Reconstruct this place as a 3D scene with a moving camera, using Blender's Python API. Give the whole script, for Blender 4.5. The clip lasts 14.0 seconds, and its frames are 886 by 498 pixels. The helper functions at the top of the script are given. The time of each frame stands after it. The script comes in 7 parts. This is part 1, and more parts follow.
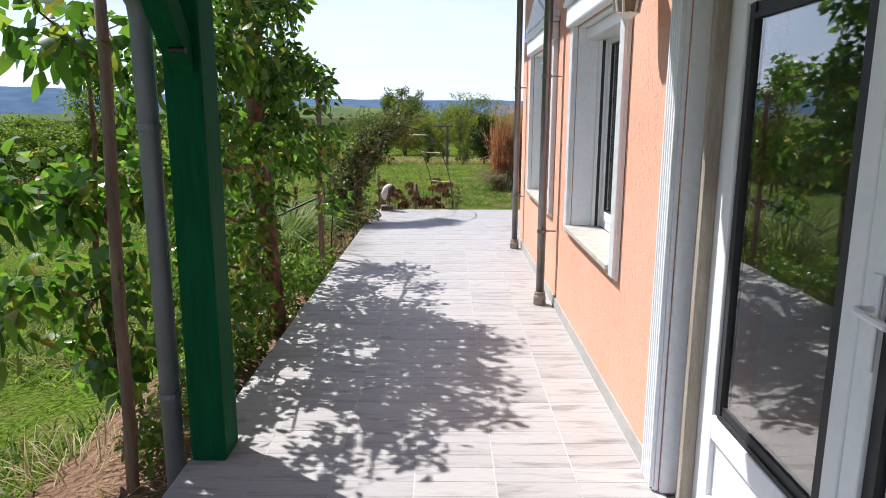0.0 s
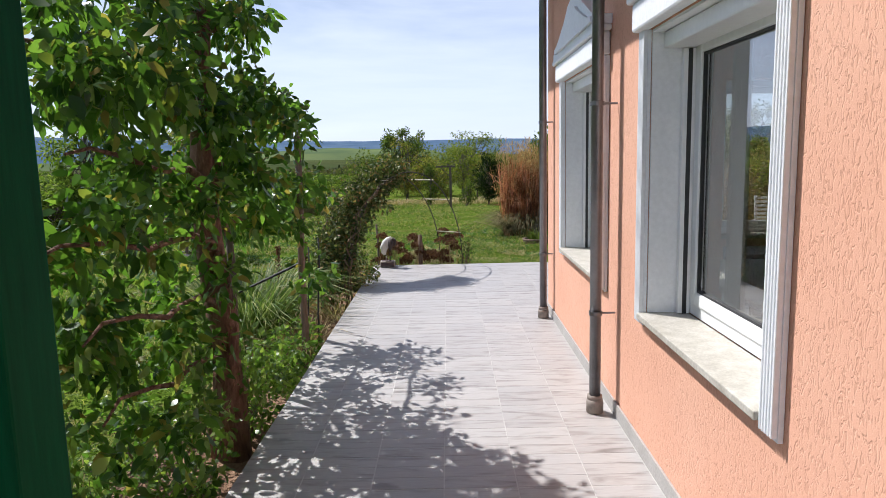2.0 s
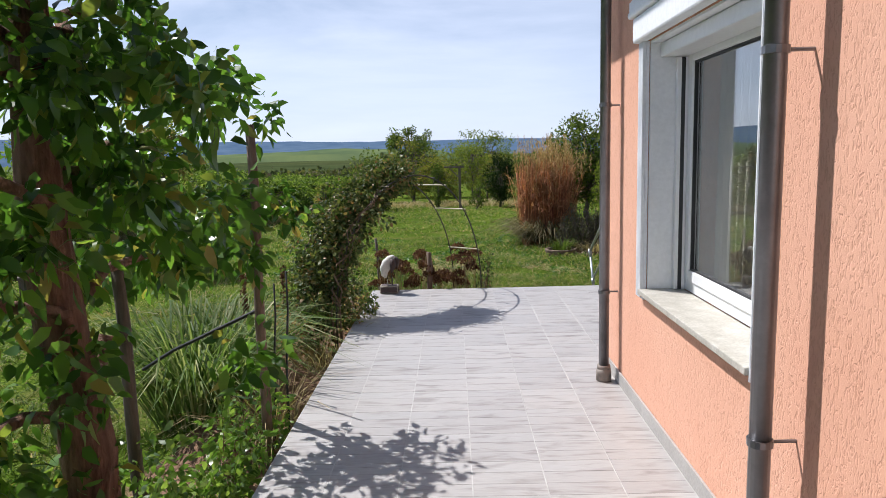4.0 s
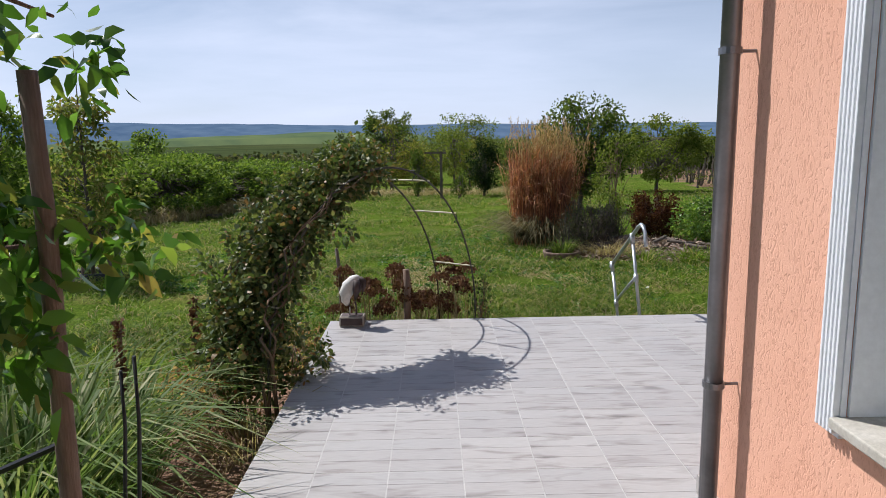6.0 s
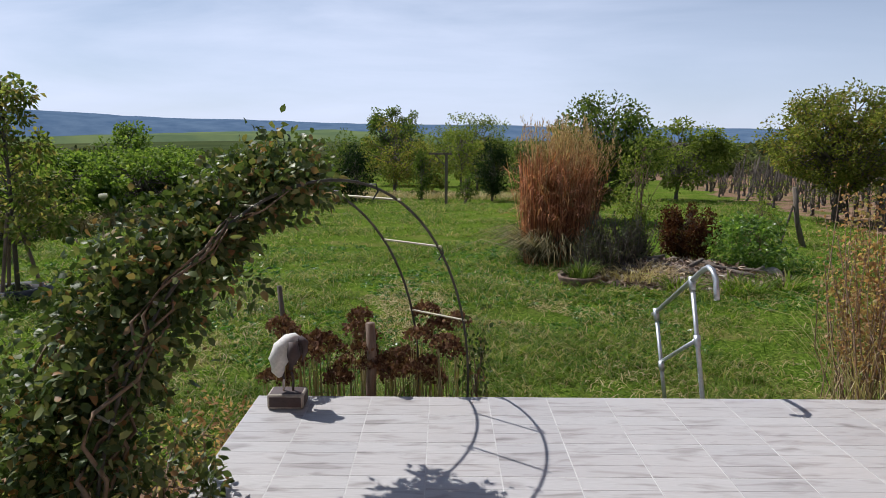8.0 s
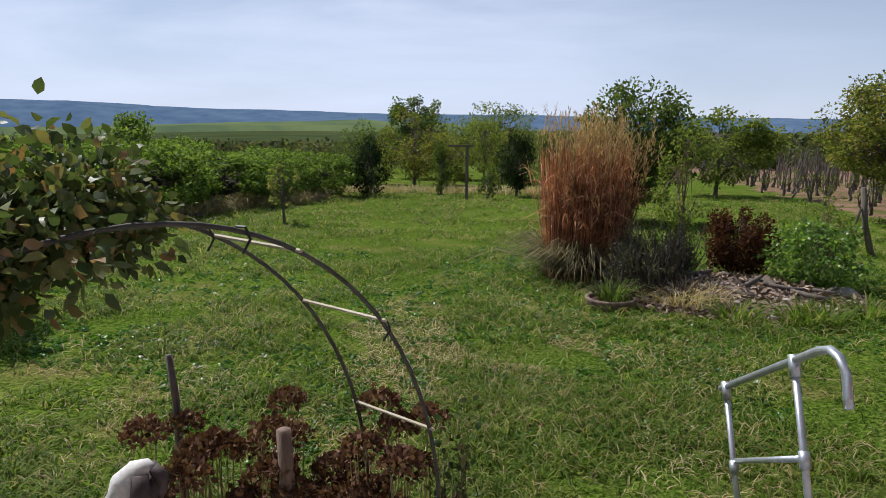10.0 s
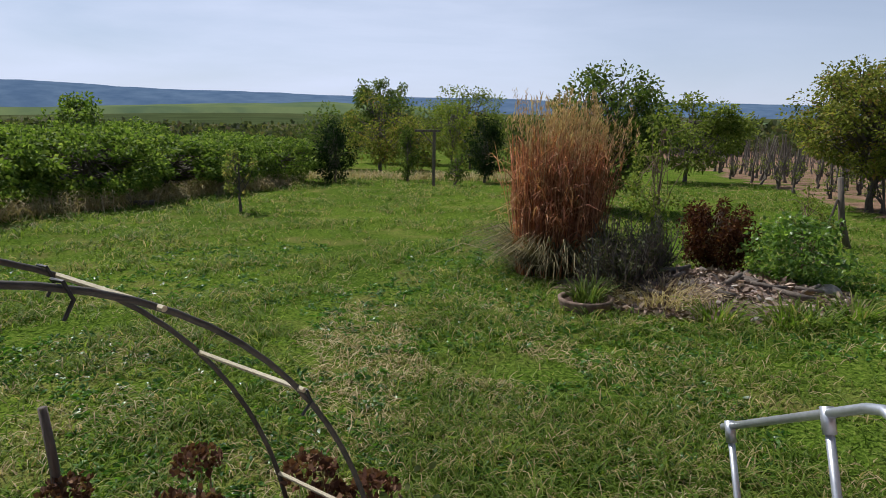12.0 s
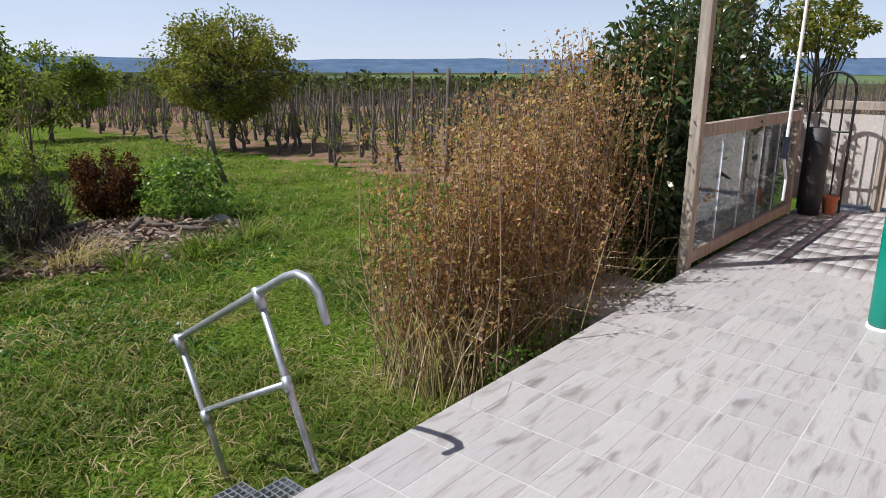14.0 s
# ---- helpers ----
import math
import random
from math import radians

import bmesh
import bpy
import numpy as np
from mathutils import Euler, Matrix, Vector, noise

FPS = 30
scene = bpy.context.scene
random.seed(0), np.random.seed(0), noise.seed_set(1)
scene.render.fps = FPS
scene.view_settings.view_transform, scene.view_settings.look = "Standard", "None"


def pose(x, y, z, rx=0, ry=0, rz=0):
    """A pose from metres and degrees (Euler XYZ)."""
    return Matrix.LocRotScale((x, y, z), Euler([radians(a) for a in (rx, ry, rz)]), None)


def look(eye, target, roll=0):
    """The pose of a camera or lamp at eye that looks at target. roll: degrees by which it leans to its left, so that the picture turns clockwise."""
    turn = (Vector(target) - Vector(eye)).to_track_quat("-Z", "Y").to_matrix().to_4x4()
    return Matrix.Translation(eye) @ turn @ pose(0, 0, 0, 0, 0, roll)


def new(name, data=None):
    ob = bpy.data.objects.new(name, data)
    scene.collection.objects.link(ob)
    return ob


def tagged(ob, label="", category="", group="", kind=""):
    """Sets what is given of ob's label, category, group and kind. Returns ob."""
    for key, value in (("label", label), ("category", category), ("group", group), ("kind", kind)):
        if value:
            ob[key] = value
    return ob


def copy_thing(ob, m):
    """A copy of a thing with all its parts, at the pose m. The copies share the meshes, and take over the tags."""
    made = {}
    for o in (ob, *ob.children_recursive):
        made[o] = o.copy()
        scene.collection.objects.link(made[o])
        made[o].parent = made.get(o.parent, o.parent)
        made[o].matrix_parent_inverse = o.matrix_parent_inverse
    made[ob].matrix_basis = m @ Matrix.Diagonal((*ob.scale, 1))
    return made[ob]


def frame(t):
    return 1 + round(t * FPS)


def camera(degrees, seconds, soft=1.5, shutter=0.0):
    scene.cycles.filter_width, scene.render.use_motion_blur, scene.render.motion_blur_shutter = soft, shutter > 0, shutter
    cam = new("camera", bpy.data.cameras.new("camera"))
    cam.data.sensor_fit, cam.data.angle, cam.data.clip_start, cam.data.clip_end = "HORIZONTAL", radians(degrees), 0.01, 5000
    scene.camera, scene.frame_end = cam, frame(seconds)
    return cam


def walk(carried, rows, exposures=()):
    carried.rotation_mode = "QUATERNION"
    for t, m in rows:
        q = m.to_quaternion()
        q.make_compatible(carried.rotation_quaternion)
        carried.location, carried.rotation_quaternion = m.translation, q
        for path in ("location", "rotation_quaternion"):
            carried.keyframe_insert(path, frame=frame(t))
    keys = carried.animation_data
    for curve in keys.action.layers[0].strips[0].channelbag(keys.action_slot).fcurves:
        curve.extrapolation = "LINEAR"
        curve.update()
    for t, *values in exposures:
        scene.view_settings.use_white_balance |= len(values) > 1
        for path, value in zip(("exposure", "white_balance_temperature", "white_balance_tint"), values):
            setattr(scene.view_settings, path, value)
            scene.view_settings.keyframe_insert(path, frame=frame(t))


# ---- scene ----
cam = camera(66.3, 14.0, 0.8)
PATH = [
    (0, (-0.041, 0.123, 1.475), (-0.05, 2.084, 1.084), 0.2),
    (0.5, (-0.08, 0.47, 1.512), (0.019, 2.448, 1.231), 0.4),
    (1, (-0.094, 0.799, 1.509), (-0.061, 2.781, 1.244), -1.6),
    (1.5, (-0.085, 1.139, 1.494), (-0.216, 3.116, 1.22), -0.9),
    (2, (-0.122, 1.549, 1.503), (-0.14, 3.529, 1.223), -1.3),
    (2.5, (-0.13, 1.973, 1.481), (-0.101, 3.95, 1.185), -2.5),
    (3, (-0.167, 2.418, 1.491), (-0.177, 4.399, 1.214), -1.4),
    (3.2, (-0.197, 2.59, 1.505), (-0.215, 4.573, 1.248), -2.2),
    (5.5, (-0.235, 4.777, 1.438), (-0.303, 6.747, 1.1), 0.7),
    (6, (-0.275, 5.252, 1.48), (-0.252, 7.225, 1.156), -0.9),
    (6.5, (-0.214, 5.739, 1.471), (-0.233, 7.712, 1.146), 0.9),
    (7, (-0.215, 6.164, 1.481), (-0.17, 8.14, 1.173), -0.5),
    (7.5, (-0.16, 6.57, 1.478), (-0.149, 8.547, 1.176), -0.8),
    (8, (-0.097, 6.988, 1.468), (-0.097, 8.961, 1.145), 0.4),
    (10.3, (0.209, 8.682, 1.522), (0.115, 10.646, 1.158), 0.6),
    (10.5, (0.227, 8.79, 1.531), (0.147, 10.748, 1.13), 1.3),
    (11, (0.223, 9.069, 1.513), (0.189, 11.032, 1.13), 1.2),
    (11.5, (0.213, 9.149, 1.533), (0.168, 11.109, 1.134), 0.2),
    (12, (0.209, 9.131, 1.535), (0.22, 11.091, 1.137), 0.8),
    (12.5, (0.136, 9.186, 1.501), (0.579, 11.095, 1.102), 0.2),
    (13, (0.077, 9.163, 1.482), (0.906, 10.942, 1.096), -0.3),
    (13.5, (0.042, 9.052, 1.458), (1.256, 10.588, 1.051), 0.4),
    (14, (-0.021, 8.956, 1.454), (1.46, 10.199, 0.944), 0.2),
]
walk(cam, [(t, look(eye, target, roll)) for t, eye, target, roll in PATH],
     [(t, stops, 6200, 11) for t, stops in ((0, 0.48), (1.5, 0.27), (3, 0.24), (5.5, 0.03), (8, -0.03), (10.5, -0.08), (12, -0.12), (13, -0.1), (14, 0.12))])

# ---- world and sun ----
SUN_DIR = Vector((-0.60, 0.48, 1.0)).normalized()
world = bpy.data.worlds.new("sky_world")
scene.world = world
world.use_nodes = True
wt = world.node_tree
wt.nodes.clear()
w_out = wt.nodes.new("ShaderNodeOutputWorld")
w_bg = wt.nodes.new("ShaderNodeBackground")
w_sky = wt.nodes.new("ShaderNodeTexSky")
w_sky.sky_type = "NISHITA"
w_sky.sun_disc = False
w_sky.sun_elevation = math.asin(SUN_DIR.z)
w_sky.sun_rotation = math.atan2(SUN_DIR.x, SUN_DIR.y)
w_sky.altitude = 200
w_sky.air_density, w_sky.dust_density, w_sky.ozone_density = 1.0, 0.15, 3.5
w_co = wt.nodes.new("ShaderNodeTexCoord")
w_map = wt.nodes.new("ShaderNodeMapping")
w_map.inputs["Scale"].default_value = (1.2, 2.2, 7.0)
w_map.inputs["Rotation"].default_value = (0.0, radians(8), radians(25))
w_noise = wt.nodes.new("ShaderNodeTexNoise")
w_noise.inputs["Scale"].default_value, w_noise.inputs["Detail"].default_value = 1.1, 7.0
w_noise.inputs["Roughness"].default_value, w_noise.inputs["Distortion"].default_value = 0.55, 0.6
w_ramp = wt.nodes.new("ShaderNodeValToRGB")
w_ramp.color_ramp.elements[0].position, w_ramp.color_ramp.elements[1].position = 0.26, 0.62
w_mix = wt.nodes.new("ShaderNodeMix")
w_mix.data_type = "RGBA"
w_mul = wt.nodes.new("ShaderNodeMath")
w_mul.operation = "MULTIPLY"
w_mix.inputs["B"].default_value = (12.4, 13.2, 15.6, 1)
wt.links.new(w_co.outputs["Generated"], w_map.inputs["Vector"])
wt.links.new(w_map.outputs["Vector"], w_noise.inputs["Vector"])
wt.links.new(w_noise.outputs["Fac"], w_ramp.inputs["Fac"])
w_sep = wt.nodes.new("ShaderNodeSeparateXYZ")
wt.links.new(w_co.outputs["Generated"], w_sep.inputs["Vector"])
w_thin = wt.nodes.new("ShaderNodeMapRange")
w_thin.inputs["From Min"].default_value, w_thin.inputs["From Max"].default_value = -0.15, 0.75
w_thin.inputs["To Min"].default_value, w_thin.inputs["To Max"].default_value = 0.8, 0.05
wt.links.new(w_sep.outputs["X"], w_thin.inputs["Value"])
w_high = wt.nodes.new("ShaderNodeMapRange")
w_high.interpolation_type = "SMOOTHSTEP"
w_high.inputs["From Min"].default_value, w_high.inputs["From Max"].default_value = 0.36, 0.75
w_high.inputs["To Min"].default_value, w_high.inputs["To Max"].default_value = 1.0, 0.15
wt.links.new(w_sep.outputs["Z"], w_high.inputs["Value"])
w_cover = wt.nodes.new("ShaderNodeMath")
w_cover.operation = "MULTIPLY"
wt.links.new(w_thin.outputs["Result"], w_cover.inputs[0])
wt.links.new(w_high.outputs["Result"], w_cover.inputs[1])
wt.links.new(w_cover.outputs["Value"], w_mul.inputs[1])
wt.links.new(w_ramp.outputs["Color"], w_mul.inputs[0])
wt.links.new(w_mul.outputs["Value"], w_mix.inputs["Factor"])
wt.links.new(w_sky.outputs["Color"], w_mix.inputs["A"])
w_hz = wt.nodes.new("ShaderNodeMapRange")
w_hz.interpolation_type = "SMOOTHSTEP"
w_hz.inputs["From Min"].default_value, w_hz.inputs["From Max"].default_value = -0.02, 0.34
w_hz.inputs["To Min"].default_value, w_hz.inputs["To Max"].default_value = 0.62, 0.0
wt.links.new(w_sep.outputs["Z"], w_hz.inputs["Value"])
w_mix2 = wt.nodes.new("ShaderNodeMix")
w_mix2.data_type = "RGBA"
w_mix2.inputs["B"].default_value = (10.6, 11.7, 14.6, 1)
wt.links.new(w_hz.outputs["Result"], w_mix2.inputs["Factor"])
wt.links.new(w_mix.outputs["Result"], w_mix2.inputs["A"])
wt.links.new(w_mix2.outputs["Result"], w_bg.inputs["Color"])
wt.links.new(w_bg.outputs["Background"], w_out.inputs["Surface"])
w_bg.inputs["Strength"].default_value = 0.07

sun_data = bpy.data.lights.new("sun", "SUN")
sun_data.energy, sun_data.angle, sun_data.color = 5.6, radians(0.53), (1.0, 0.955, 0.905)
sun = new("sun", sun_data)
sun.matrix_world = look(SUN_DIR * 60, (0, 0, 0))

# ---- materials ----
rng = np.random.default_rng(7)


def mat_nodes(name):
    m = bpy.data.materials.new(name)
    m.use_nodes = True
    nt = m.node_tree
    return m, nt, nt.nodes["Principled BSDF"]


def ramp(nt, stops):
    r = nt.nodes.new("ShaderNodeValToRGB")
    e = r.color_ramp.elements
    while len(e) < len(stops):
        e.new(0.5)
    for el, (p, c) in zip(e, stops):
        el.position, el.color = p, (*c, 1)
    return r


def noise_node(nt, scale, detail=5.0, rough=0.55, distort=0.0, stretch=None):
    co = nt.nodes.new("ShaderNodeTexCoord")
    n = nt.nodes.new("ShaderNodeTexNoise")
    n.inputs["Scale"].default_value, n.inputs["Detail"].default_value = scale, detail
    n.inputs["Roughness"].default_value, n.inputs["Distortion"].default_value = rough, distort
    if stretch:
        mp = nt.nodes.new("ShaderNodeMapping")
        mp.inputs["Scale"].default_value = stretch
        nt.links.new(co.outputs["Object"], mp.inputs["Vector"])
        nt.links.new(mp.outputs["Vector"], n.inputs["Vector"])
    else:
        nt.links.new(co.outputs["Object"], n.inputs["Vector"])
    return n


def mixc(nt, fac, a, b, mode="MIX"):
    m = nt.nodes.new("ShaderNodeMix")
    m.data_type, m.blend_type = "RGBA", mode
    for key, v in (("Factor", fac), ("A", a), ("B", b)):
        if isinstance(v, (int, float)):
            m.inputs[key].default_value = v
        elif isinstance(v, tuple):
            m.inputs[key].default_value = (*v, 1)
        else:
            nt.links.new(v, m.inputs[key])
    return m.outputs["Result"]


def bump(nt, bsdf, height, strength=0.3, dist=0.01):
    b = nt.nodes.new("ShaderNodeBump")
    b.inputs["Strength"].default_value, b.inputs["Distance"].default_value = strength, dist
    nt.links.new(height, b.inputs["Height"])
    nt.links.new(b.outputs["Normal"], bsdf.inputs["Normal"])


def rough_mat(name, c0, c1, scale=6.0, fine=60.0, roughness=0.7, bump_s=0.25, bump_d=0.004, metal=0.0, stretch=None, spec=0.5):
    """Two-scale surface: broad tone drift and fine grain with relief."""
    m, nt, p = mat_nodes(name)
    n1 = noise_node(nt, scale, 4, 0.6, 0.2, stretch)
    n2 = noise_node(nt, fine, 6, 0.65, 0.0, stretch)
    r = ramp(nt, [(0.3, c0), (0.7, c1)])
    nt.links.new(n1.outputs["Fac"], r.inputs["Fac"])
    lo = 1 - 0.8 * min(bump_s, 0.3)
    g = ramp(nt, [(0.3, (lo, lo, lo)), (0.7, (1.05, 1.05, 1.05))])
    nt.links.new(n2.outputs["Fac"], g.inputs["Fac"])
    nt.links.new(mixc(nt, 1.0, r.outputs["Color"], g.outputs["Color"], "MULTIPLY"), p.inputs["Base Color"])
    p.inputs["Roughness"].default_value, p.inputs["Metallic"].default_value = roughness, metal
    p.inputs["Specular IOR Level"].default_value = spec
    bump(nt, p, n2.outputs["Fac"], bump_s, bump_d)
    return m


def leaf_mat(name, stops, translucent=0.35, gloss=0.45):
    """Leaves: tone by leaf, light passing through the blade."""
    m, nt, p = mat_nodes(name)
    geo = nt.nodes.new("ShaderNodeNewGeometry")
    r = ramp(nt, stops)
    nt.links.new(geo.outputs["Random Per Island"], r.inputs["Fac"])
    n = noise_node(nt, 2.3, 3)
    g = ramp(nt, [(0.3, (0.75, 0.78, 0.7)), (0.7, (1.15, 1.12, 1.1))])
    nt.links.new(n.outputs["Fac"], g.inputs["Fac"])
    col = mixc(nt, 1.0, r.outputs["Color"], g.outputs["Color"], "MULTIPLY")
    nt.links.new(col, p.inputs["Base Color"])
    p.inputs["Roughness"].default_value = gloss
    p.inputs["Specular IOR Level"].default_value = 0.5 if gloss < 0.4 else 0.25 if gloss < 0.46 else 0.12
    tr = nt.nodes.new("ShaderNodeBsdfTranslucent")
    nt.links.new(mixc(nt, 1.0, col, (1.25, 1.35, 0.7), "MULTIPLY"), tr.inputs["Color"])
    mx = nt.nodes.new("ShaderNodeMixShader")
    mx.inputs["Fac"].default_value = translucent
    nt.links.new(p.outputs["BSDF"], mx.inputs[1])
    nt.links.new(tr.outputs["BSDF"], mx.inputs[2])
    nt.links.new(mx.outputs["Shader"], nt.nodes["Material Output"].inputs["Surface"])
    return m


def tile_material():
    """Wood-look porcelain: pale grey-beige strips with darker grain dashes along x."""
    m, nt, p = mat_nodes("wood_look_porcelain")
    info = nt.nodes.new("ShaderNodeObjectInfo")
    geo = nt.nodes.new("ShaderNodeNewGeometry")
    co = nt.nodes.new("ShaderNodeTexCoord")
    add = nt.nodes.new("ShaderNodeVectorMath")
    add.operation = "MULTIPLY_ADD"
    add.inputs[1].default_value, add.inputs[2].default_value = (1, 1, 1), (0, 0, 0)
    comb = nt.nodes.new("ShaderNodeCombineXYZ")
    for key, k in (("X", 37.0), ("Y", 91.0)):
        mu = nt.nodes.new("ShaderNodeMath")
        mu.operation = "MULTIPLY"
        mu.inputs[1].default_value = k
        nt.links.new(info.outputs["Random"], mu.inputs[0])
        nt.links.new(mu.outputs["Value"], comb.inputs[key])
    nt.links.new(co.outputs["Object"], add.inputs[0])
    nt.links.new(comb.outputs["Vector"], add.inputs[2])

    def grain(scale, stretch, detail, distort):
        mp = nt.nodes.new("ShaderNodeMapping")
        mp.inputs["Scale"].default_value = stretch
        n = nt.nodes.new("ShaderNodeTexNoise")
        n.inputs["Scale"].default_value, n.inputs["Detail"].default_value, n.inputs["Distortion"].default_value = scale, detail, distort
        nt.links.new(add.outputs["Vector"], mp.inputs["Vector"])
        nt.links.new(mp.outputs["Vector"], n.inputs["Vector"])
        return n

    dash = grain(1.0, (4.0, 17, 1), 5, 0.6)
    fine = grain(1.0, (14, 160, 1), 3, 0.2)
    base = ramp(nt, [(0.0, (0.335, 0.318, 0.305)), (0.3, (0.41, 0.395, 0.385)), (0.7, (0.445, 0.435, 0.425)), (1.0, (0.37, 0.36, 0.355))])
    nt.links.new(geo.outputs["Random Per Island"], base.inputs["Fac"])
    dark = ramp(nt, [(0.52, (1, 1, 1)), (0.62, (0.82, 0.80, 0.79)), (0.76, (0.5, 0.48, 0.47))])
    nt.links.new(dash.outputs["Fac"], dark.inputs["Fac"])
    fr = ramp(nt, [(0.3, (0.9, 0.895, 0.89)), (0.7, (1.03, 1.03, 1.03))])
    nt.links.new(fine.outputs["Fac"], fr.inputs["Fac"])
    tone = ramp(nt, [(0.0, (0.93, 0.925, 0.93)), (1.0, (1.04, 1.03, 1.02))])
    nt.links.new(info.outputs["Random"], tone.inputs["Fac"])
    c = mixc(nt, 1.0, base.outputs["Color"], dark.outputs["Color"], "MULTIPLY")
    c = mixc(nt, 1.0, c, fr.outputs["Color"], "MULTIPLY")
    c = mixc(nt, 1.0, c, tone.outputs["Color"], "MULTIPLY")
    nt.links.new(c, p.inputs["Base Color"])
    p.inputs["Roughness"].default_value = 0.42
    p.inputs["Specular IOR Level"].default_value = 0.4
    bump(nt, p, fine.outputs["Fac"], 0.15, 0.002)
    return m


def render_mat():
    """Peach scratched render: short vertical-ish worm grooves."""
    m, nt, p = mat_nodes("peach_render")
    n1 = noise_node(nt, 1.3, 4)
    r = ramp(nt, [(0.3, (0.73, 0.392, 0.272)), (0.7, (0.78, 0.450, 0.325))])
    nt.links.new(n1.outputs["Fac"], r.inputs["Fac"])
    worm = noise_node(nt, 1.0, 2.5, 0.5, 1.6, (60, 60, 26))
    wr = ramp(nt, [(0.36, (0.0, 0.0, 0.0)), (0.5, (1, 1, 1))])
    nt.links.new(worm.outputs["Fac"], wr.inputs["Fac"])
    grit = noise_node(nt, 260, 3)
    hsum = mixc(nt, 0.25, wr.outputs["Color"], grit.outputs["Fac"])
    tone = ramp(nt, [(0.0, (0.87, 0.84, 0.82)), (1.0, (1.0, 1.0, 1.0))])
    nt.links.new(hsum, tone.inputs["Fac"])
    nt.links.new(mixc(nt, 1.0, r.outputs["Color"], tone.outputs["Color"], "MULTIPLY"), p.inputs["Base Color"])
    p.inputs["Roughness"].default_value = 0.92
    p.inputs["Specular IOR Level"].default_value = 0.2
    bump(nt, p, hsum, 0.55, 0.004)
    return m


def glass_mat(name, tint=(0.92, 0.96, 0.95), mirror=0.0):
    m, nt, p = mat_nodes(name)
    tr = nt.nodes.new("ShaderNodeBsdfTransparent")
    tr.inputs["Color"].default_value = (*tint, 1)
    gl = nt.nodes.new("ShaderNodeBsdfGlossy")
    gl.inputs["Roughness"].default_value = 0.0
    lw = nt.nodes.new("ShaderNodeLayerWeight")
    lw.inputs["Blend"].default_value = 0.5
    pw = nt.nodes.new("ShaderNodeMath")
    pw.operation = "POWER"
    pw.inputs[1].default_value = 4.0
    fr = nt.nodes.new("ShaderNodeMath")
    fr.operation = "MULTIPLY_ADD"
    fr.inputs[1].default_value, fr.inputs[2].default_value = 0.85, mirror
    nt.links.new(lw.outputs["Facing"], pw.inputs[0])
    nt.links.new(pw.outputs["Value"], fr.inputs[0])
    mx = nt.nodes.new("ShaderNodeMixShader")
    nt.links.new(fr.outputs["Value"], mx.inputs["Fac"])
    nt.links.new(tr.outputs["BSDF"], mx.inputs[1])
    nt.links.new(gl.outputs["BSDF"], mx.inputs[2])
    nt.links.new(mx.outputs["Shader"], nt.nodes["Material Output"].inputs["Surface"])
    return m


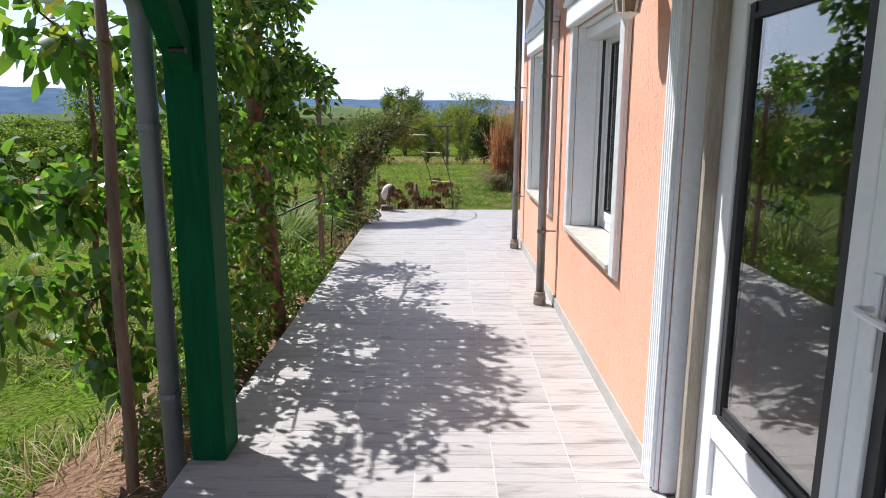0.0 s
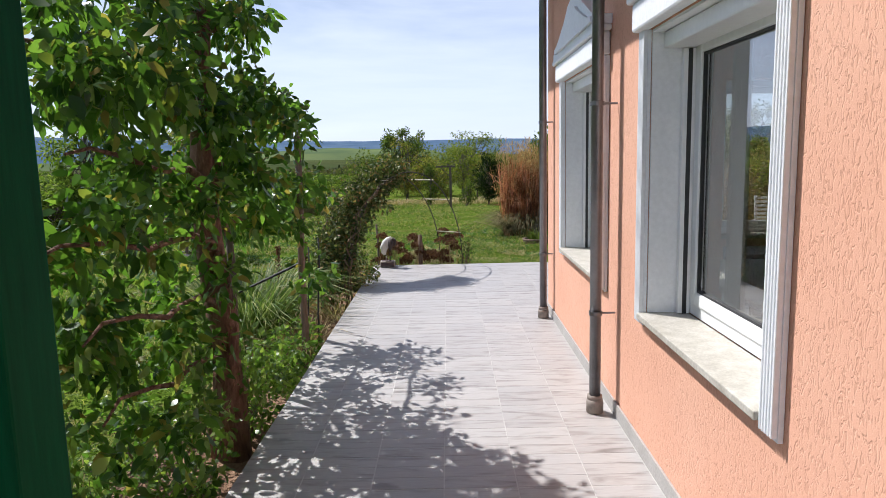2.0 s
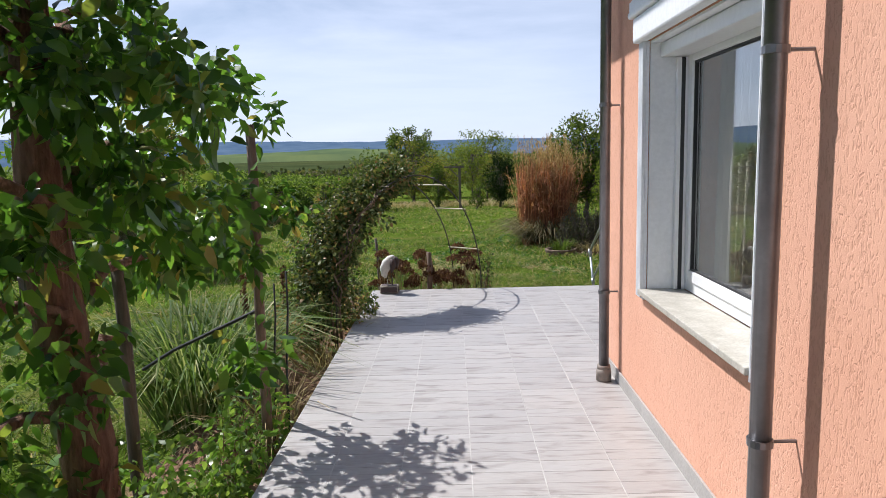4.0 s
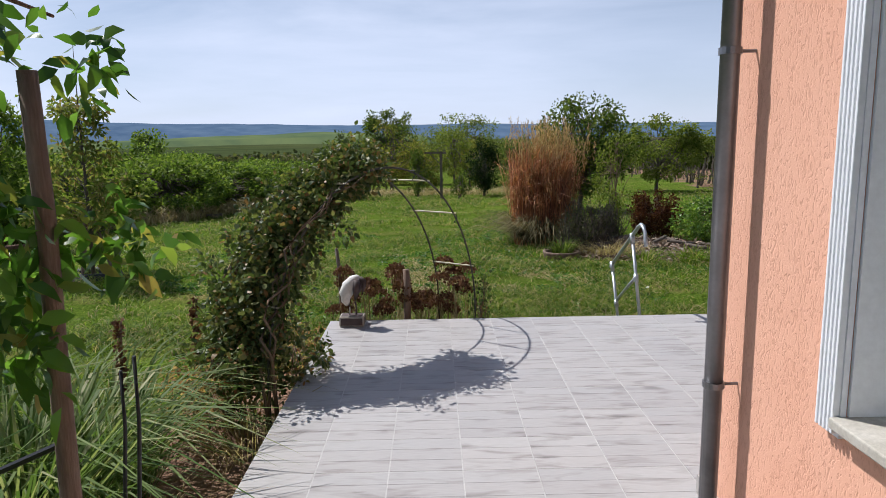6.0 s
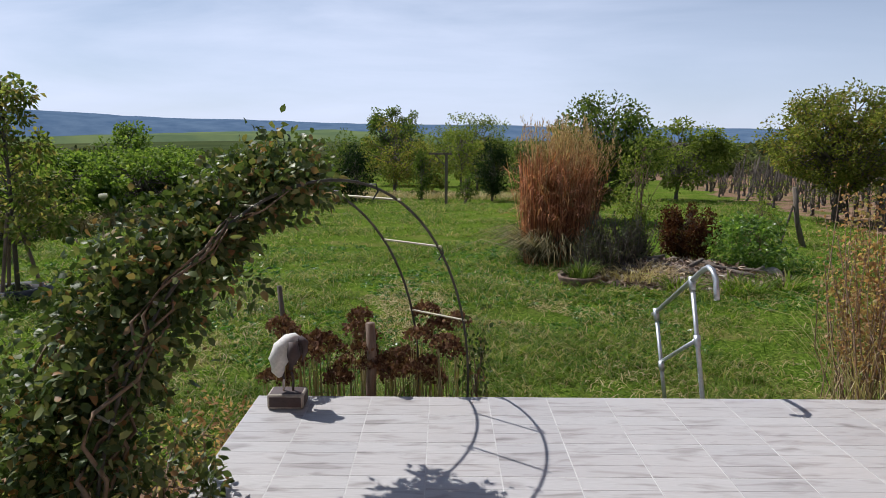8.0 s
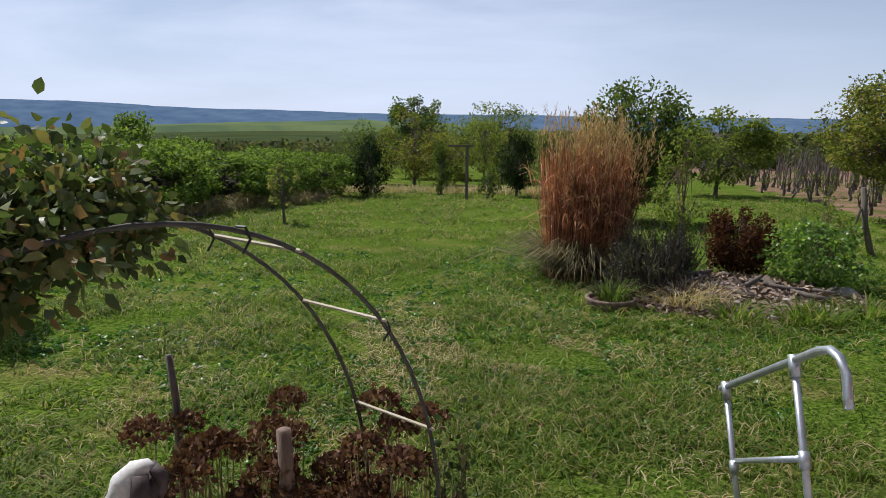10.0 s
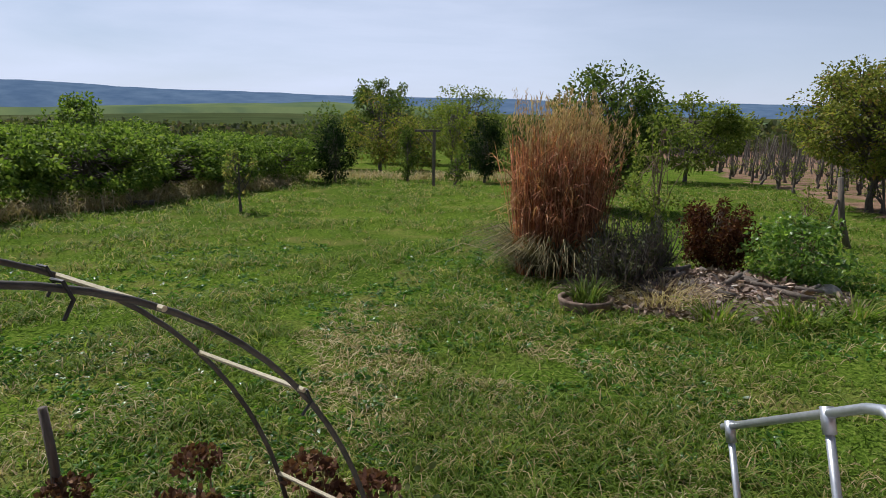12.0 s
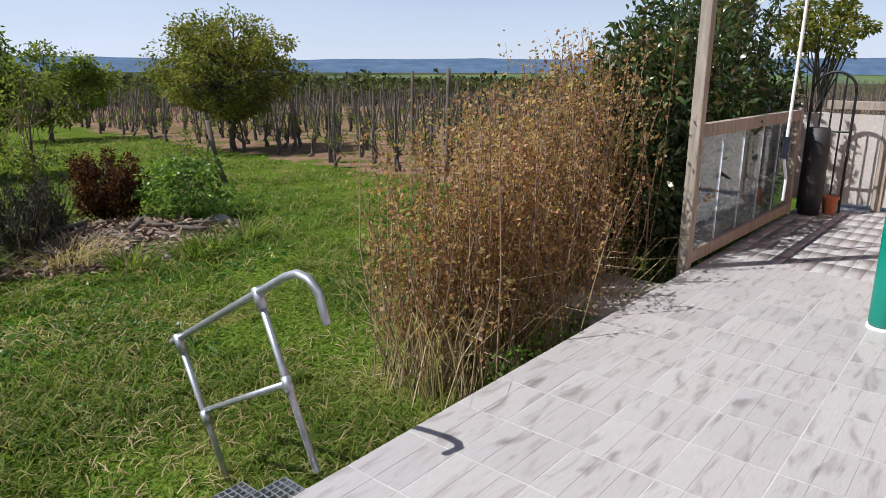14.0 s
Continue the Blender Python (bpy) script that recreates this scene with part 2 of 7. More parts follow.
def ground_material():
    """Lawn near the house, tilled soil under the vines, fields and woods in the distance."""
    m, nt, p = mat_nodes("lawn_and_fields")
    geo = nt.nodes.new("ShaderNodeNewGeometry")

    def n(scale, detail=5, distort=0.2):
        t = nt.nodes.new("ShaderNodeTexNoise")
        t.inputs["Scale"].default_value, t.inputs["Detail"].default_value, t.inputs["Distortion"].default_value = scale, detail, distort
        nt.links.new(geo.outputs["Position"], t.inputs["Vector"])
        return t

    fine, mid, broad = n(28), n(1.3, 7, 0.6), n(0.3)
    lawn = ramp(nt, [(0.3, (0.030, 0.056, 0.008)), (0.5, (0.088, 0.142, 0.018)), (0.72, (0.175, 0.225, 0.042))])
    nt.links.new(fine.outputs["Fac"], lawn.inputs["Fac"])
    dry = ramp(nt, [(0.5, (0, 0, 0)), (0.68, (0.7, 0.7, 0.7))])
    nt.links.new(mid.outputs["Fac"], dry.inputs["Fac"])
    lawn_c = mixc(nt, dry.outputs["Color"], lawn.outputs["Color"], (0.19, 0.17, 0.06))
    tone = ramp(nt, [(0.35, (0.8, 0.85, 0.8)), (0.65, (1.2, 1.15, 1.1))])
    nt.links.new(broad.outputs["Fac"], tone.inputs["Fac"])
    lawn_c = mixc(nt, 1.0, lawn_c, tone.outputs["Color"], "MULTIPLY")
    # tilled soil where the paint attribute says so
    at = nt.nodes.new("ShaderNodeAttribute")
    at.attribute_name = "cover"
    sep = nt.nodes.new("ShaderNodeSeparateColor")
    nt.links.new(at.outputs["Color"], sep.inputs["Color"])
    soil = ramp(nt, [(0.3, (0.14, 0.085, 0.055)), (0.55, (0.27, 0.17, 0.115)), (0.75, (0.34, 0.24, 0.17))])
    nt.links.new(mixc(nt, 0.5, fine.outputs["Fac"], mid.outputs["Fac"]), soil.inputs["Fac"])

    def edge(chan):
        a = nt.nodes.new("ShaderNodeMath")
        a.operation = "ADD"
        nt.links.new(sep.outputs[chan], a.inputs[0])
        s = nt.nodes.new("ShaderNodeMath")
        s.operation = "MULTIPLY_ADD"
        s.inputs[1].default_value, s.inputs[2].default_value = 1.1, -0.55
        nt.links.new(mid.outputs["Fac"], s.inputs[0])
        nt.links.new(s.outputs["Value"], a.inputs[1])
        r = ramp(nt, [(0.4, (0, 0, 0)), (0.6, (1, 1, 1))])
        nt.links.new(a.outputs["Value"], r.inputs["Fac"])
        return r.outputs["Color"]

    c = mixc(nt, edge("Red"), lawn_c, soil.outputs["Color"])
    # distant fields
    vor = nt.nodes.new("ShaderNodeTexVoronoi")
    vor.inputs["Scale"].default_value = 0.006
    nt.links.new(geo.outputs["Position"], vor.inputs["Vector"])
    sepv = nt.nodes.new("ShaderNodeSeparateColor")
    nt.links.new(vor.outputs["Color"], sepv.inputs["Color"])
    far = ramp(nt, [(0.0, (0.045, 0.065, 0.028)), (0.35, (0.075, 0.088, 0.036)), (0.6, (0.04, 0.052, 0.028)), (0.85, (0.105, 0.10, 0.05))])
    nt.links.new(sepv.outputs["Red"], far.inputs["Fac"])
    fn = n(0.03, 8)
    fg = ramp(nt, [(0.35, (0.7, 0.72, 0.7)), (0.7, (1.15, 1.15, 1.1))])
    nt.links.new(fn.outputs["Fac"], fg.inputs["Fac"])
    far_c = mixc(nt, 1.0, far.outputs["Color"], fg.outputs["Color"], "MULTIPLY")
    c = mixc(nt, sep.outputs["Green"], c, far_c)
    nt.links.new(c, p.inputs["Base Color"])
    p.inputs["Roughness"].default_value = 0.95
    p.inputs["Specular IOR Level"].default_value = 0.0
    bump(nt, p, fine.outputs["Fac"], 1.0, 0.06)
    return m


M = {}
M["tile"] = tile_material()
M["render"] = render_mat()
M["ground"] = ground_material()
M["grout"] = rough_mat("pale_grout", (0.44, 0.43, 0.415), (0.58, 0.57, 0.55), 5, 80, 0.9)
M["concrete"] = rough_mat("concrete", (0.33, 0.31, 0.28), (0.45, 0.42, 0.38), 3, 45, 0.9, 0.4, 0.006)
M["skirting"] = rough_mat("grey_skirting_tile", (0.36, 0.34, 0.32), (0.46, 0.44, 0.42), 4, 70, 0.5)
M["white"] = rough_mat("white_moulding_paint", (0.77, 0.79, 0.82), (0.82, 0.83, 0.85), 3, 40, 0.55, 0.08, 0.002)
M["pvc"] = rough_mat("white_pvc", (0.76, 0.77, 0.78), (0.82, 0.82, 0.83), 2, 30, 0.3, 0.03, 0.001)
M["gasket"] = rough_mat("black_rubber_gasket", (0.02, 0.02, 0.022), (0.04, 0.04, 0.042), 4, 60, 0.6)
M["sill"] = rough_mat("cream_speckled_sill", (0.42, 0.39, 0.33), (0.60, 0.57, 0.51), 14, 75, 0.45, 0.3, 0.002)
M["pipe"] = rough_mat("weathered_brown_grey_metal", (0.16, 0.16, 0.17), (0.25, 0.25, 0.265), 5, 60, 0.36, 0.06, 0.002, 0.75)
M["pipe_foot"] = rough_mat("dull_clay_pipe_shoe", (0.25, 0.21, 0.18), (0.36, 0.31, 0.27), 6, 60, 0.7)
M["greypipe"] = rough_mat("grey_plastic_pipe", (0.13, 0.145, 0.17), (0.19, 0.205, 0.235), 3, 50, 0.4, 0.05, 0.002)
M["green"] = rough_mat("green_painted_timber", (0.003, 0.058, 0.022), (0.005, 0.085, 0.033), 3, 50, 0.6, 0.12, 0.002, 0, (14, 14, 1.2), 0.06)
M["teal"] = rough_mat("teal_green_paint", (0.0, 0.21, 0.15), (0.01, 0.27, 0.20), 3, 50, 0.35, 0.05, 0.002)
M["bark"] = rough_mat("reddish_bark", (0.10, 0.045, 0.032), (0.34, 0.19, 0.125), 9, 34, 0.95, 0.9, 0.02, 0, (2.5, 2.5, 0.6))
M["greybark"] = rough_mat("grey_bark", (0.07, 0.055, 0.045), (0.17, 0.14, 0.115), 9, 34, 0.95, 0.8, 0.015, 0, (3, 3, 0.7))
M["stake"] = rough_mat("weathered_stake_wood", (0.13, 0.085, 0.06), (0.27, 0.19, 0.14), 6, 40, 0.9, 0.5, 0.006, 0, (5, 5, 0.5))
M["vinewood"] = rough_mat("grey_vineyard_stake", (0.075, 0.058, 0.046), (0.20, 0.165, 0.13), 5, 30, 0.95, 0.5, 0.008, 0, (4, 4, 0.5))
M["screenwood"] = rough_mat("bleached_timber", (0.27, 0.225, 0.175), (0.47, 0.41, 0.34), 4, 40, 0.85, 0.4, 0.005, 0, (6, 6, 0.7))
M["rust"] = rough_mat("dark_rusty_rod", (0.055, 0.052, 0.042), (0.12, 0.11, 0.088), 8, 90, 0.75, 0.3, 0.003, 0.3)
M["cane"] = rough_mat("pale_bamboo_cane", (0.42, 0.36, 0.22), (0.58, 0.52, 0.36), 6, 60, 0.6)
M["galv"] = rough_mat("galvanised_steel", (0.38, 0.40, 0.42), (0.54, 0.56, 0.58), 14, 80, 0.38, 0.08, 0.001, 0.7)
M["iron"] = rough_mat("black_iron", (0.012, 0.012, 0.014), (0.03, 0.03, 0.032), 5, 60, 0.5, 0.1, 0.002, 0.3)
M["stone"] = rough_mat("pale_fieldstone", (0.30, 0.26, 0.21), (0.52, 0.47, 0.40), 7, 40, 0.9, 0.6, 0.012)
M["mulch"] = rough_mat("bark_mulch", (0.11, 0.075, 0.058), (0.42, 0.33, 0.27), 5, 34, 0.95, 0.9, 0.03)
M["soil"] = rough_mat("dark_bed_soil", (0.055, 0.03, 0.02), (0.16, 0.09, 0.06), 6, 30, 0.95, 0.9, 0.02)
M["roof"] = rough_mat("clay_roof_tile", (0.28, 0.10, 0.06), (0.38, 0.16, 0.10), 3, 30, 0.85)
M["soffit"] = rough_mat("varnished_soffit_board", (0.20, 0.11, 0.06), (0.30, 0.17, 0.10), 3, 40, 0.6, 0.2, 0.003, 0, (1, 8, 1))
M["plaster"] = rough_mat("cream_plaster", (0.60, 0.55, 0.46), (0.68, 0.63, 0.54), 2, 50, 0.9)
M["woodfloor"] = rough_mat("brown_floorboard", (0.16, 0.09, 0.05), (0.26, 0.16, 0.09), 2, 40, 0.45, 0.1, 0.002, 0, (1, 6, 1))
M["darkwood"] = rough_mat("dark_stained_wood", (0.045, 0.028, 0.02), (0.09, 0.055, 0.038), 3, 40, 0.4, 0.1, 0.002)
M["grey_panel"] = rough_mat("pale_grey_panel", (0.50, 0.47, 0.43), (0.60, 0.57, 0.53), 2, 40, 0.75)
M["blue"] = rough_mat("dark_blue_plastic", (0.006, 0.008, 0.022), (0.012, 0.015, 0.04), 4, 50, 0.4)
M["orange"] = rough_mat("orange_clay", (0.50, 0.14, 0.06), (0.60, 0.20, 0.09), 5, 50, 0.7)
M["rubber"] = rough_mat("black_rubber_ring", (0.015, 0.017, 0.02), (0.035, 0.037, 0.04), 5, 50, 0.75)
M["joint"] = rough_mat("dark_strip_joint", (0.22, 0.21, 0.205), (0.28, 0.27, 0.265), 5, 80, 0.9)
M["glass"] = glass_mat("window_glass", (0.92, 0.95, 0.94), 0.26)
M["clearglass"] = glass_mat("clear_window_glass", (0.95, 0.97, 0.96), 0.03)
M["screenglass"] = glass_mat("screen_glass", (0.84, 0.92, 0.96), 0.03)
# A small bluish diffuse share is mixed over the clear screen glass.
_nt = M["screenglass"].node_tree
_diffuse, _mx = _nt.nodes.new("ShaderNodeBsdfDiffuse"), _nt.nodes.new("ShaderNodeMixShader")
_diffuse.inputs["Color"].default_value = (0.55, 0.62, 0.68, 1)
_mx.inputs["Fac"].default_value = 0.06
_out = _nt.nodes["Material Output"]
_nt.links.new(_out.inputs["Surface"].links[0].from_socket, _mx.inputs[1])
_nt.links.new(_diffuse.outputs["BSDF"], _mx.inputs[2])
_nt.links.new(_mx.outputs["Shader"], _out.inputs["Surface"])
M["baseleaf"] = leaf_mat("dry_base_blade", [(0.0, (0.075, 0.070, 0.038)), (0.6, (0.165, 0.140, 0.078)), (1.0, (0.340, 0.285, 0.185))], 0.3, 0.6)
M["leaf_pear"] = leaf_mat("pear_leaf", [(0.0, (0.045, 0.105, 0.018)), (0.5, (0.092, 0.195, 0.032)), (0.85, (0.180, 0.325, 0.056)), (1.0, (0.300, 0.230, 0.070))], 0.5, 0.32)
M["leaf_shrub"] = leaf_mat("shrub_leaf", [(0.0, (0.064, 0.128, 0.025)), (0.55, (0.138, 0.238, 0.045)), (1.0, (0.270, 0.365, 0.090))], 0.5, 0.34)
M["leaf_hedge"] = leaf_mat("hedge_leaf", [(0.0, (0.060, 0.105, 0.018)), (0.5, (0.150, 0.228, 0.042)), (1.0, (0.270, 0.330, 0.085))], 0.42, 0.6)
M["leaf_dark"] = leaf_mat("dark_evergreen_leaf", [(0.0, (0.010, 0.022, 0.008)), (0.6, (0.019, 0.039, 0.011)), (1.0, (0.039, 0.067, 0.020))], 0.3, 0.7)
M["leaf_rose"] = leaf_mat("rose_leaf", [(0.0, (0.045, 0.072, 0.022)), (0.5, (0.105, 0.142, 0.048)), (0.85, (0.210, 0.215, 0.085)), (1.0, (0.330, 0.165, 0.085))], 0.3, 0.45)
M["leaf_tree"] = leaf_mat("orchard_leaf", [(0.0, (0.051, 0.083, 0.021)), (0.5, (0.095, 0.141, 0.033)), (1.0, (0.179, 0.194, 0.064))], 0.5, 0.7)
M["leaf_yellow"] = leaf_mat("spring_leaf", [(0.0, (0.098, 0.137, 0.026)), (0.5, (0.167, 0.205, 0.041)), (1.0, (0.254, 0.274, 0.083))], 0.5, 0.7)
M["leaf_cherry"] = leaf_mat("cherry_leaf", [(0.0, (0.089, 0.102, 0.024)), (0.4, (0.164, 0.192, 0.041)), (0.8, (0.274, 0.274, 0.069)), (1.0, (0.260, 0.151, 0.069))], 0.5, 0.7)
M["leaf_maple"] = leaf_mat("pale_young_leaf", [(0.0, (0.112, 0.163, 0.037)), (0.6, (0.213, 0.237, 0.075)), (1.0, (0.325, 0.237, 0.112))], 0.5, 0.7)
M["leaf_bronze"] = leaf_mat("bronze_leaf", [(0.0, (0.250, 0.130, 0.078)), (0.45, (0.450, 0.255, 0.145)), (0.8, (0.390, 0.330, 0.155)), (1.0, (0.600, 0.350, 0.245))], 0.55, 0.5)
M["leaf_wine"] = leaf_mat("dark_red_leaf", [(0.0, (0.040, 0.016, 0.010)), (0.6, (0.088, 0.031, 0.018)), (1.0, (0.150, 0.070, 0.031))], 0.35, 0.7)
M["leaf_laurel"] = leaf_mat("laurel_leaf", [(0.0, (0.026, 0.052, 0.018)), (0.55, (0.058, 0.100, 0.028)), (0.85, (0.115, 0.145, 0.050)), (1.0, (0.190, 0.115, 0.055))], 0.3, 0.3)
M["grass"] = leaf_mat("lawn_grass", [(0.0, (0.062, 0.108, 0.014)), (0.4, (0.128, 0.200, 0.028)), (0.74, (0.215, 0.280, 0.056)), (0.88, (0.340, 0.285, 0.140)), (1.0, (0.430, 0.330, 0.215))], 0.5, 0.5)
M["reed"] = leaf_mat("dry_reed", [(0.0, (0.170, 0.075, 0.048)), (0.45, (0.520, 0.225, 0.135)), (0.8, (0.680, 0.350, 0.230)), (1.0, (0.780, 0.520, 0.360))], 0.4, 0.7)
M["plume"] = leaf_mat("tan_plume", [(0.0, (0.34, 0.20, 0.115)), (0.6, (0.48, 0.31, 0.19)), (1.0, (0.64, 0.48, 0.32))], 0.35, 0.7)
M["straw"] = leaf_mat("straw_blade", [(0.0, (0.26, 0.19, 0.10)), (0.5, (0.42, 0.33, 0.19)), (1.0, (0.56, 0.47, 0.31))], 0.3, 0.6)
M["stripe"] = leaf_mat("pale_striped_grass", [(0.0, (0.070, 0.130, 0.032)), (0.6, (0.150, 0.210, 0.072)), (0.9, (0.330, 0.345, 0.190)), (1.0, (0.480, 0.470, 0.300))], 0.4, 0.55)
M["leaf_sage"] = leaf_mat("grey_sage_leaf", [(0.0, (0.040, 0.046, 0.026)), (0.6, (0.090, 0.100, 0.055)), (1.0, (0.190, 0.170, 0.105))], 0.3, 0.6)
M["chips"] = leaf_mat("bark_chip", [(0.0, (0.100, 0.066, 0.050)), (0.5, (0.250, 0.175, 0.135)), (0.88, (0.420, 0.325, 0.265)), (1.0, (0.600, 0.500, 0.430))], 0.05, 0.8)
M["sedum"] = leaf_mat("dried_flower_head", [(0.0, (0.086, 0.040, 0.029)), (0.6, (0.172, 0.085, 0.056)), (1.0, (0.265, 0.155, 0.097))], 0.2, 0.8)
M["twig"] = rough_mat("brown_twig", (0.13, 0.085, 0.055), (0.27, 0.19, 0.12), 9, 60, 0.9)
M["stork_white"] = rough_mat("chalky_white_paint", (0.62, 0.59, 0.54), (0.74, 0.72, 0.68), 9, 60, 0.7)
M["stork_dark"] = rough_mat("dark_brown_paint", (0.045, 0.03, 0.03), (0.09, 0.06, 0.055), 9, 60, 0.7)


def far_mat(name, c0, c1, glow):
    """Plain backdrop of distant land, glowing by itself to look hazy."""
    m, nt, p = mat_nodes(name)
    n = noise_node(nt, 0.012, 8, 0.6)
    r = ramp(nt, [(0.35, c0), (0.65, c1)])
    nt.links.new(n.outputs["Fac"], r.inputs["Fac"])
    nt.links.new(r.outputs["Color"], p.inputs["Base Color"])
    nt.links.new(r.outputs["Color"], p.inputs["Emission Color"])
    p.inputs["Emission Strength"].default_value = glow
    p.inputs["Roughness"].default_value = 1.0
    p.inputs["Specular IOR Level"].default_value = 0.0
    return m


# Distance haze is put into the far hills' blue; both ridges glow.
M["far_hill"] = far_mat("haze_tinted_far_hills", (0.045, 0.075, 0.125), (0.07, 0.105, 0.155), 0.75)
M["mid_hill"] = far_mat("glowing_green_slopes", (0.06, 0.09, 0.05), (0.11, 0.14, 0.06), 0.4)

M["lampglass"] = rough_mat("smoky_tan_lamp_glass", (0.30, 0.22, 0.15), (0.40, 0.30, 0.21), 4, 30, 0.15)
M["drytwig"] = rough_mat("dry_pale_twig", (0.21, 0.135, 0.09), (0.40, 0.28, 0.19), 9, 60, 0.9)
M["weed"] = leaf_mat("lawn_weed_leaf", [(0.0, (0.030, 0.085, 0.012)), (0.6, (0.070, 0.175, 0.022)), (1.0, (0.150, 0.280, 0.045))], 0.4, 0.36)
M["far_leaf"] = leaf_mat("distant_foliage", [(0.0, (0.045, 0.055, 0.028)), (0.5, (0.08, 0.095, 0.04)), (0.8, (0.11, 0.125, 0.05)), (1.0, (0.15, 0.115, 0.07))], 0.4, 0.8)

# ---- mesh helpers ----


def part(name, bm, material, parent=None, label="", smooth=False):
    """Links a bmesh as one mesh object, under a thing or a part if given."""
    me = bpy.data.meshes.new(name)
    bm.to_mesh(me)
    bm.free()
    for m in material if isinstance(material, (list, tuple)) else [material]:
        me.materials.append(m)
    if smooth:
        me.polygons.foreach_set("use_smooth", [True] * len(me.polygons))
    ob = new(name, me)
    if parent:
        ob.parent = parent
    if label:
        tagged(ob, label)
    return ob


def raw(name, verts, faces, material, parent=None, smooth=False):
    """A mesh from arrays: verts (n, 3); faces: list of (m, k) index arrays."""
    me = bpy.data.meshes.new(name)
    verts = np.asarray(verts, dtype=np.float32)
    me.vertices.add(len(verts))
    me.vertices.foreach_set("co", verts.ravel())
    sizes = np.concatenate([np.full(len(f), f.shape[1], dtype=np.int32) for f in faces])
    idx = np.concatenate([np.asarray(f, dtype=np.int32).ravel() for f in faces])
    me.loops.add(len(idx))
    me.loops.foreach_set("vertex_index", idx)
    me.polygons.add(len(sizes))
    starts = np.concatenate([[0], np.cumsum(sizes)[:-1]]).astype(np.int32)
    me.polygons.foreach_set("loop_start", starts)
    if smooth:
        me.polygons.foreach_set("use_smooth", np.ones(len(sizes), dtype=bool))
    me.update(calc_edges=True)
    me.validate()
    me.materials.append(material)
    ob = new(name, me)
    if parent:
        ob.parent = parent
    return ob


def thing(name, label, category, group="", at=(0, 0, 0), rz=0.0):
    e = new(name)
    e.matrix_basis = pose(*at, 0, 0, rz)
    return tagged(e, label, category, group)


def box(bm, x0, x1, y0, y1, z0, z1, bevel=0.0):
    r = bmesh.ops.create_cube(bm, size=1.0)
    for v in r["verts"]:
        v.co = Vector(((x0 + x1) / 2 + v.co.x * (x1 - x0), (y0 + y1) / 2 + v.co.y * (y1 - y0), (z0 + z1) / 2 + v.co.z * (z1 - z0)))
    if bevel:
        edges = {e for v in r["verts"] for e in v.link_edges}
        bmesh.ops.bevel(bm, geom=list(edges), offset=bevel, segments=2, affect="EDGES", profile=0.5)
    return bm


def boxed(*a, **k):
    return box(bmesh.new(), *a, **k)


def tube(bm, pts, radii, seg=8, cap=True):
    """A swept tube along points, with one radius or a radius for each."""
    pts = [Vector(p) for p in pts]
    if not isinstance(radii, (list, tuple)):
        radii = [radii] * len(pts)
    rings, up = [], Vector((0.13, 0.31, 0.94)).normalized()
    for i, p in enumerate(pts):
        d = (pts[min(i + 1, len(pts) - 1)] - pts[max(i - 1, 0)]).normalized()
        ref = up if abs(d.dot(up)) < 0.95 else Vector((1, 0, 0))
        a = d.cross(ref).normalized()
        b = d.cross(a)
        rings.append([bm.verts.new(p + (a * math.cos(2 * math.pi * k / seg) + b * math.sin(2 * math.pi * k / seg)) * radii[i]) for k in range(seg)])
    for r0, r1 in zip(rings, rings[1:]):
        for k in range(seg):
            bm.faces.new((r0[k], r0[(k + 1) % seg], r1[(k + 1) % seg], r1[k]))
    if cap:
        bm.faces.new(list(reversed(rings[0])))
        bm.faces.new(rings[-1])
    bmesh.ops.recalc_face_normals(bm, faces=bm.faces)
    return bm


def tubed(pts, radii, seg=8):
    return tube(bmesh.new(), pts, radii, seg)


def prism(bm, outline, axis, a, b):
    """Extrudes a closed outline of 2D points between a and b along x, y or z."""
    def place(p, w):
        u, v = p
        return {"x": (w, u, v), "y": (u, w, v), "z": (u, v, w)}[axis]
    lo = [bm.verts.new(place(p, a)) for p in outline]
    hi = [bm.verts.new(place(p, b)) for p in outline]
    n = len(outline)
    bm.faces.new(lo)
    bm.faces.new(list(reversed(hi)))
    for i in range(n):
        bm.faces.new((lo[i], hi[i], hi[(i + 1) % n], lo[(i + 1) % n]))
    bmesh.ops.recalc_face_normals(bm, faces=bm.faces)
    return bm


def unit(a):
    return a / np.maximum(np.linalg.norm(a, axis=1, keepdims=True), 1e-9)


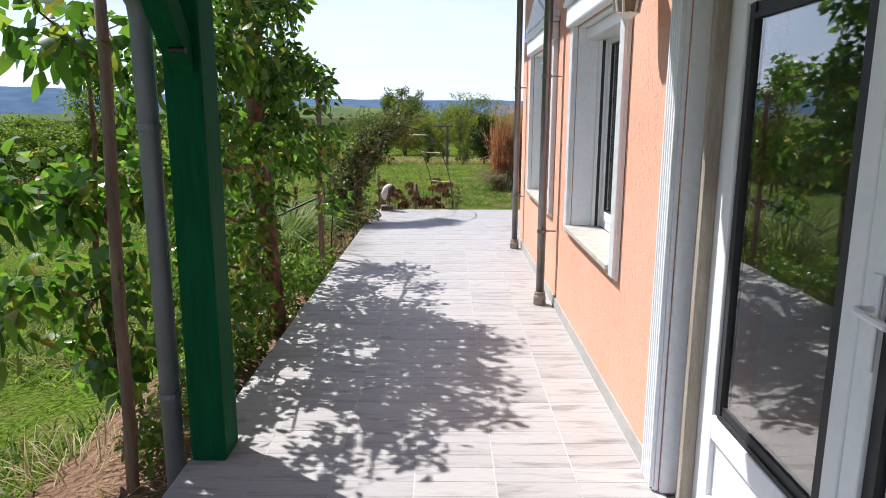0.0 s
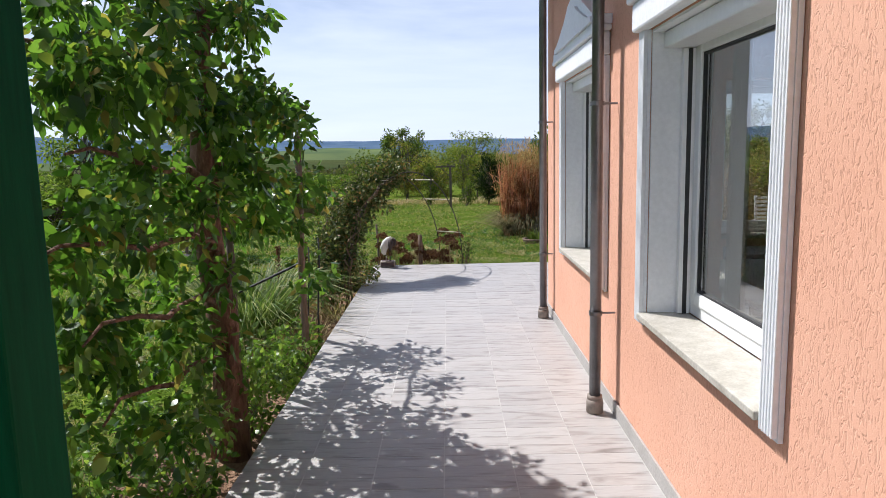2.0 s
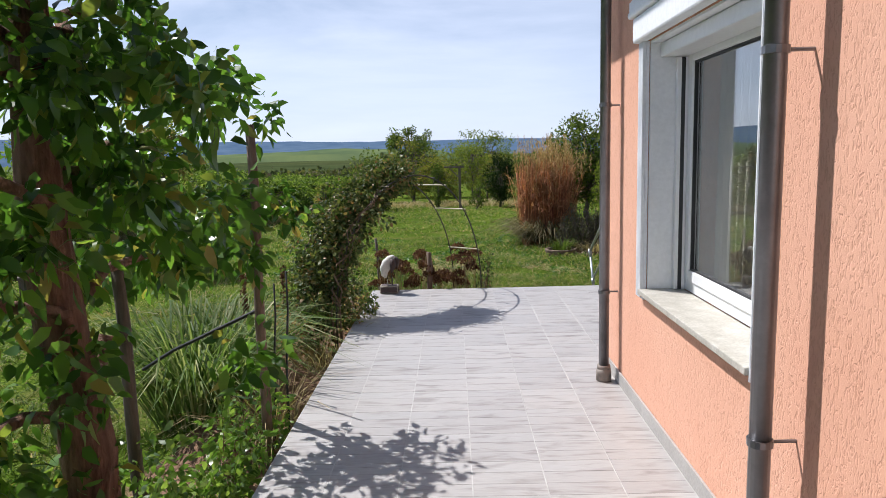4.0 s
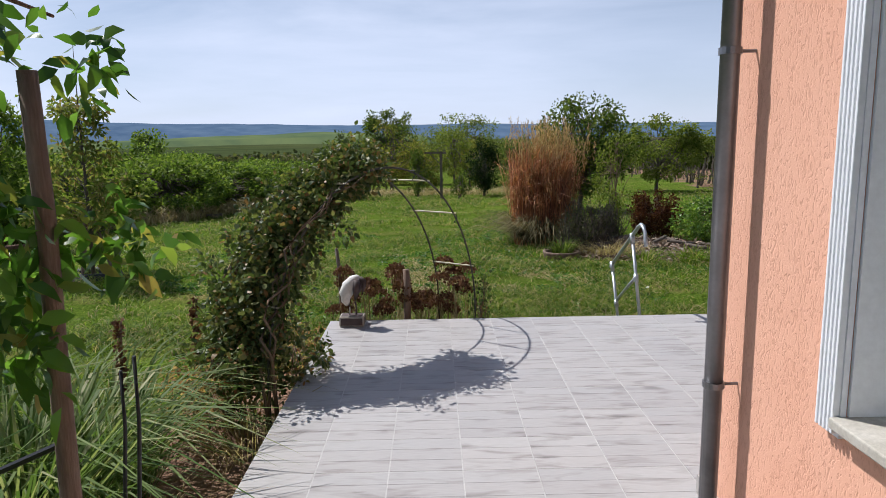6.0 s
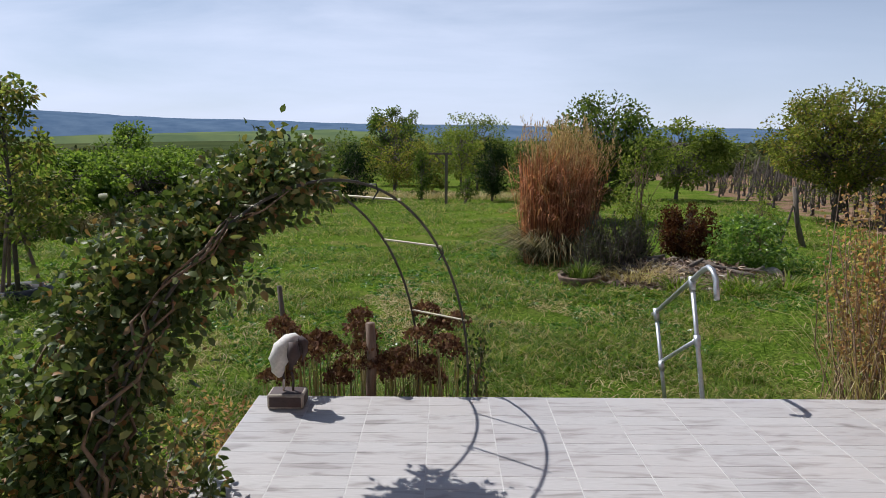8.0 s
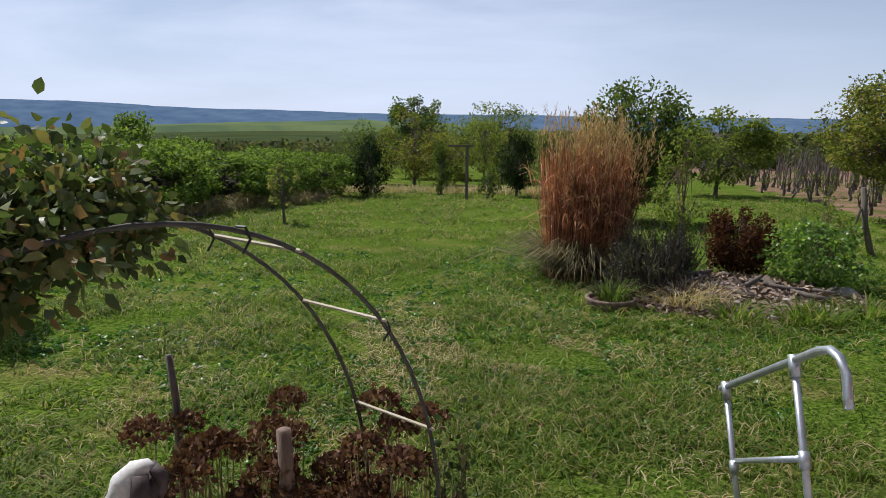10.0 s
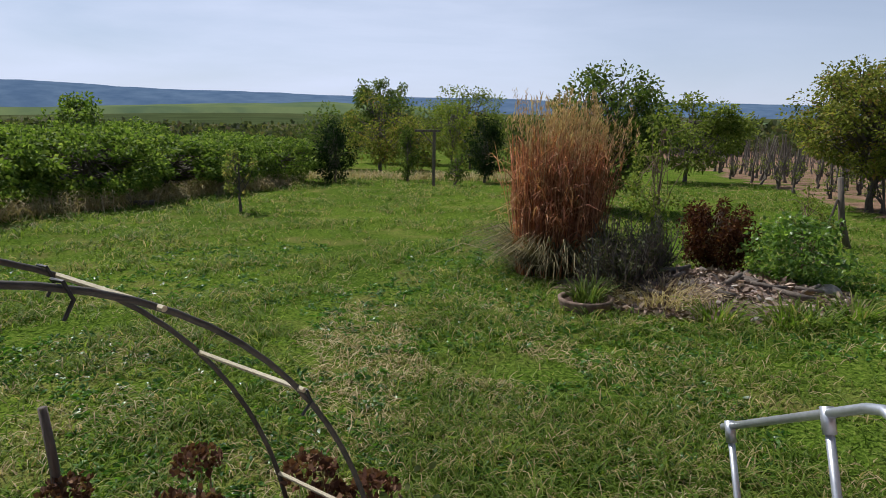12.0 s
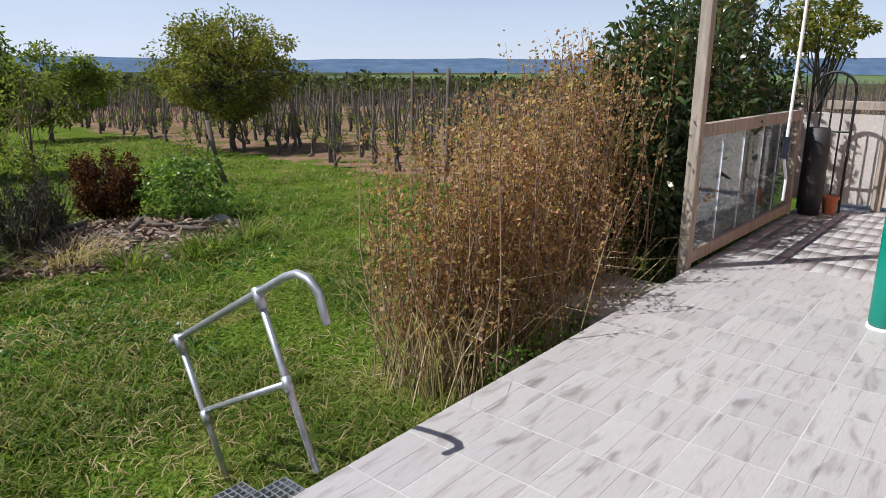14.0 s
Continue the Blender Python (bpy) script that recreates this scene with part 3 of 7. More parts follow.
def leaves(name, P, D, size, material, parent=None, width=0.42, droop=0.25, rich=True, fold=0.12):
    """Many leaf blades: bases P, tip directions D, lengths; rich leaves have a rounded outline and a bent tip."""
    n = len(P)
    P, D = np.asarray(P, float), unit(np.asarray(D, float))
    L = (np.ones(n) * size).reshape(-1, 1)
    S = unit(np.cross(D, rng.normal(size=(n, 3))))
    N = np.cross(S, D)
    w = L * width * 0.5 * rng.uniform(0.8, 1.2, (n, 1))
    dn = np.array([[0, 0, -1.0]]) * L * droop
    if rich:
        V = np.stack([P, P + 0.32 * L * D + w * 0.9 * S + fold * L * N, P + 0.68 * L * D + w * 0.75 * S + fold * L * N + dn * 0.35, P + L * D + dn,
                      P + 0.68 * L * D - w * 0.75 * S + fold * L * N + dn * 0.35, P + 0.32 * L * D - w * 0.9 * S + fold * L * N], axis=1).reshape(-1, 3)
        b = (np.arange(n) * 6).reshape(-1, 1)
        F = [np.hstack([b, b + 1, b + 5]), np.hstack([b + 1, b + 2, b + 4, b + 5]), np.hstack([b + 2, b + 3, b + 4])]
        return raw(name, V, F, material, parent, True)
    V = np.stack([P, P + 0.5 * L * D + w * S + fold * L * N, P + L * D + dn, P + 0.5 * L * D - w * S + fold * L * N], axis=1).reshape(-1, 3)
    b = (np.arange(n) * 4).reshape(-1, 1)
    return raw(name, V, [np.hstack([b, b + 1, b + 2, b + 3])], material, parent, True)


def blades(name, P, D, length, width, bend, material, parent=None):
    """Grass blades of two bent segments: bases P, rising along D, bending over."""
    n = len(P)
    P, D = np.asarray(P, float), unit(np.asarray(D, float))
    L, W = (np.ones(n) * length).reshape(-1, 1), (np.ones(n) * width).reshape(-1, 1)
    B = (np.ones(n) * bend).reshape(-1, 1)
    H = np.column_stack([D[:, 0], D[:, 1], np.zeros(n)])
    H = unit(H + rng.normal(0, 0.02, (n, 3)) * [1, 1, 0])
    S = unit(np.cross(H, [0, 0, 1.0]) + rng.normal(0, 0.35, (n, 3)))
    m1 = P + D * L * 0.4
    m2 = P + D * L * 0.72 + H * L * B * 0.25 - np.array([0, 0, 1.0]) * L * B * 0.08
    tip = P + D * L + H * L * B * 0.7 - np.array([0, 0, 1.0]) * L * B * 0.55
    V = np.stack([P - S * W * 0.5, P + S * W * 0.5, m1 + S * W * 0.5, m1 - S * W * 0.5, m2 + S * W * 0.35, m2 - S * W * 0.35, tip], axis=1).reshape(-1, 3)
    b = (np.arange(n) * 7).reshape(-1, 1)
    return raw(name, V, [np.hstack([b, b + 1, b + 2, b + 3]), np.hstack([b + 3, b + 2, b + 4, b + 5]), np.hstack([b + 5, b + 4, b + 6])], material, parent, True)


def stems(name, P0, P1, r, material, parent=None, sag=0.0):
    """Thin three-sided stems from P0 to P1."""
    n = len(P0)
    P0, P1 = np.asarray(P0, float), np.asarray(P1, float)
    d = unit(P1 - P0)
    a = unit(np.cross(d, rng.normal(size=(n, 3))))
    b = np.cross(d, a)
    r = (np.ones(n) * r).reshape(-1, 1)
    ring = [a, -0.5 * a + 0.87 * b, -0.5 * a - 0.87 * b]
    mid = (P0 + P1) / 2 + rng.normal(0, 1, (n, 3)) * sag
    V = np.stack([P0 + k * r for k in ring] + [mid + k * r * 0.8 for k in ring] + [P1 + k * r * 0.45 for k in ring], axis=1).reshape(-1, 3)
    q = (np.arange(n) * 9).reshape(-1, 1)
    F = []
    for s in (0, 3):
        for k in range(3):
            F.append(np.hstack([q + s + k, q + s + (k + 1) % 3, q + s + 3 + (k + 1) % 3, q + s + 3 + k]))
    return raw(name, V, [np.vstack(F)], material, parent, True)


def sphere_dirs(n):
    return unit(rng.normal(size=(n, 3)))


def plant(name, label, category, at, crown, n, size, material, bark, trunk_r=0.05, trunk_top=None, clumps=26, spread=0.3, base=0.0,
          group="", rich=False, width=0.5, shape=0.75, limbs=True, lean=(0, 0)):
    """A tree or shrub: tapered trunk, limbs reaching to clumps, leaves round every clump. crown: (cz, rx, ry, rz) above the foot."""
    cz, rx, ry, rz = crown
    ob = thing(name, label, category, group, at)
    C = sphere_dirs(clumps) * (rng.uniform(0, 1, (clumps, 1)) ** (1 - shape)) * [rx, ry, rz] + [lean[0], lean[1], cz]
    C[:, 2] = np.maximum(C[:, 2], base + 0.08)
    top = trunk_top if trunk_top else cz + rz * 0.4
    bm = bmesh.new()
    k = 7
    wob = rng.normal(0, trunk_r * 0.6, (k, 2))
    wob[0] = 0
    line = [(wob[i][0] + lean[0] * i / (k - 1), wob[i][1] + lean[1] * i / (k - 1), -0.12 + (top + 0.12) * i / (k - 1)) for i in range(k)]
    tube(bm, line, [trunk_r * (1.25 if i == 0 else 1 - 0.75 * i / (k - 1)) for i in range(k)], 9)
    part("trunk", bm, bark, ob, smooth=True)
    if limbs:
        starts = np.array([line[min(k - 1, 2 + int(rng.integers(0, k - 2)))] for _ in range(clumps)])
        stems("limb", starts, C, np.full(clumps, trunk_r * 0.3), bark, ob, 0.06 * rz)
    which = rng.integers(0, clumps, n)
    cs = spread * np.array([rx, ry, rz]) * rng.uniform(0.55, 1.25, (clumps, 1))
    off = sphere_dirs(n) * rng.uniform(0.15, 1, (n, 1)) ** 0.6 * cs[which] * 1.05
    P = C[which] + off
    P[:, 2] = np.maximum(P[:, 2], base)
    D = unit(off + 1e-4) + rng.normal(0, 0.6, (n, 3)) + [0, 0, 0.15]
    leaves("crown", P, D, size * rng.uniform(0.6, 1.25, n), material, ob, width, 0.2, rich)
    return ob


def ground_z(x, y):
    """Height of the land: lawn below the terrace, sloping off, then a shallow valley and a rise."""
    x, y = np.asarray(x, float), np.asarray(y, float)
    z = -0.45 - 0.024 * np.clip(y - 15, 0, 40) + 0.02 * np.sin(x * 0.9) * np.cos(y * 0.7)
    r = np.hypot(x, y - 10)
    z = z - 11.0 * np.clip((r - 48) / 260, 0, 1) ** 1.2
    az = np.degrees(np.arctan2(x, y - 10))
    hump = np.exp(-((az + 14) / 17) ** 2)
    z = z + hump * 8.0 * np.clip((r - 170) / 450, 0, 1)
    z = z + 4.0 * np.clip((r - 700) / 2200, 0, 1)
    bed = np.exp(-((x + 1.7) / 0.5) ** 2) * (y < 10.5) * (r < 30)
    return z + 0.2 * bed


# ---- ground ----
def build_ground():
    rad = np.concatenate([np.arange(0.0, 34, 0.5), np.geomspace(34, 3100, 60)])
    ang = np.linspace(0, 2 * np.pi, 181)[:-1]
    R, A = np.meshgrid(rad[1:], ang, indexing="ij")
    X, Y = R * np.sin(A), 10 + R * np.cos(A)
    V = np.concatenate([[[0, 10, 0]], np.column_stack([X.ravel(), Y.ravel(), np.zeros(X.size)])])
    V[:, 2] = ground_z(V[:, 0], V[:, 1])
    na, nr = len(ang), len(rad) - 1
    i, j = np.meshgrid(np.arange(nr - 1), np.arange(na), indexing="ij")
    a = 1 + i * na + j
    b = 1 + i * na + (j + 1) % na
    quads = np.column_stack([a.ravel(), (a + na).ravel(), (b + na).ravel(), b.ravel()])
    k = np.arange(na)
    tris = np.column_stack([np.zeros(na, int), 1 + k, 1 + (k + 1) % na])
    ob = raw("ground", V, [tris, quads], M["ground"], None, True)
    x, y = V[:, 0], V[:, 1]
    r = np.hypot(x, y - 10)
    soil = ((x > 9.3 + 0.15 * (y - 19)) & (y > 12) & (y < 190) & (x < 190)).astype(float) * 0.6
    soil = np.maximum(soil, np.exp(-((x + 1.65) / 0.45) ** 4) * (y < 10.6) * 1.0)
    soil = np.maximum(soil, np.exp(-((x + 0.6) / 1.0) ** 4 - ((y - 11.05) / 0.4) ** 4))
    far = np.clip((r - 50) / 40, 0, 1)
    soil = np.where((soil > 0.5) & (r > 45) & (x > 5), 0.9, soil)
    far = np.where((soil > 0.5) & (r < 190), far * np.clip((r - 120) / 70, 0.25, 1), far)
    at = ob.data.color_attributes.new("cover", "FLOAT_COLOR", "POINT")
    at.data.foreach_set("color", np.column_stack([soil, far, 0 * far, np.ones(len(V))]).astype(np.float32).ravel())
    tagged(ob, "green lawn with dry patches sloping to fields", "ground", kind="structure")


build_ground()


def ridge(name, dist, heights, material, label, depth=600):
    """A ridge of distant land: heights over azimuth, with a front slope."""
    az = np.radians(np.linspace(-180, 180, 361))
    deg = np.degrees(az)
    h = np.interp(deg, *zip(*heights))
    h = h + np.array([noise.noise((d * 0.12, dist * 0.01, 0.3)) * 9 + noise.noise((d * 0.5, 3, dist)) * 3.5 for d in deg]) * dist / 3200
    rows = []
    for f, s in ((1.0, -0.35), (1.06, 0.35), (1.14, 0.8), (1.2, 1.0)):
        d = dist * f
        rows.append(np.column_stack([d * np.sin(az), 10 + d * np.cos(az), np.where(s < 0, -26.0, h * s * f)]))
    V = np.concatenate(rows)
    n = len(az)
    k = np.arange(n - 1)
    F = [np.column_stack([r * n + k, r * n + k + 1, (r + 1) * n + k + 1, (r + 1) * n + k]) for r in range(3)]
    return tagged(raw(name, V, [np.vstack(F)], material, None, True), label, "hills", kind="structure")


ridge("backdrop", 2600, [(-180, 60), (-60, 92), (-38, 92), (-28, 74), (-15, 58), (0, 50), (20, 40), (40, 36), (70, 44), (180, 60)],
      M["far_hill"], "wooded hills along the horizon, coloured haze blue")
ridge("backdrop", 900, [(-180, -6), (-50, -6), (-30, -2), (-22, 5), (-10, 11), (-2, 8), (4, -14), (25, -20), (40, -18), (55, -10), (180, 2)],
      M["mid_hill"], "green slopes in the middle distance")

# ---- terrace ----
EDGE_X, EDGE_Y, WALL_X, CORNER_Y, TILE = -1.149, 10.70, 0.81, 7.87, 0.3333
bm = bmesh.new()
box(bm, EDGE_X + 0.02, WALL_X + 0.3, -4.0, CORNER_Y, -0.75, -0.012)
box(bm, EDGE_X + 0.02, 9.6, CORNER_Y, EDGE_Y - 0.02, -0.75, -0.012)
terrace = tagged(part("floor", bm, [M["concrete"]]), "raised terrace paved in pale wood-look tiles", "floor", kind="structure")
bm = bmesh.new()
box(bm, EDGE_X, WALL_X + 0.02, -4.0, CORNER_Y, -0.0118, -0.0012)
box(bm, EDGE_X, 9.6, CORNER_Y, EDGE_Y, -0.0118, -0.0012)
part("grout", bm, M["grout"], terrace)

# ---- house shell ----
HOUSE_TOP, HX1 = 3.35, 9.0


def wall_with_openings(name, openings, label):
    """The long wall at WALL_X, thick, with openings (y0, y1, z0, z1) cut through it."""
    bm = bmesh.new()
    cuts = sorted(openings)
    y = -4.0
    for y0, y1, z0, z1 in cuts:
        box(bm, WALL_X, WALL_X + 0.34, y, y0, -0.3, HOUSE_TOP)
        if z0 > 0:
            box(bm, WALL_X, WALL_X + 0.34, y0, y1, -0.3, z0)
        box(bm, WALL_X, WALL_X + 0.34, y0, y1, z1, HOUSE_TOP)
        y = y1
    box(bm, WALL_X, WALL_X + 0.34, y, CORNER_Y, -0.3, HOUSE_TOP)
    bmesh.ops.remove_doubles(bm, verts=bm.verts, dist=0.0005)
    return tagged(part(name, bm, M["render"]), label, "wall", kind="structure")


W1, W2, DOOR = (3.455, 4.705, 0.70, 2.03), (5.575, 6.945, 0.70, 2.03), (0.73, 2.59, 0.0, 2.12)
wall_with_openings("wall_west", [W1, W2, DOOR], "peach scratched-render house wall")
NWIN = (2.25, 4.35, 0.70, 2.08)
bm = bmesh.new()
box(bm, WALL_X + 0.34, NWIN[0], CORNER_Y - 0.34, CORNER_Y, -0.3, HOUSE_TOP)
box(bm, NWIN[1], HX1, CORNER_Y - 0.34, CORNER_Y, -0.3, HOUSE_TOP)
box(bm, NWIN[0], NWIN[1], CORNER_Y - 0.34, CORNER_Y, -0.3, NWIN[2])
box(bm, NWIN[0], NWIN[1], CORNER_Y - 0.34, CORNER_Y, NWIN[3], HOUSE_TOP)
bmesh.ops.remove_doubles(bm, verts=bm.verts, dist=0.0005)
tagged(part("wall_north", bm, M["render"]), "peach rendered house wall", "wall", kind="structure")
tagged(part("wall_south", boxed(WALL_X + 0.34, HX1, -4.0, -3.7, -0.3, HOUSE_TOP), M["render"]), "peach rendered house wall", "wall", kind="structure")
tagged(part("wall_east", boxed(HX1 - 0.3, HX1, -3.7, CORNER_Y - 0.34, -0.3, HOUSE_TOP), M["render"]), "peach rendered house wall", "wall", kind="structure")
tagged(part("wall_inner", boxed(4.6, 4.75, -3.7, CORNER_Y - 0.34, 0.02, HOUSE_TOP - 0.12), M["plaster"]), "cream plastered inner wall", "wall", kind="structure")
tagged(part("wall_partition", boxed(WALL_X + 0.34, 4.6, 2.85, 3.0, 0.02, HOUSE_TOP - 0.12), M["plaster"]), "cream plastered partition wall", "wall", kind="structure")
tagged(part("floor_inner", boxed(WALL_X + 0.34, HX1 - 0.3, -3.7, CORNER_Y - 0.34, -0.3, 0.02), M["woodfloor"]), "brown boarded room floor", "floor", kind="structure")
tagged(part("ceiling", boxed(WALL_X + 0.34, HX1 - 0.3, -3.7, CORNER_Y - 0.34, HOUSE_TOP - 0.12, HOUSE_TOP), M["plaster"]), "cream plastered ceiling", "ceiling", kind="structure")
OVER = 0.68
tagged(part("soffit", boxed(WALL_X - OVER, HX1 + OVER, -4.5, CORNER_Y + OVER, HOUSE_TOP, HOUSE_TOP + 0.1), M["soffit"]), "brown boarded eaves soffit", "eaves", kind="structure")
bm = bmesh.new()
prism(bm, [(WALL_X - OVER - 0.05, HOUSE_TOP + 0.1), (HX1 + OVER + 0.05, HOUSE_TOP + 0.1), ((WALL_X + HX1) / 2, HOUSE_TOP + 2.6)], "y", -4.55, CORNER_Y + OVER + 0.05)
tagged(part("roof", bm, M["roof"]), "red clay tiled pitched roof", "roof", kind="structure")
for y0, y1 in ((-4.0, DOOR[0] - 0.14), (DOOR[1] + 0.14, CORNER_Y)):
    tagged(part("baseboard", boxed(WALL_X - 0.014, WALL_X - 0.002, y0, y1, 0.001, 0.085, 0.002), M["skirting"]), "grey tiled skirting along the wall", "skirting", kind="structure")
tagged(part("baseboard", boxed(WALL_X, HX1, CORNER_Y + 0.002, CORNER_Y + 0.014, 0.001, 0.085, 0.002), M["skirting"]), "grey tiled skirting along the wall", "skirting", kind="structure")


def fluted(bm, y0, y1, z0, z1, proud=0.034, flutes=5):
    """An upright fluted casing on the wall: ridges with rounded backs."""
    x = WALL_X - 0.003
    box(bm, x - proud * 0.45, x, y0, y1, z0, z1)
    step = (y1 - y0) / flutes
    for i in range(flutes):
        a, b = y0 + i * step + step * 0.2, y0 + (i + 1) * step - step * 0.2
        box(bm, x - proud, x - proud * 0.45, a, b, z0 + 0.012, z1, step * 0.16)


def pediment(bm, y0, y1, z):
    """A stepped, swan-necked crown over a window head."""
    c, h, w = (y0 + y1) / 2, 0.24, (y1 - y0) / 2
    out = [(y0 - 0.05, z), (y0 - 0.05, z + 0.05)]
    for i in range(17):
        u = -1 + i / 8
        out.append((c + u * (w + 0.02), z + 0.05 + h * (0.5 + 0.5 * math.cos(math.pi * u)) ** 0.8 + (0.03 if abs(u) < 0.3 else 0)))
    out += [(y1 + 0.05, z + 0.05), (y1 + 0.05, z)]
    prism(bm, out, "x", WALL_X - 0.075, WALL_X - 0.003)
    inner = [(c + (p[0] - c) * 0.8, z + 0.035 + (p[1] - z) * 0.66) for p in out]
    prism(bm, inner, "x", WALL_X - 0.095, WALL_X - 0.0752)


def window(name, op, label):
    y0, y1, z0, z1 = op
    ob = tagged(new(name), label, "window", kind="structure")
    for a, b in ((y0 - 0.085, y0 + 0.004), (y1 - 0.004, y1 + 0.085)):
        bm = bmesh.new()
        fluted(bm, a, b, z0 - 0.03, z1)
        part("casing", bm, M["white"], ob, "white fluted casing")
    bm = bmesh.new()
    box(bm, WALL_X - 0.065, WALL_X - 0.003, y0 - 0.105, y1 + 0.105, z1 + 0.001, z1 + 0.13, 0.012)
    box(bm, WALL_X - 0.085, WALL_X - 0.003, y0 - 0.135, y1 + 0.135, z1 + 0.131, z1 + 0.165, 0.01)
    pediment(bm, y0 - 0.085, y1 + 0.085, z1 + 0.166)
    part("lintel", bm, M["white"], ob, "white moulded head with curved pediment")
    part("window_sill", boxed(WALL_X - 0.05, WALL_X + 0.19, y0 + 0.002, y1 - 0.002, z0 + 0.003, z0 + 0.033, 0.005), M["sill"], ob, "cream speckled marble sill")
    bm = bmesh.new()
    t = 0.012
    box(bm, WALL_X + 0.001, WALL_X + 0.19, y1 - t, y1 - 0.001, z0 + 0.034, z1 - 0.001)
    box(bm, WALL_X + 0.001, WALL_X + 0.19, y0 + 0.001, y0 + t, z0 + 0.034, z1 - 0.001)
    box(bm, WALL_X + 0.001, WALL_X + 0.19, y0 + t, y1 - t, z1 - t, z1 - 0.001)
    part("reveal", bm, M["white"], ob, "white plastered reveal")
    xa, xb = WALL_X + 0.19, WALL_X + 0.26
    zb = z0 + 0.034
    bm = bmesh.new()
    box(bm, xa, xb, y0 + 0.002, y0 + 0.05, zb, z1 - 0.002, 0.004)
    box(bm, xa, xb, y1 - 0.05, y1 - 0.002, zb, z1 - 0.002, 0.004)
    box(bm, xa, xb, y0 + 0.05, y1 - 0.05, zb, zb + 0.06, 0.004)
    box(bm, xa, xb, y0 + 0.05, y1 - 0.05, z1 - 0.06, z1 - 0.002, 0.004)
    part("window_frame", bm, M["pvc"], ob)
    part("roller_shutter_box", boxed(WALL_X + 0.05, xa - 0.002, y0 + t + 0.002, y1 - t - 0.002, z1 - 0.085, z1 - t - 0.002, 0.006), M["pvc"], ob, "white roller shutter end strip")
    for ys in (y0 + t + 0.001, y1 - t - 0.035):
        rail = part("shutter_rail", boxed(xa - 0.06, xa - 0.002, ys, ys + 0.034, zb, z1 - 0.088, 0.003), M["pvc"], ob)
        part("rubber_strip", boxed(xa - 0.04, xa - 0.02, ys - 0.001, ys + 0.035, zb, z1 - 0.09), M["gasket"], rail)
    for a, b in ((y0 + 0.052, y1 - 0.052),):
        sash = new("sash")
        sash.parent = ob
        bm = bmesh.new()
        f = 0.058
        za, zc = zb + 0.055, z1 - 0.06
        box(bm, xa - 0.008, xb - 0.02, a, a + f, za, zc, 0.006)
        box(bm, xa - 0.008, xb - 0.02, b - f, b, za, zc, 0.006)
        box(bm, xa - 0.008, xb - 0.02, a + f, b - f, za, za + f, 0.006)
        box(bm, xa - 0.008, xb - 0.02, a + f, b - f, zc - f, zc, 0.006)
        part("sash_frame", bm, M["pvc"], sash)
        bm = bmesh.new()
        g = 0.01
        for c in ((a + f, a + f + g, za + f, zc - f), (b - f - g, b - f, za + f, zc - f), (a + f, b - f, za + f, za + f + g), (a + f, b - f, zc - f - g, zc - f)):
            box(bm, xa + 0.004, xa + 0.03, *c)
        part("gasket", bm, M["gasket"], sash)
        pane = part("pane", boxed(xa + 0.012, xa + 0.018, a + f + 0.002, b - f - 0.002, za + f + 0.002, zc - f - 0.002), M["glass"], sash)
        pane.visible_shadow = False
    return ob


window("window_1", W1, "white window with fluted casing and marble sill")
window("window_2", W2, "white window with fluted casing and marble sill")


def garden_window():
    """The wide window in the north wall, looking out over the terrace."""
    x0, x1, z0, z1 = NWIN
    ya, yb = CORNER_Y - 0.2, CORNER_Y - 0.13
    ob = tagged(new("window_3"), "wide white window looking out over the terrace", "window", kind="structure")
    part("window_sill", boxed(x0 + 0.002, x1 - 0.002, CORNER_Y - 0.128, CORNER_Y + 0.04, z0 + 0.002, z0 + 0.032, 0.005), M["sill"], ob, "cream speckled marble sill")
    part("inner_sill", boxed(x0 + 0.002, x1 - 0.002, CORNER_Y - 0.40, ya - 0.002, z0 + 0.002, z0 + 0.032, 0.005), M["sill"], ob)
    bm = bmesh.new()
    box(bm, x0 + 0.002, x0 + 0.05, ya, yb, z0 + 0.033, z1 - 0.002, 0.004)
    box(bm, x1 - 0.05, x1 - 0.002, ya, yb, z0 + 0.033, z1 - 0.002, 0.004)
    box(bm, x0 + 0.05, x1 - 0.05, ya, yb, z0 + 0.033, z0 + 0.08, 0.004)
    box(bm, x0 + 0.05, x1 - 0.05, ya, yb, z1 - 0.06, z1 - 0.002, 0.004)
    part("window_frame", bm, M["pvc"], ob)
    mid = (x0 + x1) / 2
    for a, b in ((x0 + 0.052, mid - 0.002), (mid + 0.002, x1 - 0.052)):
        sash = new("sash")
        sash.parent = ob
        f, za, zc = 0.055, z0 + 0.082, z1 - 0.062
        bm = bmesh.new()
        box(bm, a, a + f, ya + 0.01, yb - 0.01, za, zc, 0.005)
        box(bm, b - f, b, ya + 0.01, yb - 0.01, za, zc, 0.005)
        box(bm, a + f, b - f, ya + 0.01, yb - 0.01, za, za + f, 0.005)
        box(bm, a + f, b - f, ya + 0.01, yb - 0.01, zc - f, zc, 0.005)
        part("sash_frame", bm, M["pvc"], sash)
        pane = part("pane", boxed(a + f + 0.002, b - f - 0.002, ya + 0.03, ya + 0.036, za + f + 0.002, zc - f - 0.002), M["clearglass"], sash)
        pane.visible_shadow = False


garden_window()


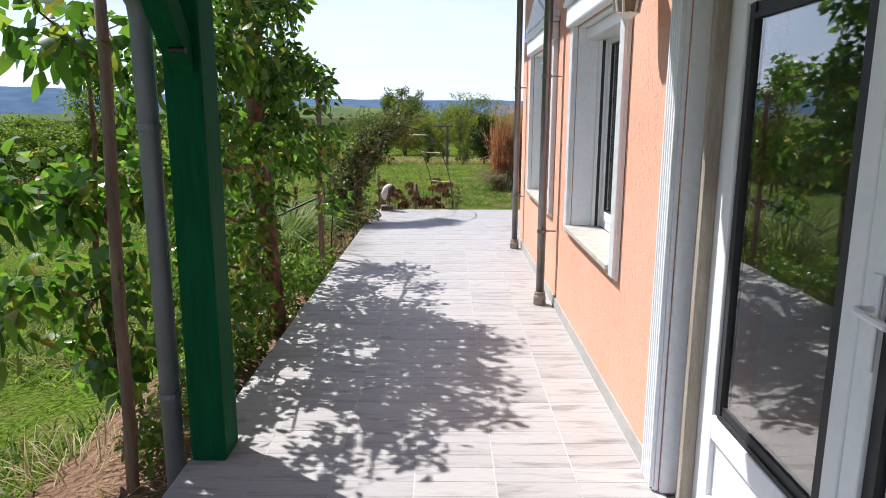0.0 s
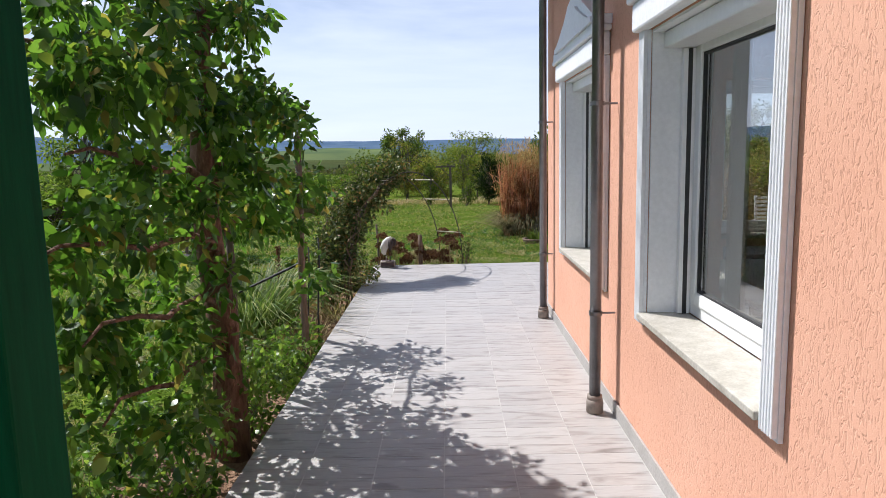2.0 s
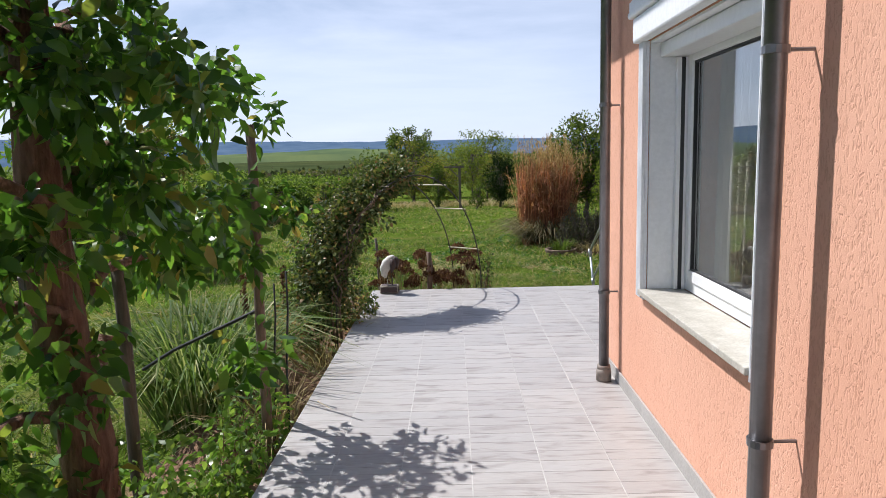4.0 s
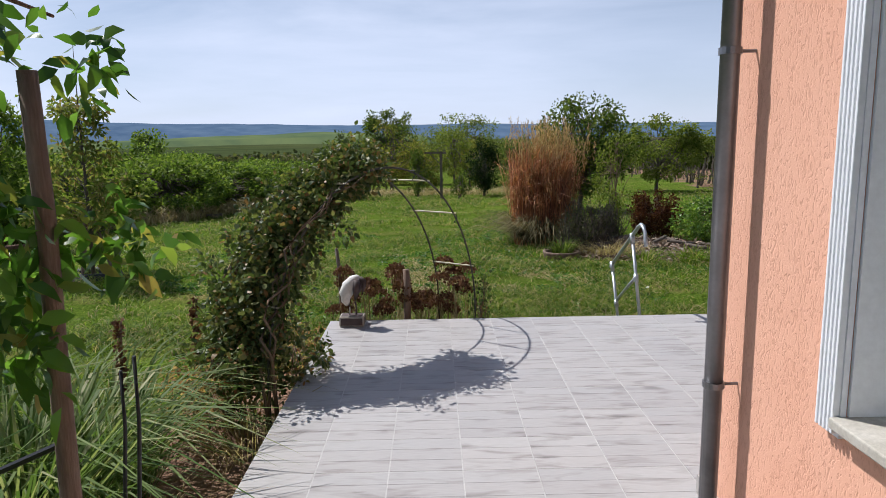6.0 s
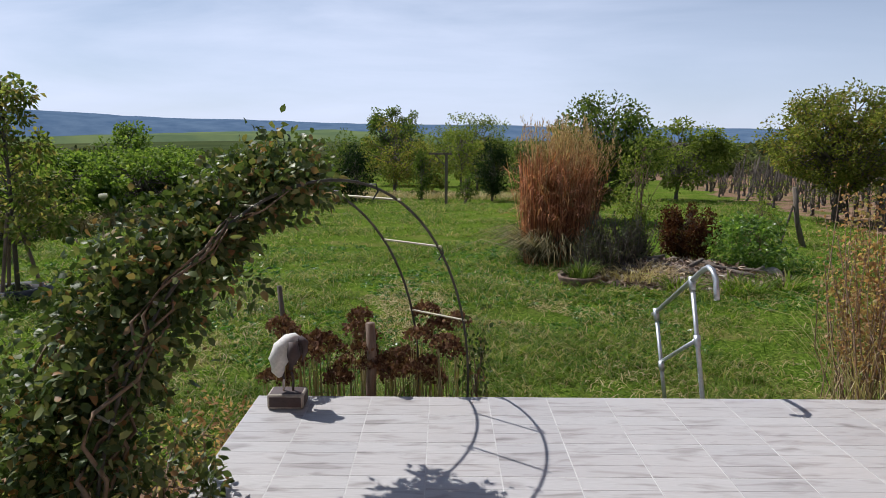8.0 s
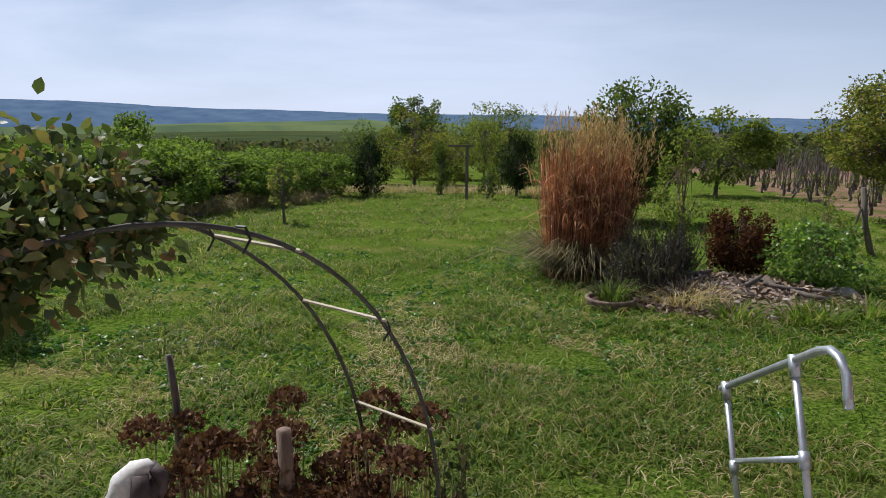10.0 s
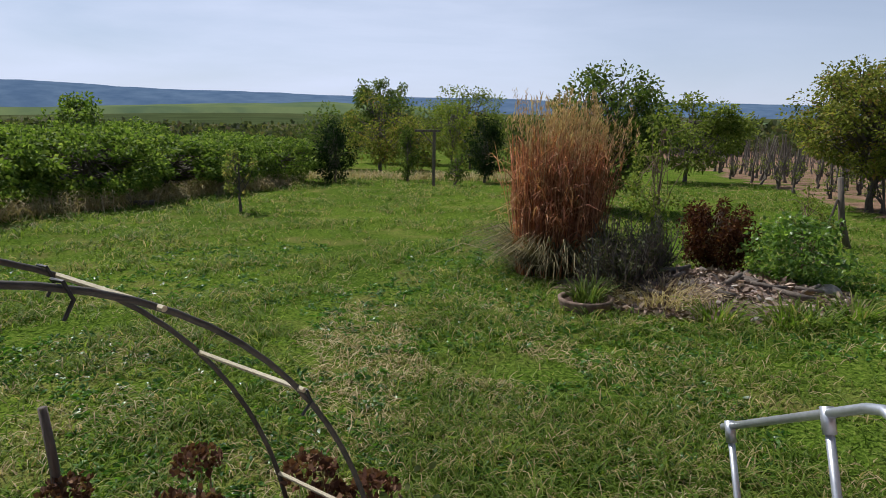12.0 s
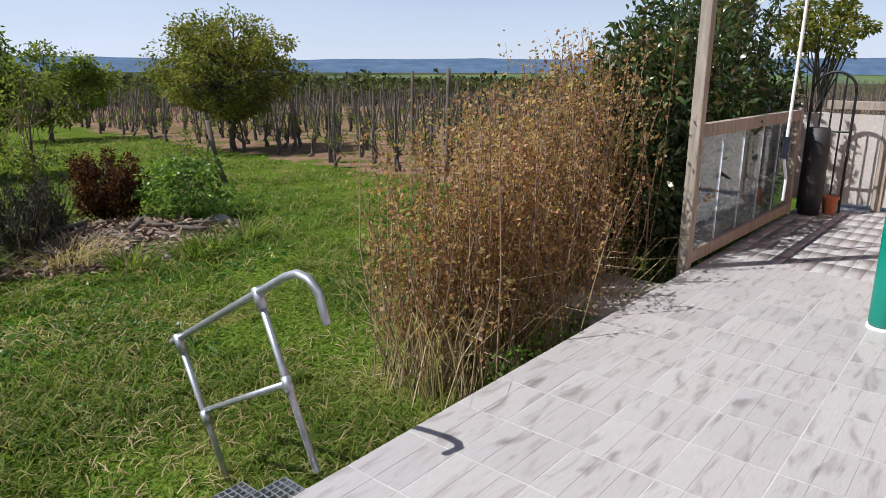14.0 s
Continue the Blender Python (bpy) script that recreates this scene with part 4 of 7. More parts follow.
def terrace_door():
    y0, y1, z0, z1 = DOOR
    ob = tagged(new("door_1"), "white double terrace door, glazed above panels", "door", kind="structure")
    for a, b in ((y0 - 0.13, y0 - 0.003), (y1 + 0.003, y1 + 0.13)):
        bm = bmesh.new()
        fluted(bm, a, b, 0.002, z1)
        part("casing", bm, M["white"], ob, "white fluted casing")
    part("lintel", box(boxed(WALL_X - 0.065, WALL_X - 0.003, y0 - 0.15, y1 + 0.15, z1 + 0.001, z1 + 0.14, 0.012), WALL_X - 0.085, WALL_X - 0.003, y0 - 0.18, y1 + 0.18, z1 + 0.141, z1 + 0.175, 0.01), M["white"], ob)
    xa, xb, zt = WALL_X + 0.10, WALL_X + 0.17, z1 - 0.17
    bm = bmesh.new()
    box(bm, WALL_X + 0.001, xa - 0.001, y1 - 0.012, y1 - 0.001, 0.003, z1 - 0.001)
    box(bm, WALL_X + 0.001, xa - 0.001, y0 + 0.001, y0 + 0.012, 0.003, z1 - 0.001)
    part("reveal", bm, M["white"], ob, "white plastered reveal")
    part("shutter_box", boxed(WALL_X + 0.03, xa + 0.06, y0 + 0.013, y1 - 0.013, zt + 0.001, z1 - 0.002, 0.006), M["white"], ob, "white roller shutter box")
    for yo, s in ((y1, -1), (y0, 1)):
        def span(u, v):
            return (min(yo + s * u, yo + s * v), max(yo + s * u, yo + s * v))
        part("shutter_rail", boxed(xa - 0.03, xa - 0.001, *span(0.013, 0.03), 0.003, zt - 0.001, 0.003), M["pvc"], ob)
        # Black strip stands in for the shaded gap between rail and timber.
        part("gap_strip", boxed(xa - 0.02, xa - 0.001, *span(0.031, 0.043), 0.003, zt - 0.001), M["gasket"], ob)
        part("timber_strip", boxed(xa - 0.05, xa - 0.001, *span(0.044, 0.09), 0.003, zt - 0.001, 0.004), M["screenwood"], ob, "bare pale timber strip")
    bm = bmesh.new()
    box(bm, xa, xb, y0 + 0.002, y0 + 0.16, 0.003, zt - 0.002, 0.004)
    box(bm, xa, xb, y1 - 0.16, y1 - 0.002, 0.003, zt - 0.002, 0.004)
    box(bm, xa, xb, y0 + 0.16, y1 - 0.16, zt - 0.06, zt - 0.002, 0.004)
    box(bm, xa, xb, y0 + 0.16, y1 - 0.16, 0.003, 0.03, 0.004)
    part("door_frame", bm, M["pvc"], ob)
    mid = (y0 + y1) / 2 - 0.05
    for a, b in ((mid + 0.002, y1 - 0.162), (y0 + 0.162, mid - 0.002)):
        leaf = new("door_leaf")
        leaf.parent = ob
        f, zl = 0.07, 0.40
        x0, x1 = xa - 0.012, xb - 0.012
        bm = bmesh.new()
        box(bm, x0, x1, a, a + f, 0.032, zt - 0.062, 0.006)
        box(bm, x0, x1, b - f, b, 0.032, zt - 0.062, 0.006)
        for za, zb in ((0.032, 0.13), (zl - 0.05, zl + 0.04), (zt - 0.135, zt - 0.062)):
            box(bm, x0, x1, a + f, b - f, za, zb, 0.006)
        part("leaf_frame", bm, M["pvc"], leaf)
        part("panel", boxed(x0 + 0.02, x1 - 0.02, a + f + 0.001, b - f - 0.001, 0.131, zl - 0.051), M["pvc"], leaf)
        bm = bmesh.new()
        zc, g = zt - 0.135, 0.05
        for c in ((a + f, a + f + g, zl + 0.04, zc), (b - f - g, b - f, zl + 0.04, zc), (a + f + g, b - f - g, zl + 0.04, zl + 0.04 + g), (a + f + g, b - f - g, zc - g, zc)):
            box(bm, x0 + 0.012, x0 + 0.04, *c)
            box(bm, x0 + 0.005, x0 + 0.012, c[0], c[0] + (c[1] - c[0]) * (0.35 if c[1] - c[0] < 0.1 else 1), c[2], c[2] + (c[3] - c[2]) * (0.35 if c[3] - c[2] < 0.1 else 1))
        part("gasket", bm, M["gasket"], leaf)
        pane = part("pane", boxed(x0 + 0.018, x0 + 0.024, a + f + 0.002, b - f - 0.002, zl + 0.042, zc - 0.002), M["glass"], leaf)
        pane.visible_shadow = False
    bm = bmesh.new()
    hy = mid - 0.06
    box(bm, xa - 0.022, xa - 0.0125, hy - 0.016, hy + 0.016, 0.92, 1.14, 0.004)
    tube(bm, [(xa - 0.022, hy, 1.06), (xa - 0.06, hy, 1.06), (xa - 0.066, hy - 0.02, 1.06), (xa - 0.066, hy - 0.12, 1.055)], 0.009, 8)
    part("door_handle", bm, M["pvc"], ob, "white lever handle")


terrace_door()


def downpipe(x, y, top, label):
    """A round rainwater pipe with clamps, a clay shoe and a swan neck up to the gutter."""
    ob = thing("downpipe", label, "downpipe", "downpipes on the wall", (x, y, 0))
    r = 0.0325
    part("pipe", tubed([(0, 0, 0.1), (0, 0, top - 0.42), (-0.03, 0, top - 0.36), (-0.5, 0, top - 0.1), (-0.52, 0, top - 0.02)], r, 16), M["pipe"], ob, smooth=True)
    part("shoe", tube(tubed([(0, 0, 0.004), (0, 0, 0.06), (0, 0, 0.08)], [0.049, 0.049, 0.045], 14), [(0, 0, 0.08), (0, 0, 0.105)], [0.045, 0.042], 14), M["pipe_foot"], ob, "dull clay pipe shoe", True)
    for z in (0.586, 1.75):
        c = part("clamp", tubed([(0, 0, z - 0.011), (0, 0, z + 0.011)], r + 0.006, 16), M["pipe"], ob)
        part("clamp_pin", tubed([(r, 0, z), (WALL_X - x + 0.01, 0, z)], 0.006, 6), M["pipe"], c)
    return ob


downpipe(0.722, 7.58, HOUSE_TOP, "weathered brown-grey metal downpipe near the house corner")
downpipe(0.70, 5.31, HOUSE_TOP, "weathered brown-grey metal downpipe between two windows")
gut = thing("gutter", "brown-grey metal half-round eaves gutter", "gutter")
bm = bmesh.new()
prof = [(0.33 + 0.07 * math.cos(a), HOUSE_TOP + 0.09 + 0.07 * math.sin(a)) for a in np.linspace(math.pi, 2 * math.pi, 9)]
prof += [(0.33 + 0.062 * math.cos(a), HOUSE_TOP + 0.09 + 0.062 * math.sin(a)) for a in np.linspace(2 * math.pi, math.pi, 9)]
prism(bm, [(u - 0.29, v) for u, v in prof], "y", -4.5, CORNER_Y + OVER)
part("channel", bm, M["pipe"], gut)


def wall_lantern(y, z):
    ob = thing("wall_lantern", "cream-white cast lantern with tan glass, bracketed to the wall", "lamp", "", (WALL_X, y, z))
    d = -0.125
    part("back_plate", boxed(-0.018, -0.001, -0.035, 0.035, -0.07, 0.14, 0.012), M["pvc"], ob)
    part("bracket", tubed([(-0.018, 0, -0.03), (-0.045, 0, -0.05), (-0.06, 0, -0.01), (-0.05, 0, 0.09), (-0.08, 0, 0.13), (d, 0, 0.13), (d, 0, 0.07)], 0.009, 8), M["pvc"], ob, smooth=True)
    cone = lambda r1, r2, h, z: bmesh.ops.create_cone(bm, segments=6, radius1=r1, radius2=r2, depth=h, cap_ends=True, matrix=Matrix.Translation((d, 0, z)))
    bm = bmesh.new()
    cone(0.088, 0.06, 0.03, 0.005)
    cone(0.06, 0.015, 0.045, 0.0425)
    cone(0.092, 0.088, 0.012, -0.016)
    part("cap", bm, M["pvc"], ob)
    bm = bmesh.new()
    cone(0.045, 0.072, 0.15, -0.098)
    part("shade", bm, M["lampglass"], ob, "smoky tan six-sided glass")
    for k in range(6):
        a = k * math.pi / 3
        part("shade_rib", tubed([(d + 0.047 * math.cos(a), 0.047 * math.sin(a), -0.174), (d + 0.075 * math.cos(a), 0.075 * math.sin(a), -0.022)], 0.006, 6), M["pvc"], ob)
    bm = bmesh.new()
    cone(0.02, 0.052, 0.022, -0.1855)
    cone(0.004, 0.018, 0.035, -0.2145)
    part("finial", bm, M["pvc"], ob)


wall_lantern(3.0, 2.05)

# ---- porch beside the door ----
def green_post(x, y):
    ob = thing("porch_post", "dark green painted square timber porch post", "post", "", (x, y, 0))
    part("shaft", boxed(-0.075, 0.075, -0.09, 0.09, 0.002, 2.34, 0.008), M["green"], ob)
    bm = bmesh.new()
    prism(bm, [(-0.0905, 1.62), (-0.0905, 1.76), (-0.62, 2.339), (-0.76, 2.339)], "x", -0.045, 0.045)
    part("knee_brace", bm, M["green"], ob)
    part("bolt", tubed([(0.0, -0.2, 1.70), (0.06, -0.2, 1.70)], 0.012, 6), M["iron"], ob)
    return ob


green_post(-1.06, 2.9)
tagged(part("porch_beam", boxed(-1.14, -0.98, -3.9, 3.0, 2.341, 2.5, 0.008), M["green"]), "dark green painted timber porch beam", "beam")
tagged(part("porch_roof", boxed(-1.35, WALL_X - 0.002, -3.95, 3.08, 2.501, 2.56), M["soffit"]), "boarded porch roof on a green beam", "roof", kind="structure")
gp = thing("downpipe", "grey plastic downpipe beside the green post", "downpipe", "", (-1.235, 2.88, 0))
part("pipe", tubed([(0, 0, -0.45), (0, 0, 1.82), (0, -0.02, 1.89), (0, -0.1, 1.95), (-0.02, -0.5, 2.08), (-0.02, -0.58, 2.14), (-0.02, -0.6, 2.45)], 0.042, 16), M["greypipe"], gp, smooth=True)
for z in (0.28, 1.42):
    part("clamp", tubed([(0, 0, z - 0.012), (0, 0, z + 0.012)], 0.048, 16), M["greypipe"], gp)

# ---- room behind window 1 ----
def slat_chair(at, rz):
    ob = thing("garden_chair", "white metal garden chair with a slatted back", "chair", "chairs on the terrace", at, rz)
    for sx in (-0.2, 0.2):
        part("leg", tubed([(sx, 0.2, 0.002), (sx, 0.2, 0.45)], 0.014, 8), M["pvc"], ob)
        part("leg", tubed([(sx, -0.2, 0.002), (sx, -0.2, 0.45), (sx, -0.27, 0.96)], 0.014, 8), M["pvc"], ob)
    part("seat", boxed(-0.22, 0.22, -0.21, 0.22, 0.451, 0.475, 0.008), M["pvc"], ob)
    for i in range(9):
        z = 0.58 + i * 0.043
        y = -0.2 - 0.07 * (z - 0.45) / 0.51
        part("slat", boxed(-0.19, 0.19, y - 0.006, y + 0.006, z, z + 0.024, 0.003), M["pvc"], ob)
    return ob


tb = thing("dining_table", "pale-topped table with dark legs behind the window", "table", "", (1.85, 5.35, 0.02))
part("tabletop", boxed(-0.5, 0.5, -0.7, 0.7, 0.70, 0.735, 0.008), M["sill"], tb, "pale speckled tabletop")
for sx in (-0.43, 0.43):
    for sy in (-0.62, 0.62):
        part("leg", boxed(sx - 0.03, sx + 0.03, sy - 0.03, sy + 0.03, 0.002, 0.699, 0.005), M["darkwood"], tb)
side = thing("sideboard", "brown sideboard with a cream frame under the window", "sideboard", "", (3.3, 7.27, 0.02))
part("top", boxed(-1.0, 1.0, -0.24, 0.24, 0.58, 0.61, 0.005), M["pvc"], side, "cream-white top board")
for sx in (-0.98, 0.98):
    part("end_panel", boxed(sx - 0.02, sx + 0.02, -0.235, 0.235, 0.002, 0.579, 0.004), M["pvc"], side, "cream-white end panel")
part("body", boxed(-0.958, 0.958, -0.2, 0.23, 0.06, 0.578, 0.004), M["darkwood"], side)
for k in range(3):
    d = part("door", boxed(-0.95 + k * 0.637, -0.32 + k * 0.637, -0.222, -0.2005, 0.08, 0.56, 0.005), M["woodfloor"], side)
    part("handle", tubed([(-0.38 + k * 0.637, -0.223, 0.42), (-0.38 + k * 0.637, -0.245, 0.43), (-0.38 + k * 0.637, -0.245, 0.51), (-0.38 + k * 0.637, -0.223, 0.52)], 0.006, 6), M["galv"], d)
for xx, turn in ((3.42, 168), (3.86, 186)):
    slat_chair((xx, 8.78, 0.001), turn)


def curtain(y0, y1, x, label):
    """A hanging curtain with soft folds on a rail."""
    ob = thing("curtain", label, "curtain", "curtains inside the windows", (x, 0, 0))
    n = 60
    ys = np.linspace(y0, y1, n)
    xs = 0.03 * np.sin(np.linspace(0, 2 * np.pi * (y1 - y0) / 0.09, n))
    V = np.vstack([np.column_stack([xs * 0.7, ys, np.full(n, 2.3)]), np.column_stack([xs, ys, np.full(n, 1.2)]), np.column_stack([xs * 1.2, ys, np.full(n, 0.06)])])
    k = np.arange(n - 1)
    F = np.vstack([np.column_stack([r * n + k, r * n + k + 1, (r + 1) * n + k + 1, (r + 1) * n + k]) for r in (0, 1)])
    cl = raw("cloth", V, [F], M["plaster"], ob, True)
    mod = cl.modifiers.new("thickness", "SOLIDIFY")
    mod.thickness = 0.004
    part("rail", tubed([(0, y0 - 0.1, 2.32), (0, y1 + 0.1, 2.32)], 0.012, 8), M["darkwood"], ob)


curtain(4.6, 4.74, 1.2, "cream curtain drawn aside in the window")
curtain(6.4, 6.82, 1.15, "cream curtain drawn aside in the window")

# ---- planting strip beside the terrace ----


def espalier(at, top, tiers, leaf, label, trunk_r, bark):
    """A pear trained along the terrace: trunk, side limbs at several heights along y, hanging leaves. tiers: (z, y0, y1, leaves, sx, sz)."""
    ob = thing("pear_tree", label, "tree", "trained pear trees", at)
    k = 9
    line = [(0.03 * math.sin(i * 1.3), 0.04 * math.sin(i * 0.9), -0.2 + (top + 0.2) * i / (k - 1)) for i in range(k)]
    bm = bmesh.new()
    tube(bm, line, [trunk_r * (1.35 if i == 0 else 1.0 - 0.7 * i / (k - 1)) for i in range(k)], 11)
    part("trunk", bm, bark, ob, smooth=True)
    P, D = [], []
    for z, y0, y1, n, sx, sz in tiers:
        for end in (y0, y1):
            if abs(end) < 0.05:
                continue
            steps = 6
            bm = bmesh.new()
            tube(bm, [(0.03 * math.sin(i * 2.1 + z), end * i / steps, z - 0.15 + 0.2 * (i / steps) ** 0.6 + 0.03 * math.sin(i * 1.7)) for i in range(steps + 1)],
                 [trunk_r * (0.4 if abs(end) < 1.0 else 0.2) * (1 - 0.75 * i / steps) for i in range(steps + 1)], 7)
            part("limb", bm, bark, ob, smooth=True)
        cl = max(6, n // 60)
        cy = rng.uniform(y0, y1, cl)
        C = np.column_stack([rng.normal(0, sx, cl) - (0.2 if z < 1.8 else 0.05) * (cy < -0.25), cy, z + rng.normal(0, sz, cl)])
        w = rng.integers(0, cl, n)
        off = sphere_dirs(n) * rng.uniform(0.1, 1, (n, 1)) * [0.15, 0.19, 0.18]
        P.append(C[w] + off)
        D.append(unit(off) * 0.6 + rng.normal(0, 0.6, (n, 3)) + [0, 0, -0.3])
    P, D = np.vstack(P), np.vstack(D)
    leaves("crown", P, D, leaf * rng.uniform(0.6, 1.25, len(P)), M["leaf_pear"], ob, 0.54, 0.22, True)
    return ob


espalier((-1.50, 5.46, -0.15), 3.2,
         [(2.95, -0.6, 0.5, 800, 0.17, 0.15), (2.45, -1.15, 0.4, 1300, 0.2, 0.18), (2.0, -1.9, 2.05, 2200, 0.16, 0.09), (2.1, -1.3, 0.3, 500, 0.2, 0.15), (1.65, -1.5, 0.5, 1700, 0.24, 0.2),
          (1.3, -1.8, 1.85, 2300, 0.19, 0.13), (0.95, -1.5, 0.3, 1300, 0.19, 0.16), (0.6, -1.4, 0.1, 900, 0.17, 0.14)], 0.08,
         "leafy trained pear tree with reddish peeling trunk", 0.11, M["bark"])
espalier((-1.66, 3.25, -0.15), 2.1,
         [(2.0, -0.4, 0.45, 170, 0.13, 0.05), (1.27, -0.5, 0.5, 280, 0.15, 0.05), (0.83, -0.4, 0.4, 200, 0.13, 0.05), (0.5, -0.2, 0.3, 170, 0.1, 0.06)], 0.115,
         "slender trained pear tree with drooping leaves", 0.022, M["bark"])


def stake(at, top, r, label, lean=(0, 0), mat="stake"):
    ob = thing("wooden_stake", label, "stake", "", at)
    k = 5
    part("shaft", tubed([(lean[0] * i / k + 0.006 * math.sin(i * 2), lean[1] * i / k, -0.1 + (top + 0.1) * i / k) for i in range(k + 1)], [r * (1 - 0.04 * i) for i in range(k + 1)], 9), M[mat], ob, smooth=True)
    return ob


stake((-1.50, 3.0, -0.3), 2.45, 0.03, "weathered brown stake beside the pear leaves", (0.06, 0.0))
s3 = stake((-1.36, 7.12, -0.25), 1.92, 0.032, "weathered wooden stake holding a pear limb", (0.03, -0.03))
part("tie_rod", tubed([(0.01, -0.01, 0.88), (-0.55, 0.08, 0.62), (-0.75, 0.1, 0.5)], 0.011, 6), M["iron"], s3, "dark leaning rod")
stake((-1.55, 5.95, -0.25), 1.35, 0.03, "dark weathered stake beside the pear trunk", (-0.02, 0.02), "vinewood")
for dx, dy, hh in ((-1.3, 7.35, 1.05), (-1.42, 7.5, 0.95)):
    stake((dx, dy, -0.25), hh, 0.008, "thin green garden cane", (0.05, 0.02), "iron")


def low_shrub(at, rx, ry, h, n, size, mat, label, width=0.45, rich=True, cat="shrub"):
    return plant("shrub", label, cat, at, (h * 0.5, rx, ry, h * 0.5), n, size, M[mat], M["twig"], 0.012, h * 0.6, 24, 0.45, 0.0, "", rich, width, 0.8)


for i, (x, y, rx, ry, h, n) in enumerate(((-1.52, 3.95, 0.2, 0.42, 0.52, 700), (-1.48, 4.75, 0.2, 0.42, 0.55, 800), (-1.44, 5.75, 0.17, 0.4, 0.6, 900),
                                          (-1.40, 6.5, 0.16, 0.4, 0.45, 700), (-1.95, 5.2, 0.3, 0.5, 0.4, 600), (-1.5, 3.3, 0.12, 0.25, 0.32, 260))):
    low_shrub((x, y, float(ground_z(x, y)) + 0.02), rx, ry, h, n, 0.062, "leaf_shrub", "low glossy green shrub at the terrace edge")
low_shrub((-1.48, 7.1, -0.27), 0.22, 0.35, 0.4, 450, 0.06, "leaf_shrub", "low green shrub beside dry stalks")


def tussock(name, at, n, length, spread, mat, label, width=0.012, bend=0.8, up=1.2, cat="ornamental grass", group=""):
    ob = thing(name, label, cat, group, at)
    a = rng.uniform(0, 2 * np.pi, n)
    r = spread * np.sqrt(rng.uniform(0, 1, n))
    P = np.column_stack([r * np.cos(a), r * np.sin(a), np.zeros(n)])
    b = a + rng.normal(0, 0.5, n)
    k = rng.uniform(0.1, 1.0, n)
    D = np.column_stack([np.cos(b) * k, np.sin(b) * k, np.full(n, up)])
    blades("blade", P, D, length * rng.uniform(0.55, 1.1, n), width * rng.uniform(0.7, 1.3, n), bend * rng.uniform(0.4, 1.2, n), M[mat], ob)
    return ob


tussock("ornamental_grass", (-2.1, 7.95, -0.35), 460, 1.15, 0.28, "stripe", "arching pale-striped ornamental grass clump", 0.016, 0.8, 1.6)
tussock("ornamental_grass", (-2.0, 8.5, -0.35), 320, 1.0, 0.22, "stripe", "arching pale-striped ornamental grass clump", 0.014, 0.8, 1.5)
tussock("dry_grass", (-1.45, 7.5, -0.28), 160, 0.55, 0.2, "straw", "tangled dry grass beside the terrace", 0.006, 0.9, 0.7)
tussock("dry_grass", (-1.4, 9.0, -0.3), 160, 0.55, 0.22, "straw", "tangled dry grass beside the terrace", 0.006, 0.9, 0.7)
tussock("dry_grass", (-1.75, 3.0, -0.3), 300, 0.3, 0.45, "straw", "flattened dry grass round the pipe foot", 0.006, 0.6, 0.35)
low_shrub((-1.75, 9.2, -0.3), 0.25, 0.5, 0.45, 900, 0.05, "leaf_bronze", "rust-brown dried perennial clump", 0.35, False)
low_shrub((-1.35, 10.35, -0.35), 0.2, 0.45, 0.45, 600, 0.05, "leaf_bronze", "brown-green mixed edge planting", 0.35, False)
for x, y, h in ((-2.0, 8.75, 0.95), (-1.85, 9.45, 0.9)):
    ob = thing("dock_stalk", "rust-brown dried seed stalk", "weed", "dried seed stalks", (x, y, -0.4))
    part("stem", tubed([(0, 0, 0), (0.02, 0.01, h * 0.6), (0.06, 0.0, h)], 0.006, 6), M["twig"], ob)
    m = 220
    z = rng.uniform(h * 0.6, h, m)
    leaves("seed_head", np.column_stack([rng.normal(0.04, 0.011, m), rng.normal(0, 0.011, m), z]), sphere_dirs(m), 0.03, M["sedum"], ob, 0.6, 0.0, False)

# ---- rose arch ----
ARCH_H = 1.28
HOOPS = (((-1.64, 9.37), (-0.25, 11.13)), ((-1.28, 9.11), (0.06, 10.90)))


def hoop_point(h, a):
    """Point on hoop h at angle a: 0 at the right foot, pi at the left foot."""
    (x0, y0), (x1, y1) = HOOPS[h]
    u = (1 - math.cos(a)) / 2
    return Vector((x1 + (x0 - x1) * u, y1 + (y0 - y1) * u, ARCH_H * math.sin(a) - (0.45 if math.sin(a) < 0.05 else 0)))


arch = thing("rose_arch", "bare rusty rod garden arch with cane rungs", "garden arch")
for h in (0, 1):
    part("hoop", tubed([hoop_point(h, math.pi * i / 40) for i in range(41)], 0.0072, 8), M["rust"], arch, smooth=True)
for a, ext in ((0.33, 0.0), (0.762, 0.0), (1.137, 0.03), (math.pi - 1.2, 0.0), (math.pi - 0.75, 0.0), (math.pi - 0.4, 0.0)):
    p, q = hoop_point(0, a), hoop_point(1, a)
    part("rung", tubed([p - (q - p) * 0.04, q + (q - p) * 0.06], 0.0065, 6), M["cane"], arch, "pale cane rung")

for a, hh in ((0.74, 1), (1.16, 0), (1.3, 1)):
    p = hoop_point(hh, a)
    part("wire_tie", tubed([p + Vector((-0.02, 0.01, 0.012)), p + Vector((0.012, -0.012, 0.014)), p + Vector((0.02, 0.0, -0.02)), p + Vector((-0.005, 0.01, -0.06))], 0.004, 5), M["iron"], arch, "dark twisted wire tie")

